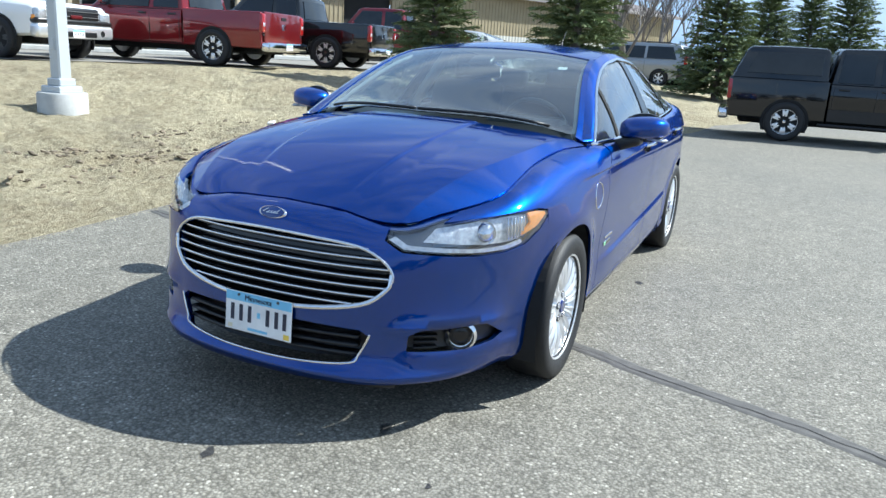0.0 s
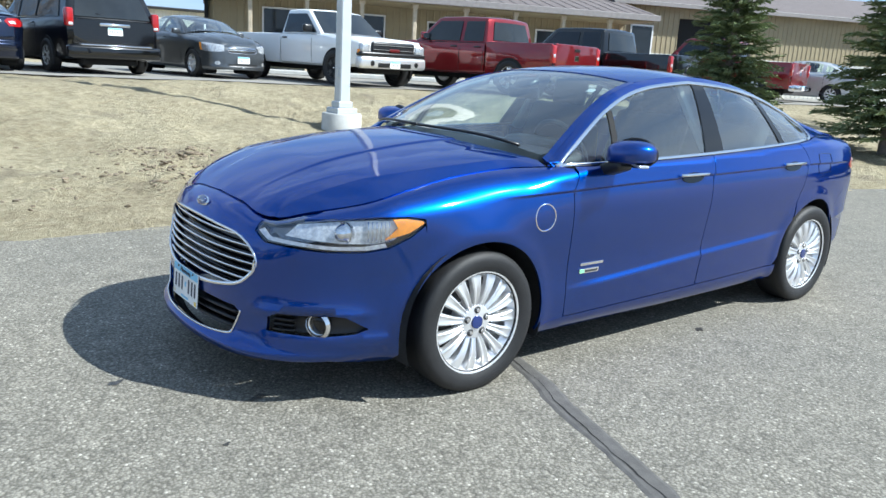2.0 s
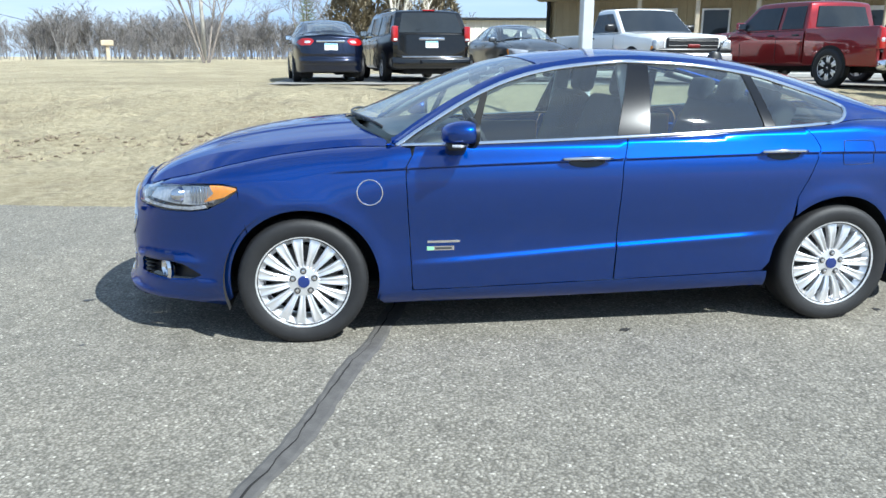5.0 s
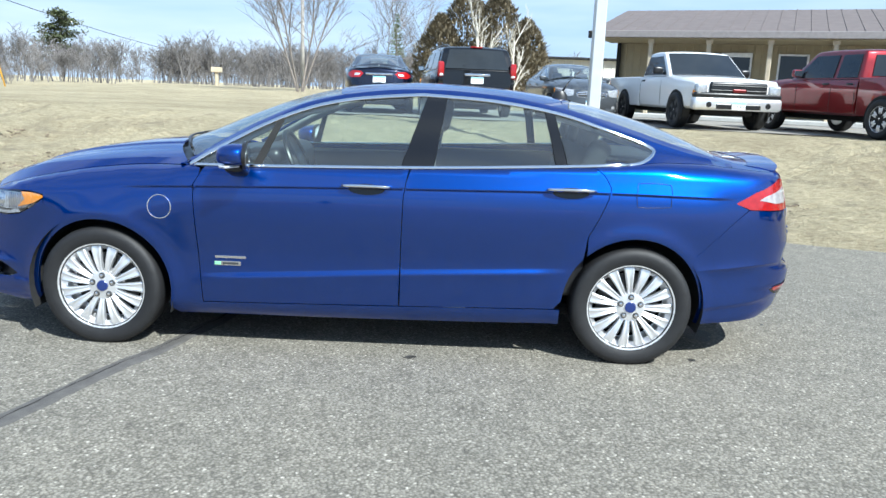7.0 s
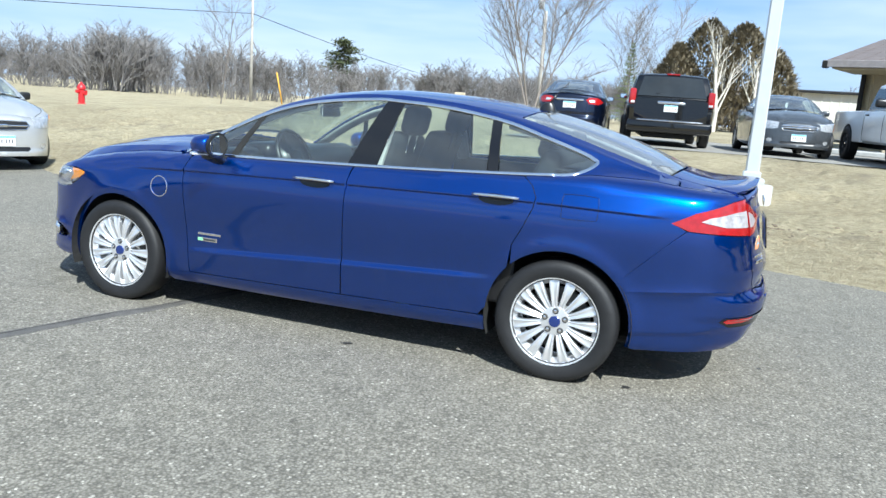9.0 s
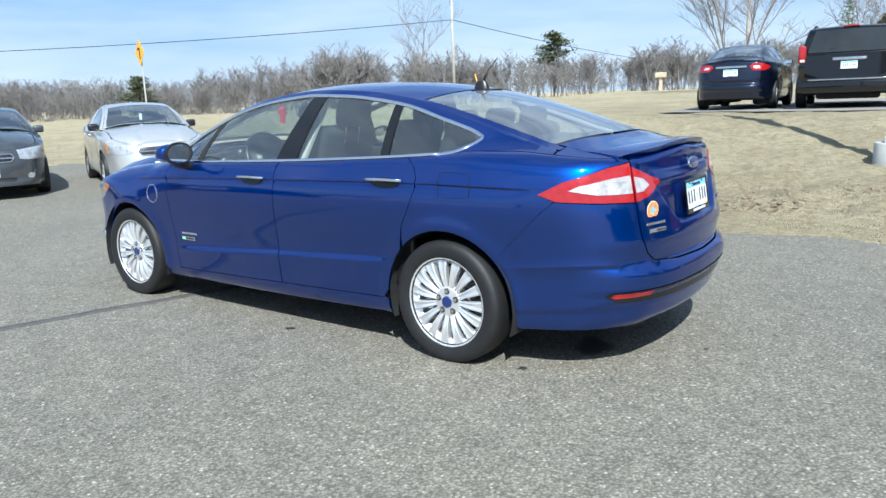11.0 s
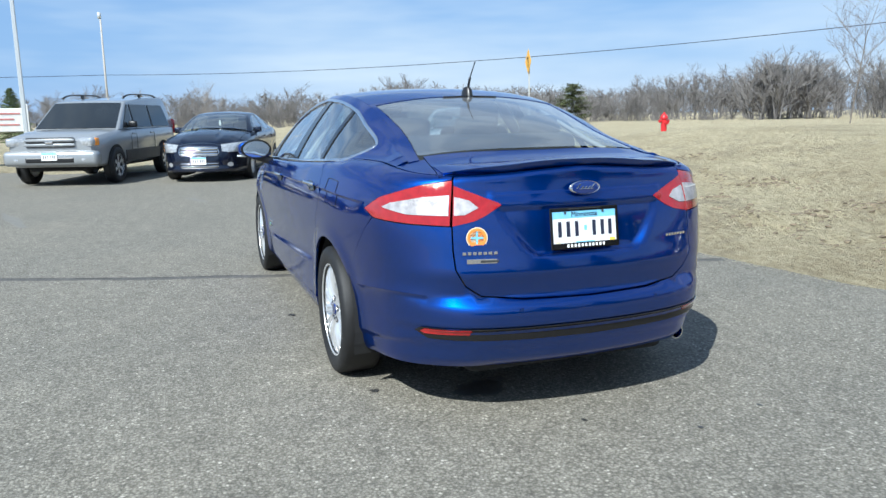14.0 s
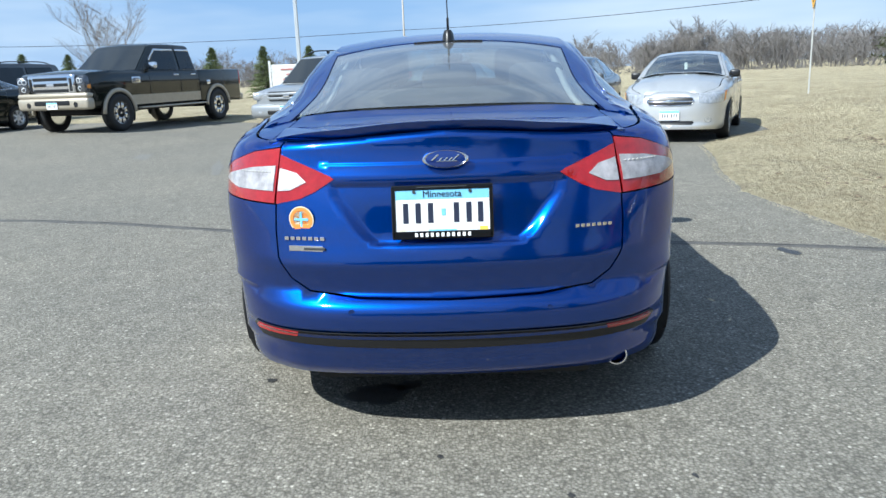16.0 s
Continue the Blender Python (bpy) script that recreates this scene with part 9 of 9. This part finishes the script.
def small_sedan(name, label, paint, L=4.6, W=1.76, H=1.46, wb=2.65, R=0.315, rim=0.20, face="split", chrome=CHROME, spokes=7, lamp_h=0.135, hood_lift=0.0, tail=True, mirror_mat=None):
    """A four-door saloon, built on the same kind of skin in its own proportions."""
    k, wy, hz = L / 4.857, W / 1.856, H / 1.463
    xw = lambda x: x * k
    ax_f = wb / 2 + 0.04
    ax_r = -wb / 2 + 0.04
    sc = lambda t: [(a, b * wy) for a, b in t]
    key = lambda e, f: [((kk, v * (k if kk == "x" else wy)), z * f) for (kk, v), z in e]
    H0 = HERO_TABLES
    B = Body(plan=[(x * k, (0.928 * (y / 0.928) ** (0.80 if 1.0 < x < 2.39 else 1.0)) * wy) for x, y in H0["plan"]], side=[(z * hz, o) for z, o in H0["side"]], nose=[(z * hz, o) for z, o in H0["nose"]], tail=[(z * hz, o) for z, o in H0["tail"]],
             edge=key(H0["edge"], hz), curl=key(H0["curl"], 1.0), rail_z=[(x * k, z * hz) for x, z in H0["rail_z"]], rail_y=[(x * k, y * wy) for x, y in H0["rail_y"]], centre=[(x * k, z * hz) for x, z in H0["centre"]],
             hood=[(x * k, z * hz) for x, z in H0["hood"]], deck=[(x * k, z * hz) for x, z in H0["deck"]], wheels=[(ax_f, R, R * 1.16), (ax_r, R, R * 1.16)])
    t = new(name)
    tagged(t, label, "car")
    st = 0.075
    sx, sf, sr = B.sx, B.sf, B.sr
    z_low = 0.19 * hz
    for m in (False, True):
        half = [(0.0, 0.22 * hz), (sf(0.4 * wy), 0.22 * hz), (sx(ax_f + R * 1.16 + 0.02), z_low)] + [(sx(x), z) for x, z in arc(ax_f, R, R * 1.14, -12, 192, 20)] + [(sx(ax_f - R * 1.2), z_low), (sx(ax_r + R * 1.2), z_low + 0.02)]
        half += [(sx(x), z) for x, z in arc(ax_r, R, R * 1.14, -12, 192, 20)] + [(sx(ax_r - R * 1.2), z_low + 0.03), (B.length - sr(0.5 * wy), 0.25 * hz), (B.length, 0.25 * hz)]
        half += [(B.length * (1 - i / 60), B.edge(B.length * (1 - i / 60)) - 0.001) for i in range(0, 61)]
        side = skin("body_side", half, B.skin_side, paint, t, step=st, depth=0.0, mirror=m)
        win = spline([(x * k, z * hz) for x, z in [(0.90, 1.012), (0.84, 1.058), (0.58, 1.204), (0.35, 1.300), (0.11, 1.356), (-0.2, 1.388), (-0.34, 1.390), (-0.67, 1.371), (-1.0, 1.321), (-1.20, 1.262), (-1.34, 1.20), (-1.40, 1.12)]], 4)
        low = [(-1.40 * k + 2.30 * k * i / 20, B.edge_z(-1.40 * k + 2.30 * k * i / 20) + 0.02) for i in range(21)]
        rails = [((1.0 - 2.95 * i / 40) * k, B.rail_z((1.0 - 2.95 * i / 40) * k) - 0.001) for i in range(41)]
        lows = [((-1.95 + 2.95 * i / 40) * k, B.edge_z((-1.95 + 2.95 * i / 40) * k) + 0.0005) for i in range(41)]
        split = [-0.23 * k, -0.98 * k]
        def cut(a, b):
            up = [p for p in win if b < p[0] < a]
            dn = [p for p in low if b < p[0] < a]
            return up + dn
        rings = [cut(a, b) for a, b in ((2.0, split[0] + 0.035), (split[0] - 0.035, split[1] + 0.02), (split[1] - 0.02, -3.0))]
        rings = [r_ for r_ in rings if len(r_) > 4]
        skin("cabin_side", rails + lows, B.house, paint, t, holes=rings, step=st, depth=0.0, mirror=m)
        for r_ in rings:
            skin("side_window", r_, B.house, GLASS, t, step=st, depth=0.0, lift=-0.004, mirror=m)
        strip("belt_trim", [B.house(x, z - 0.014) for x, z in low], 0.012, 0.01, chrome if chrome is not paint else BLACK_TRIM, t, m, (0, 0.9, 0.4))
        sg = -1 if m else 1
        for xs in (0.88 * k, -0.2 * k, -1.05 * k):
            strip("panel_gap", [B.flank(xs, z * hz) for z in (0.98, 0.9, 0.8, 0.65, 0.5, 0.4, 0.3)], 0.008, 0.004, BLACK_TRIM, t, m, (0, 1, 0))
        for xs in (0.0 * k, -0.92 * k):
            p = B.flank(xs, 0.90 * hz)
            part("door_handle", rounded_box(0.18, 0.03, 0.03, 0.01, 2), paint, t, smooth=True, at=pose(p[0], sg * (p[1] + 0.008), p[2]))
        lampz = (0.612 * hz, (0.69 + lamp_h) * hz)
        lo, hi = lampz
        hp = [(sf(0.475 * wy), lo + 0.02), (sf(0.60 * wy), lo), (sx(2.0 * k), lo + 0.005), (sx(1.86 * k), lo + 0.04), (sx(1.82 * k), hi - 0.01), (sx(2.0 * k), hi - 0.015), (sf(0.60 * wy), hi - 0.045), (sf(0.47 * wy), hi - 0.055)]
        hl = skin("headlamp", hp, B.skin_side, LAMP_CLEAR, t, step=0.06, depth=0.004, lift=0.004, mirror=m, label="clear headlamp")
        skin("turn_lens", [(sx(1.93 * k), lo + 0.02), (sx(1.87 * k), lo + 0.045), (sx(1.835 * k), hi - 0.02), (sx(1.90 * k), hi - 0.025)], B.skin_side, AMBER, hl, step=0.05, depth=0.002, lift=0.007, mirror=m)
        tp = [(B.length - sx(-2.0 * k), 0.90 * hz), (sr(0.72 * wy), 0.83 * hz), (sr(0.50 * wy), 0.84 * hz), (sr(0.42 * wy), 0.93 * hz), (sr(0.50 * wy), 0.985 * hz), (sr(0.72 * wy), 0.99 * hz)]
        tl = skin("tail_lamp", tp, B.rear, RED_LENS, t, step=0.06, depth=0.004, lift=0.005, mirror=m, label="red tail lamp")
        skin("reverse_lens", [(sr(0.66 * wy), 0.88 * hz), (sr(0.53 * wy), 0.885 * hz), (sr(0.50 * wy), 0.93 * hz), (sr(0.64 * wy), 0.935 * hz)], B.rear, CLEAR_LENS, tl, step=0.05, depth=0.002, lift=0.009, mirror=m)
        fg = arc(0, 0, 0.045, 0, 360, 14)[:-1]
        skin("fog_lamp", [(sf(0.62 * wy) + a * 1.5, 0.36 * hz + b) for a, b in fg], B.skin_side, LAMP_CLEAR, t, step=0.05, depth=0.002, lift=0.004, mirror=m)
    half_e = [B.skin_side(sx(0.95 * k) * i / 30, B.edge(sx(0.95 * k) * i / 30)) for i in range(31)]
    left = [(p[0] - 0.0004, max(0.0, p[1] - 0.0004)) for p in half_e if p[0] > 1.0 * k]
    cow = [((1.178 - 0.215 * (y / 0.76) ** 2) * k, y * wy) for y in [0.74 - 1.48 * i / 12 for i in range(13)]]
    skin("bonnet", left + cow + [(x, -y) for x, y in reversed(left[1:])], bonnet_surface(B, k, wy, hz), paint, t, step=0.06, depth=0.006, inward=(1.5, 0, 0.2))
    top = [((1.16 - 0.22 * (y / 0.76) ** 2) * k, y * wy) for y in [0.75 - 1.5 * i / 12 for i in range(13)]]
    ring = top + [(x * k, -(B.rail_y(x * k) - 0.031)) for x in [0.96 - 2.9 * i / 40 for i in range(41)]] + [(x * k, (B.rail_y(x * k) - 0.031)) for x in [-1.94 + 2.9 * i / 40 for i in range(41)]]
    ws = [((1.14 - 0.22 * (y / 0.76) ** 2) * k, y * wy) for y in [0.70 - 1.40 * i / 12 for i in range(13)]] + [(x * k, -(B.rail_y(x * k) - 0.075)) for x in (0.8, 0.6, 0.4, 0.26)] + [(x * k, B.rail_y(x * k) - 0.075) for x in (0.26, 0.4, 0.6, 0.8)]
    skin("windscreen", ws, B.roof, GLASS, t, step=st, depth=0.0, lift=-0.003, inward=(0, 0, 0.3))
    rs = [(x * k, (B.rail_y(x * k) - 0.09)) for x in (-1.14, -1.3, -1.5, -1.7, -1.86)] + [(x * k, -(B.rail_y(x * k) - 0.09)) for x in (-1.86, -1.7, -1.5, -1.3, -1.14)]
    skin("rear_screen", rs, B.roof, GLASS, t, step=st, depth=0.0, lift=-0.003, inward=(-1, 0, 0.3))
    skin("roof", ring, B.roof, paint, t, holes=[ws, rs], step=st, depth=0.0, inward=(0, 0, 0.3))
    # inside
    part("dashboard", rounded_box(0.50, 1.34 * wy, 0.22, 0.07, 2, pose(0.80 * k, 0, 0.92 * hz)), BLACK_TRIM, t, smooth=True)
    part("cabin_floor", rounded_box(2.4 * k, 1.36 * wy, 0.05, 0.02, 1, pose(-0.3 * k, 0, 0.40)), UNDER, t)
    part("parcel_shelf", rounded_box(0.60 * k, 1.15 * wy, 0.03, 0.012, 1, pose(-1.58 * k, 0, 1.05 * hz)), CLOTH, t)
    for s_ in (1, -1):
        seat(t, 0.14 * k, s_ * 0.37 * wy, 0.60 * hz)
        part("door_trim", rounded_box(2.0 * k, 0.04, 0.55, 0.015, 1, pose(-0.2 * k, s_ * 0.80 * wy, 0.70 * hz)), BLACK_TRIM, t)
    seat(t, -0.80 * k, 0.0, 0.60 * hz, 1.2 * wy, 0.58, 24, False)
    part("rear_view_mirror", rounded_box(0.03, 0.22, 0.06, 0.012, 1, pose(0.42 * k, 0, 1.27 * hz)), BLACK_TRIM, t)
    part("hanging_tag", rounded_box(0.003, 0.05, 0.12, 0.001, 1, pose(0.45 * k, 0.0, 1.20 * hz)), WHITE_PAINT, t)
    bx = lambda y: B.rear(sr(y), B.edge(B.length - abs(sr(y))) - 0.005)[0] + 0.002
    dk = [(-1.92 * k, y * wy) for y in (0.62, 0.3, 0, -0.3, -0.62)] + [(-2.1 * k, -0.66 * wy)] + [(bx(y * wy), y * wy) for y in (-0.58, -0.4, -0.2, 0, 0.2, 0.4, 0.58)] + [(-2.1 * k, 0.66 * wy)]
    skin("boot_lid", dk, B.deck, paint, t, step=st, depth=0.004, inward=(-2.1, 0, 0.3))
    g0, g1 = 0.60 * hz, 0.715 * hz
    gw = (0.42 if face == "bars" else 0.40) * wy
    gring = [(sf(-gw), (g0 + g1) / 2), (sf(-gw * 0.92), g1), (0, g1 + 0.012), (sf(gw * 0.92), g1), (sf(gw), (g0 + g1) / 2), (sf(gw * 0.86), g0), (0, g0 - 0.01), (sf(-gw * 0.86), g0)]
    if face == "bars":
        gring = [(q, z if z > 0.66 * hz else z - 0.05) for q, z in gring]
    strip("grille_surround", [(lambda p: (p[0] + 0.006, p[1], p[2]))(B.front(q, z)) for q, z in dense(gring, 0.06)], 0.016, 0.014, chrome, t, False, (1, 0, 0), closed=True)
    gr = skin("grille", gring, B.front, BLACK_TRIM, t, step=0.06, depth=0.004, lift=0.004, inward=(1.5, 0, 0.5))
    rows = {"split": (0.655,), "bars": (0.575, 0.63, 0.685), "slim": (0.66, 0.70)}[face]
    for z in rows:
        strip("grille_bar", [(lambda p: (p[0] + 0.008, p[1], p[2]))(B.front(sf(-gw * 0.95) + 2 * sf(gw * 0.95) * i / 12, z * hz)) for i in range(13)], 0.040 if face == "bars" else 0.026, 0.016, chrome, gr, False, (1, 0, 0))
    p = B.front(0, 0.657 * hz)
    part("emblem", rounded_box(0.02, 0.13, 0.045, 0.01, 2), CHROME, gr, smooth=True, at=pose(p[0] + 0.018, 0, p[2]))
    ik = [(sf(y * wy), z * hz) for y, z in ((-0.40, 0.32), (-0.38, 0.35), (0.38, 0.35), (0.40, 0.32), (0.36, 0.285), (-0.36, 0.285))]
    skin("lower_intake", ik, B.front, BLACK_TRIM, t, step=0.07, depth=0.003, lift=0.004, inward=(1.5, 0, 0.5))
    if face == "bars":
        for z in (0.33, 0.385):
            strip("intake_bar", [(lambda p: (p[0] + 0.006, p[1], p[2]))(B.front(sf(-0.40 * wy) + 2 * sf(0.40 * wy) * i / 12, z * hz)) for i in range(13)], 0.022, 0.012, chrome, t, False, (1, 0, 0))
    number_plate(t, pose(B.front(0, 0.43 * hz)[0] + 0.022, 0, 0.44 * hz) @ FRONT)
    number_plate(t, pose(B.rear(0, 0.80 * hz)[0] - 0.012, 0, 0.80 * hz) @ BACK)
    if tail:
        part("boot_garnish", rounded_box(0.02, 0.66, 0.045, 0.012, 2), CHROME, t, smooth=True, at=pose(B.rear(0, 0.93 * hz)[0] - 0.006, 0, 0.925 * hz))
    mirrors(t, 0.66 * k, 0.81 * wy, 1.05 * hz, mirror_mat or paint, 0.9)
    part("underbody", rounded_box(L - 0.8, 1.35, 0.10, 0.03, 1), UNDER, t, at=pose(0, 0, 0.26))
    for x in (ax_f, ax_r):
        for s in (1, -1):
            part("wheel_housing", rounded_box(R * 2.2, 0.34, R * 1.6, 0.04, 1), UNDER, t, at=pose(x, s * (W / 2 - 0.32), R * 1.12))
    put_wheels(t, ((ax_f, R), (ax_r, R)), W / 2 - 0.012, R, rim, 0.205, spokes, spoke=(0.035, 0.07), simple=True, hub_mat=SILVER)
    return t


def stand(ob, x, y, z, heading):
    ob.matrix_world = pose(x, y, z, 0, 0, heading)
    return ob


WHITE_CAR = car_paint("white_car_paint", (0.87, 0.87, 0.86), 0.0, 0.35, 0.02)
RED_CAR = car_paint("red_car_paint", (0.20, 0.010, 0.014), 0.5, 0.3, 0.3)
BLACK_CAR = car_paint("black_car_paint", (0.0025, 0.0025, 0.003), 0.0, 0.3, 0.2, dust=0.0)
NAVY_CAR = car_paint("navy_car_paint", (0.005, 0.009, 0.026), 0.5, 0.3, 0.3, dust=0.0)
GREY_CAR = car_paint("grey_car_paint", (0.085, 0.092, 0.10), 0.6, 0.35, 0.3)
SILVER_CAR = car_paint("silver_car_paint", (0.33, 0.345, 0.36), 0.4, 0.38, 0.12)
PALE_CAR = car_paint("pale_silver_paint", (0.60, 0.60, 0.59), 0.6, 0.38, 0.1)
GREEN_CAR = car_paint("dark_green_paint", (0.003, 0.006, 0.005), 0.2, 0.3, 0.2, dust=0.0)
TAN_TRIM = plain("tan_trim", (0.42, 0.37, 0.29), 0.4, 0.3, 0.08, 9, 0, 0.6)
UZ = upper_lot_z
rowA = dict(z=UZ, heading=0)

stand(pickup("pickup_truck", "white regular-cab work pickup with black bumper trim", WHITE_CAR, L=5.7, H=1.71, wb=3.38, belt=1.14, bed=1.15, hood=1.03, cab=(1.30, 0.55, -0.42), crew=False, emblem="wide", bumper=SILVER, spokes=5, rim_mat=STEEL_DARK), -6.08, -14.40, UZ, 97)
stand(small_sedan("compact_sedan", "dark grey compact sedan with a slim chrome grille bar", GREY_CAR, 4.5, 1.75, 1.43, 2.70, face="slim"), -3.43, -16.0, UZ, 97)
stand(wagon("minivan", "black minivan with a roof rack and tinted glass", BLACK_CAR, "van", 5.05, 1.98, 1.69, 3.03), -0.57, -16.30, UZ, -82)
stand(small_sedan("compact_sedan", "dark blue-black compact sedan with a chrome boot strip", NAVY_CAR, 4.62, 1.76, 1.50, 2.70), 1.69, -16.12, UZ, -84)
stand(pickup("pickup_truck", "dark red crew-cab pickup with a chrome rear bumper", RED_CAR, L=5.9, H=1.76, wb=3.7, cab=(1.40, 0.70, -0.95), bed=1.20, belt=1.16, hood=1.08, R=0.39, spokes=6), -9.31, -11.98, UZ, -80)
stand(pickup("pickup_truck", "black extended-cab pickup with a chrome rear bumper", BLACK_CAR, L=5.85, H=1.74, wb=3.65, belt=1.12, bed=1.15, hood=1.05, spokes=6), -12.75, -11.35, UZ, -80)
stand(pickup("pickup_truck", "bright red crew-cab pickup behind a spruce", RED_CAR, L=5.9, H=1.94, wb=3.7, cab=(1.35, 0.75, -0.95), bed=1.28, belt=1.22, hood=1.16, R=0.40, spokes=6), -20.6, -12.6, UZ, -78)
stand(small_sedan("compact_sedan", "pale silver sedan parked beyond the red pickup", PALE_CAR, 4.6, 1.76, 1.46, 2.65), -24.0, -11.2, UZ, -78)
stand(wagon("minivan", "grey minivan parked beyond the spruces", SILVER_CAR, "van", 5.05, 1.98, 1.75, 3.03), -29.5, -5.3, 0.45, -95)
stand(small_sedan("compact_sedan", "dark blue sedan parked beyond the spruces", NAVY_CAR, 4.6, 1.76, 1.46, 2.65), -30.6, -3.4, 0.45, 200)
stand(small_sedan("compact_sedan", "pale silver compact sedan with a black mirror", PALE_CAR, 4.58, 1.72, 1.45, 2.62, face="split", chrome=CHROME, mirror_mat=BLACK_TRIM), 9.55, -4.22, 0.0, 157)
stand(small_sedan("sedan_car", "grey mid-size sedan with a split chrome grille", GREY_CAR, 4.87, 1.79, 1.46, 2.85, face="split"), 11.2, -2.15, 0.0, 158)
stand(small_sedan("sedan_car", "dark navy sedan with a bright three-bar chrome grille", NAVY_CAR, 4.83, 1.83, 1.45, 2.73, face="bars"), 13.4, 0.22, 0.0, 162)
stand(wagon("sport_utility", "silver sport utility with grey cladding and roof rails", SILVER_CAR, "suv", 4.87, 1.90, 1.83, 2.87, R=0.37, rim=0.23, belt=1.10, hood=1.0, brow=0.13, cab=(1.22, 0.42, -2.05, -2.34), clad=STEEL_DARK), 13.8, 2.93, 0.0, 161)
stand(pickup("pickup_truck", "dark green lifted crew-cab pickup with tan lower trim", GREEN_CAR, L=6.2, W=2.03, H=2.02, wb=3.97, R=0.43, rim=0.25, belt=1.37, bed=1.39, hood=1.33, cab=(1.30, 0.55, -1.05), nose="chrome", bumper=TAN_TRIM, lower=TAN_TRIM, flare=TAN_TRIM, lift=0.13, spokes=8, rim_mat=CHROME), 15.2, 8.35, 0.17, 164)
stand(small_sedan("sedan_car", "dark green sedan beside the lifted pickup", GREEN_CAR, 4.8, 1.8, 1.45, 2.75), 13.8, 12.75, 0.18, 166)
stand(wagon("minivan", "dark grey van behind the green sedan", GREY_CAR, "van", 5.0, 1.95, 1.80, 3.0), 18.5, 14.6, 0.19, 166)
stand(pickup("pickup_truck", "black pickup with a matching bed topper", BLACK_CAR, L=5.75, H=1.86, wb=3.6, cab=(1.30, 0.70, -0.95), R=0.39, spokes=6, topper=1.84, lower=BLACK_TRIM), -13.4, 3.0, 0.0, 95)
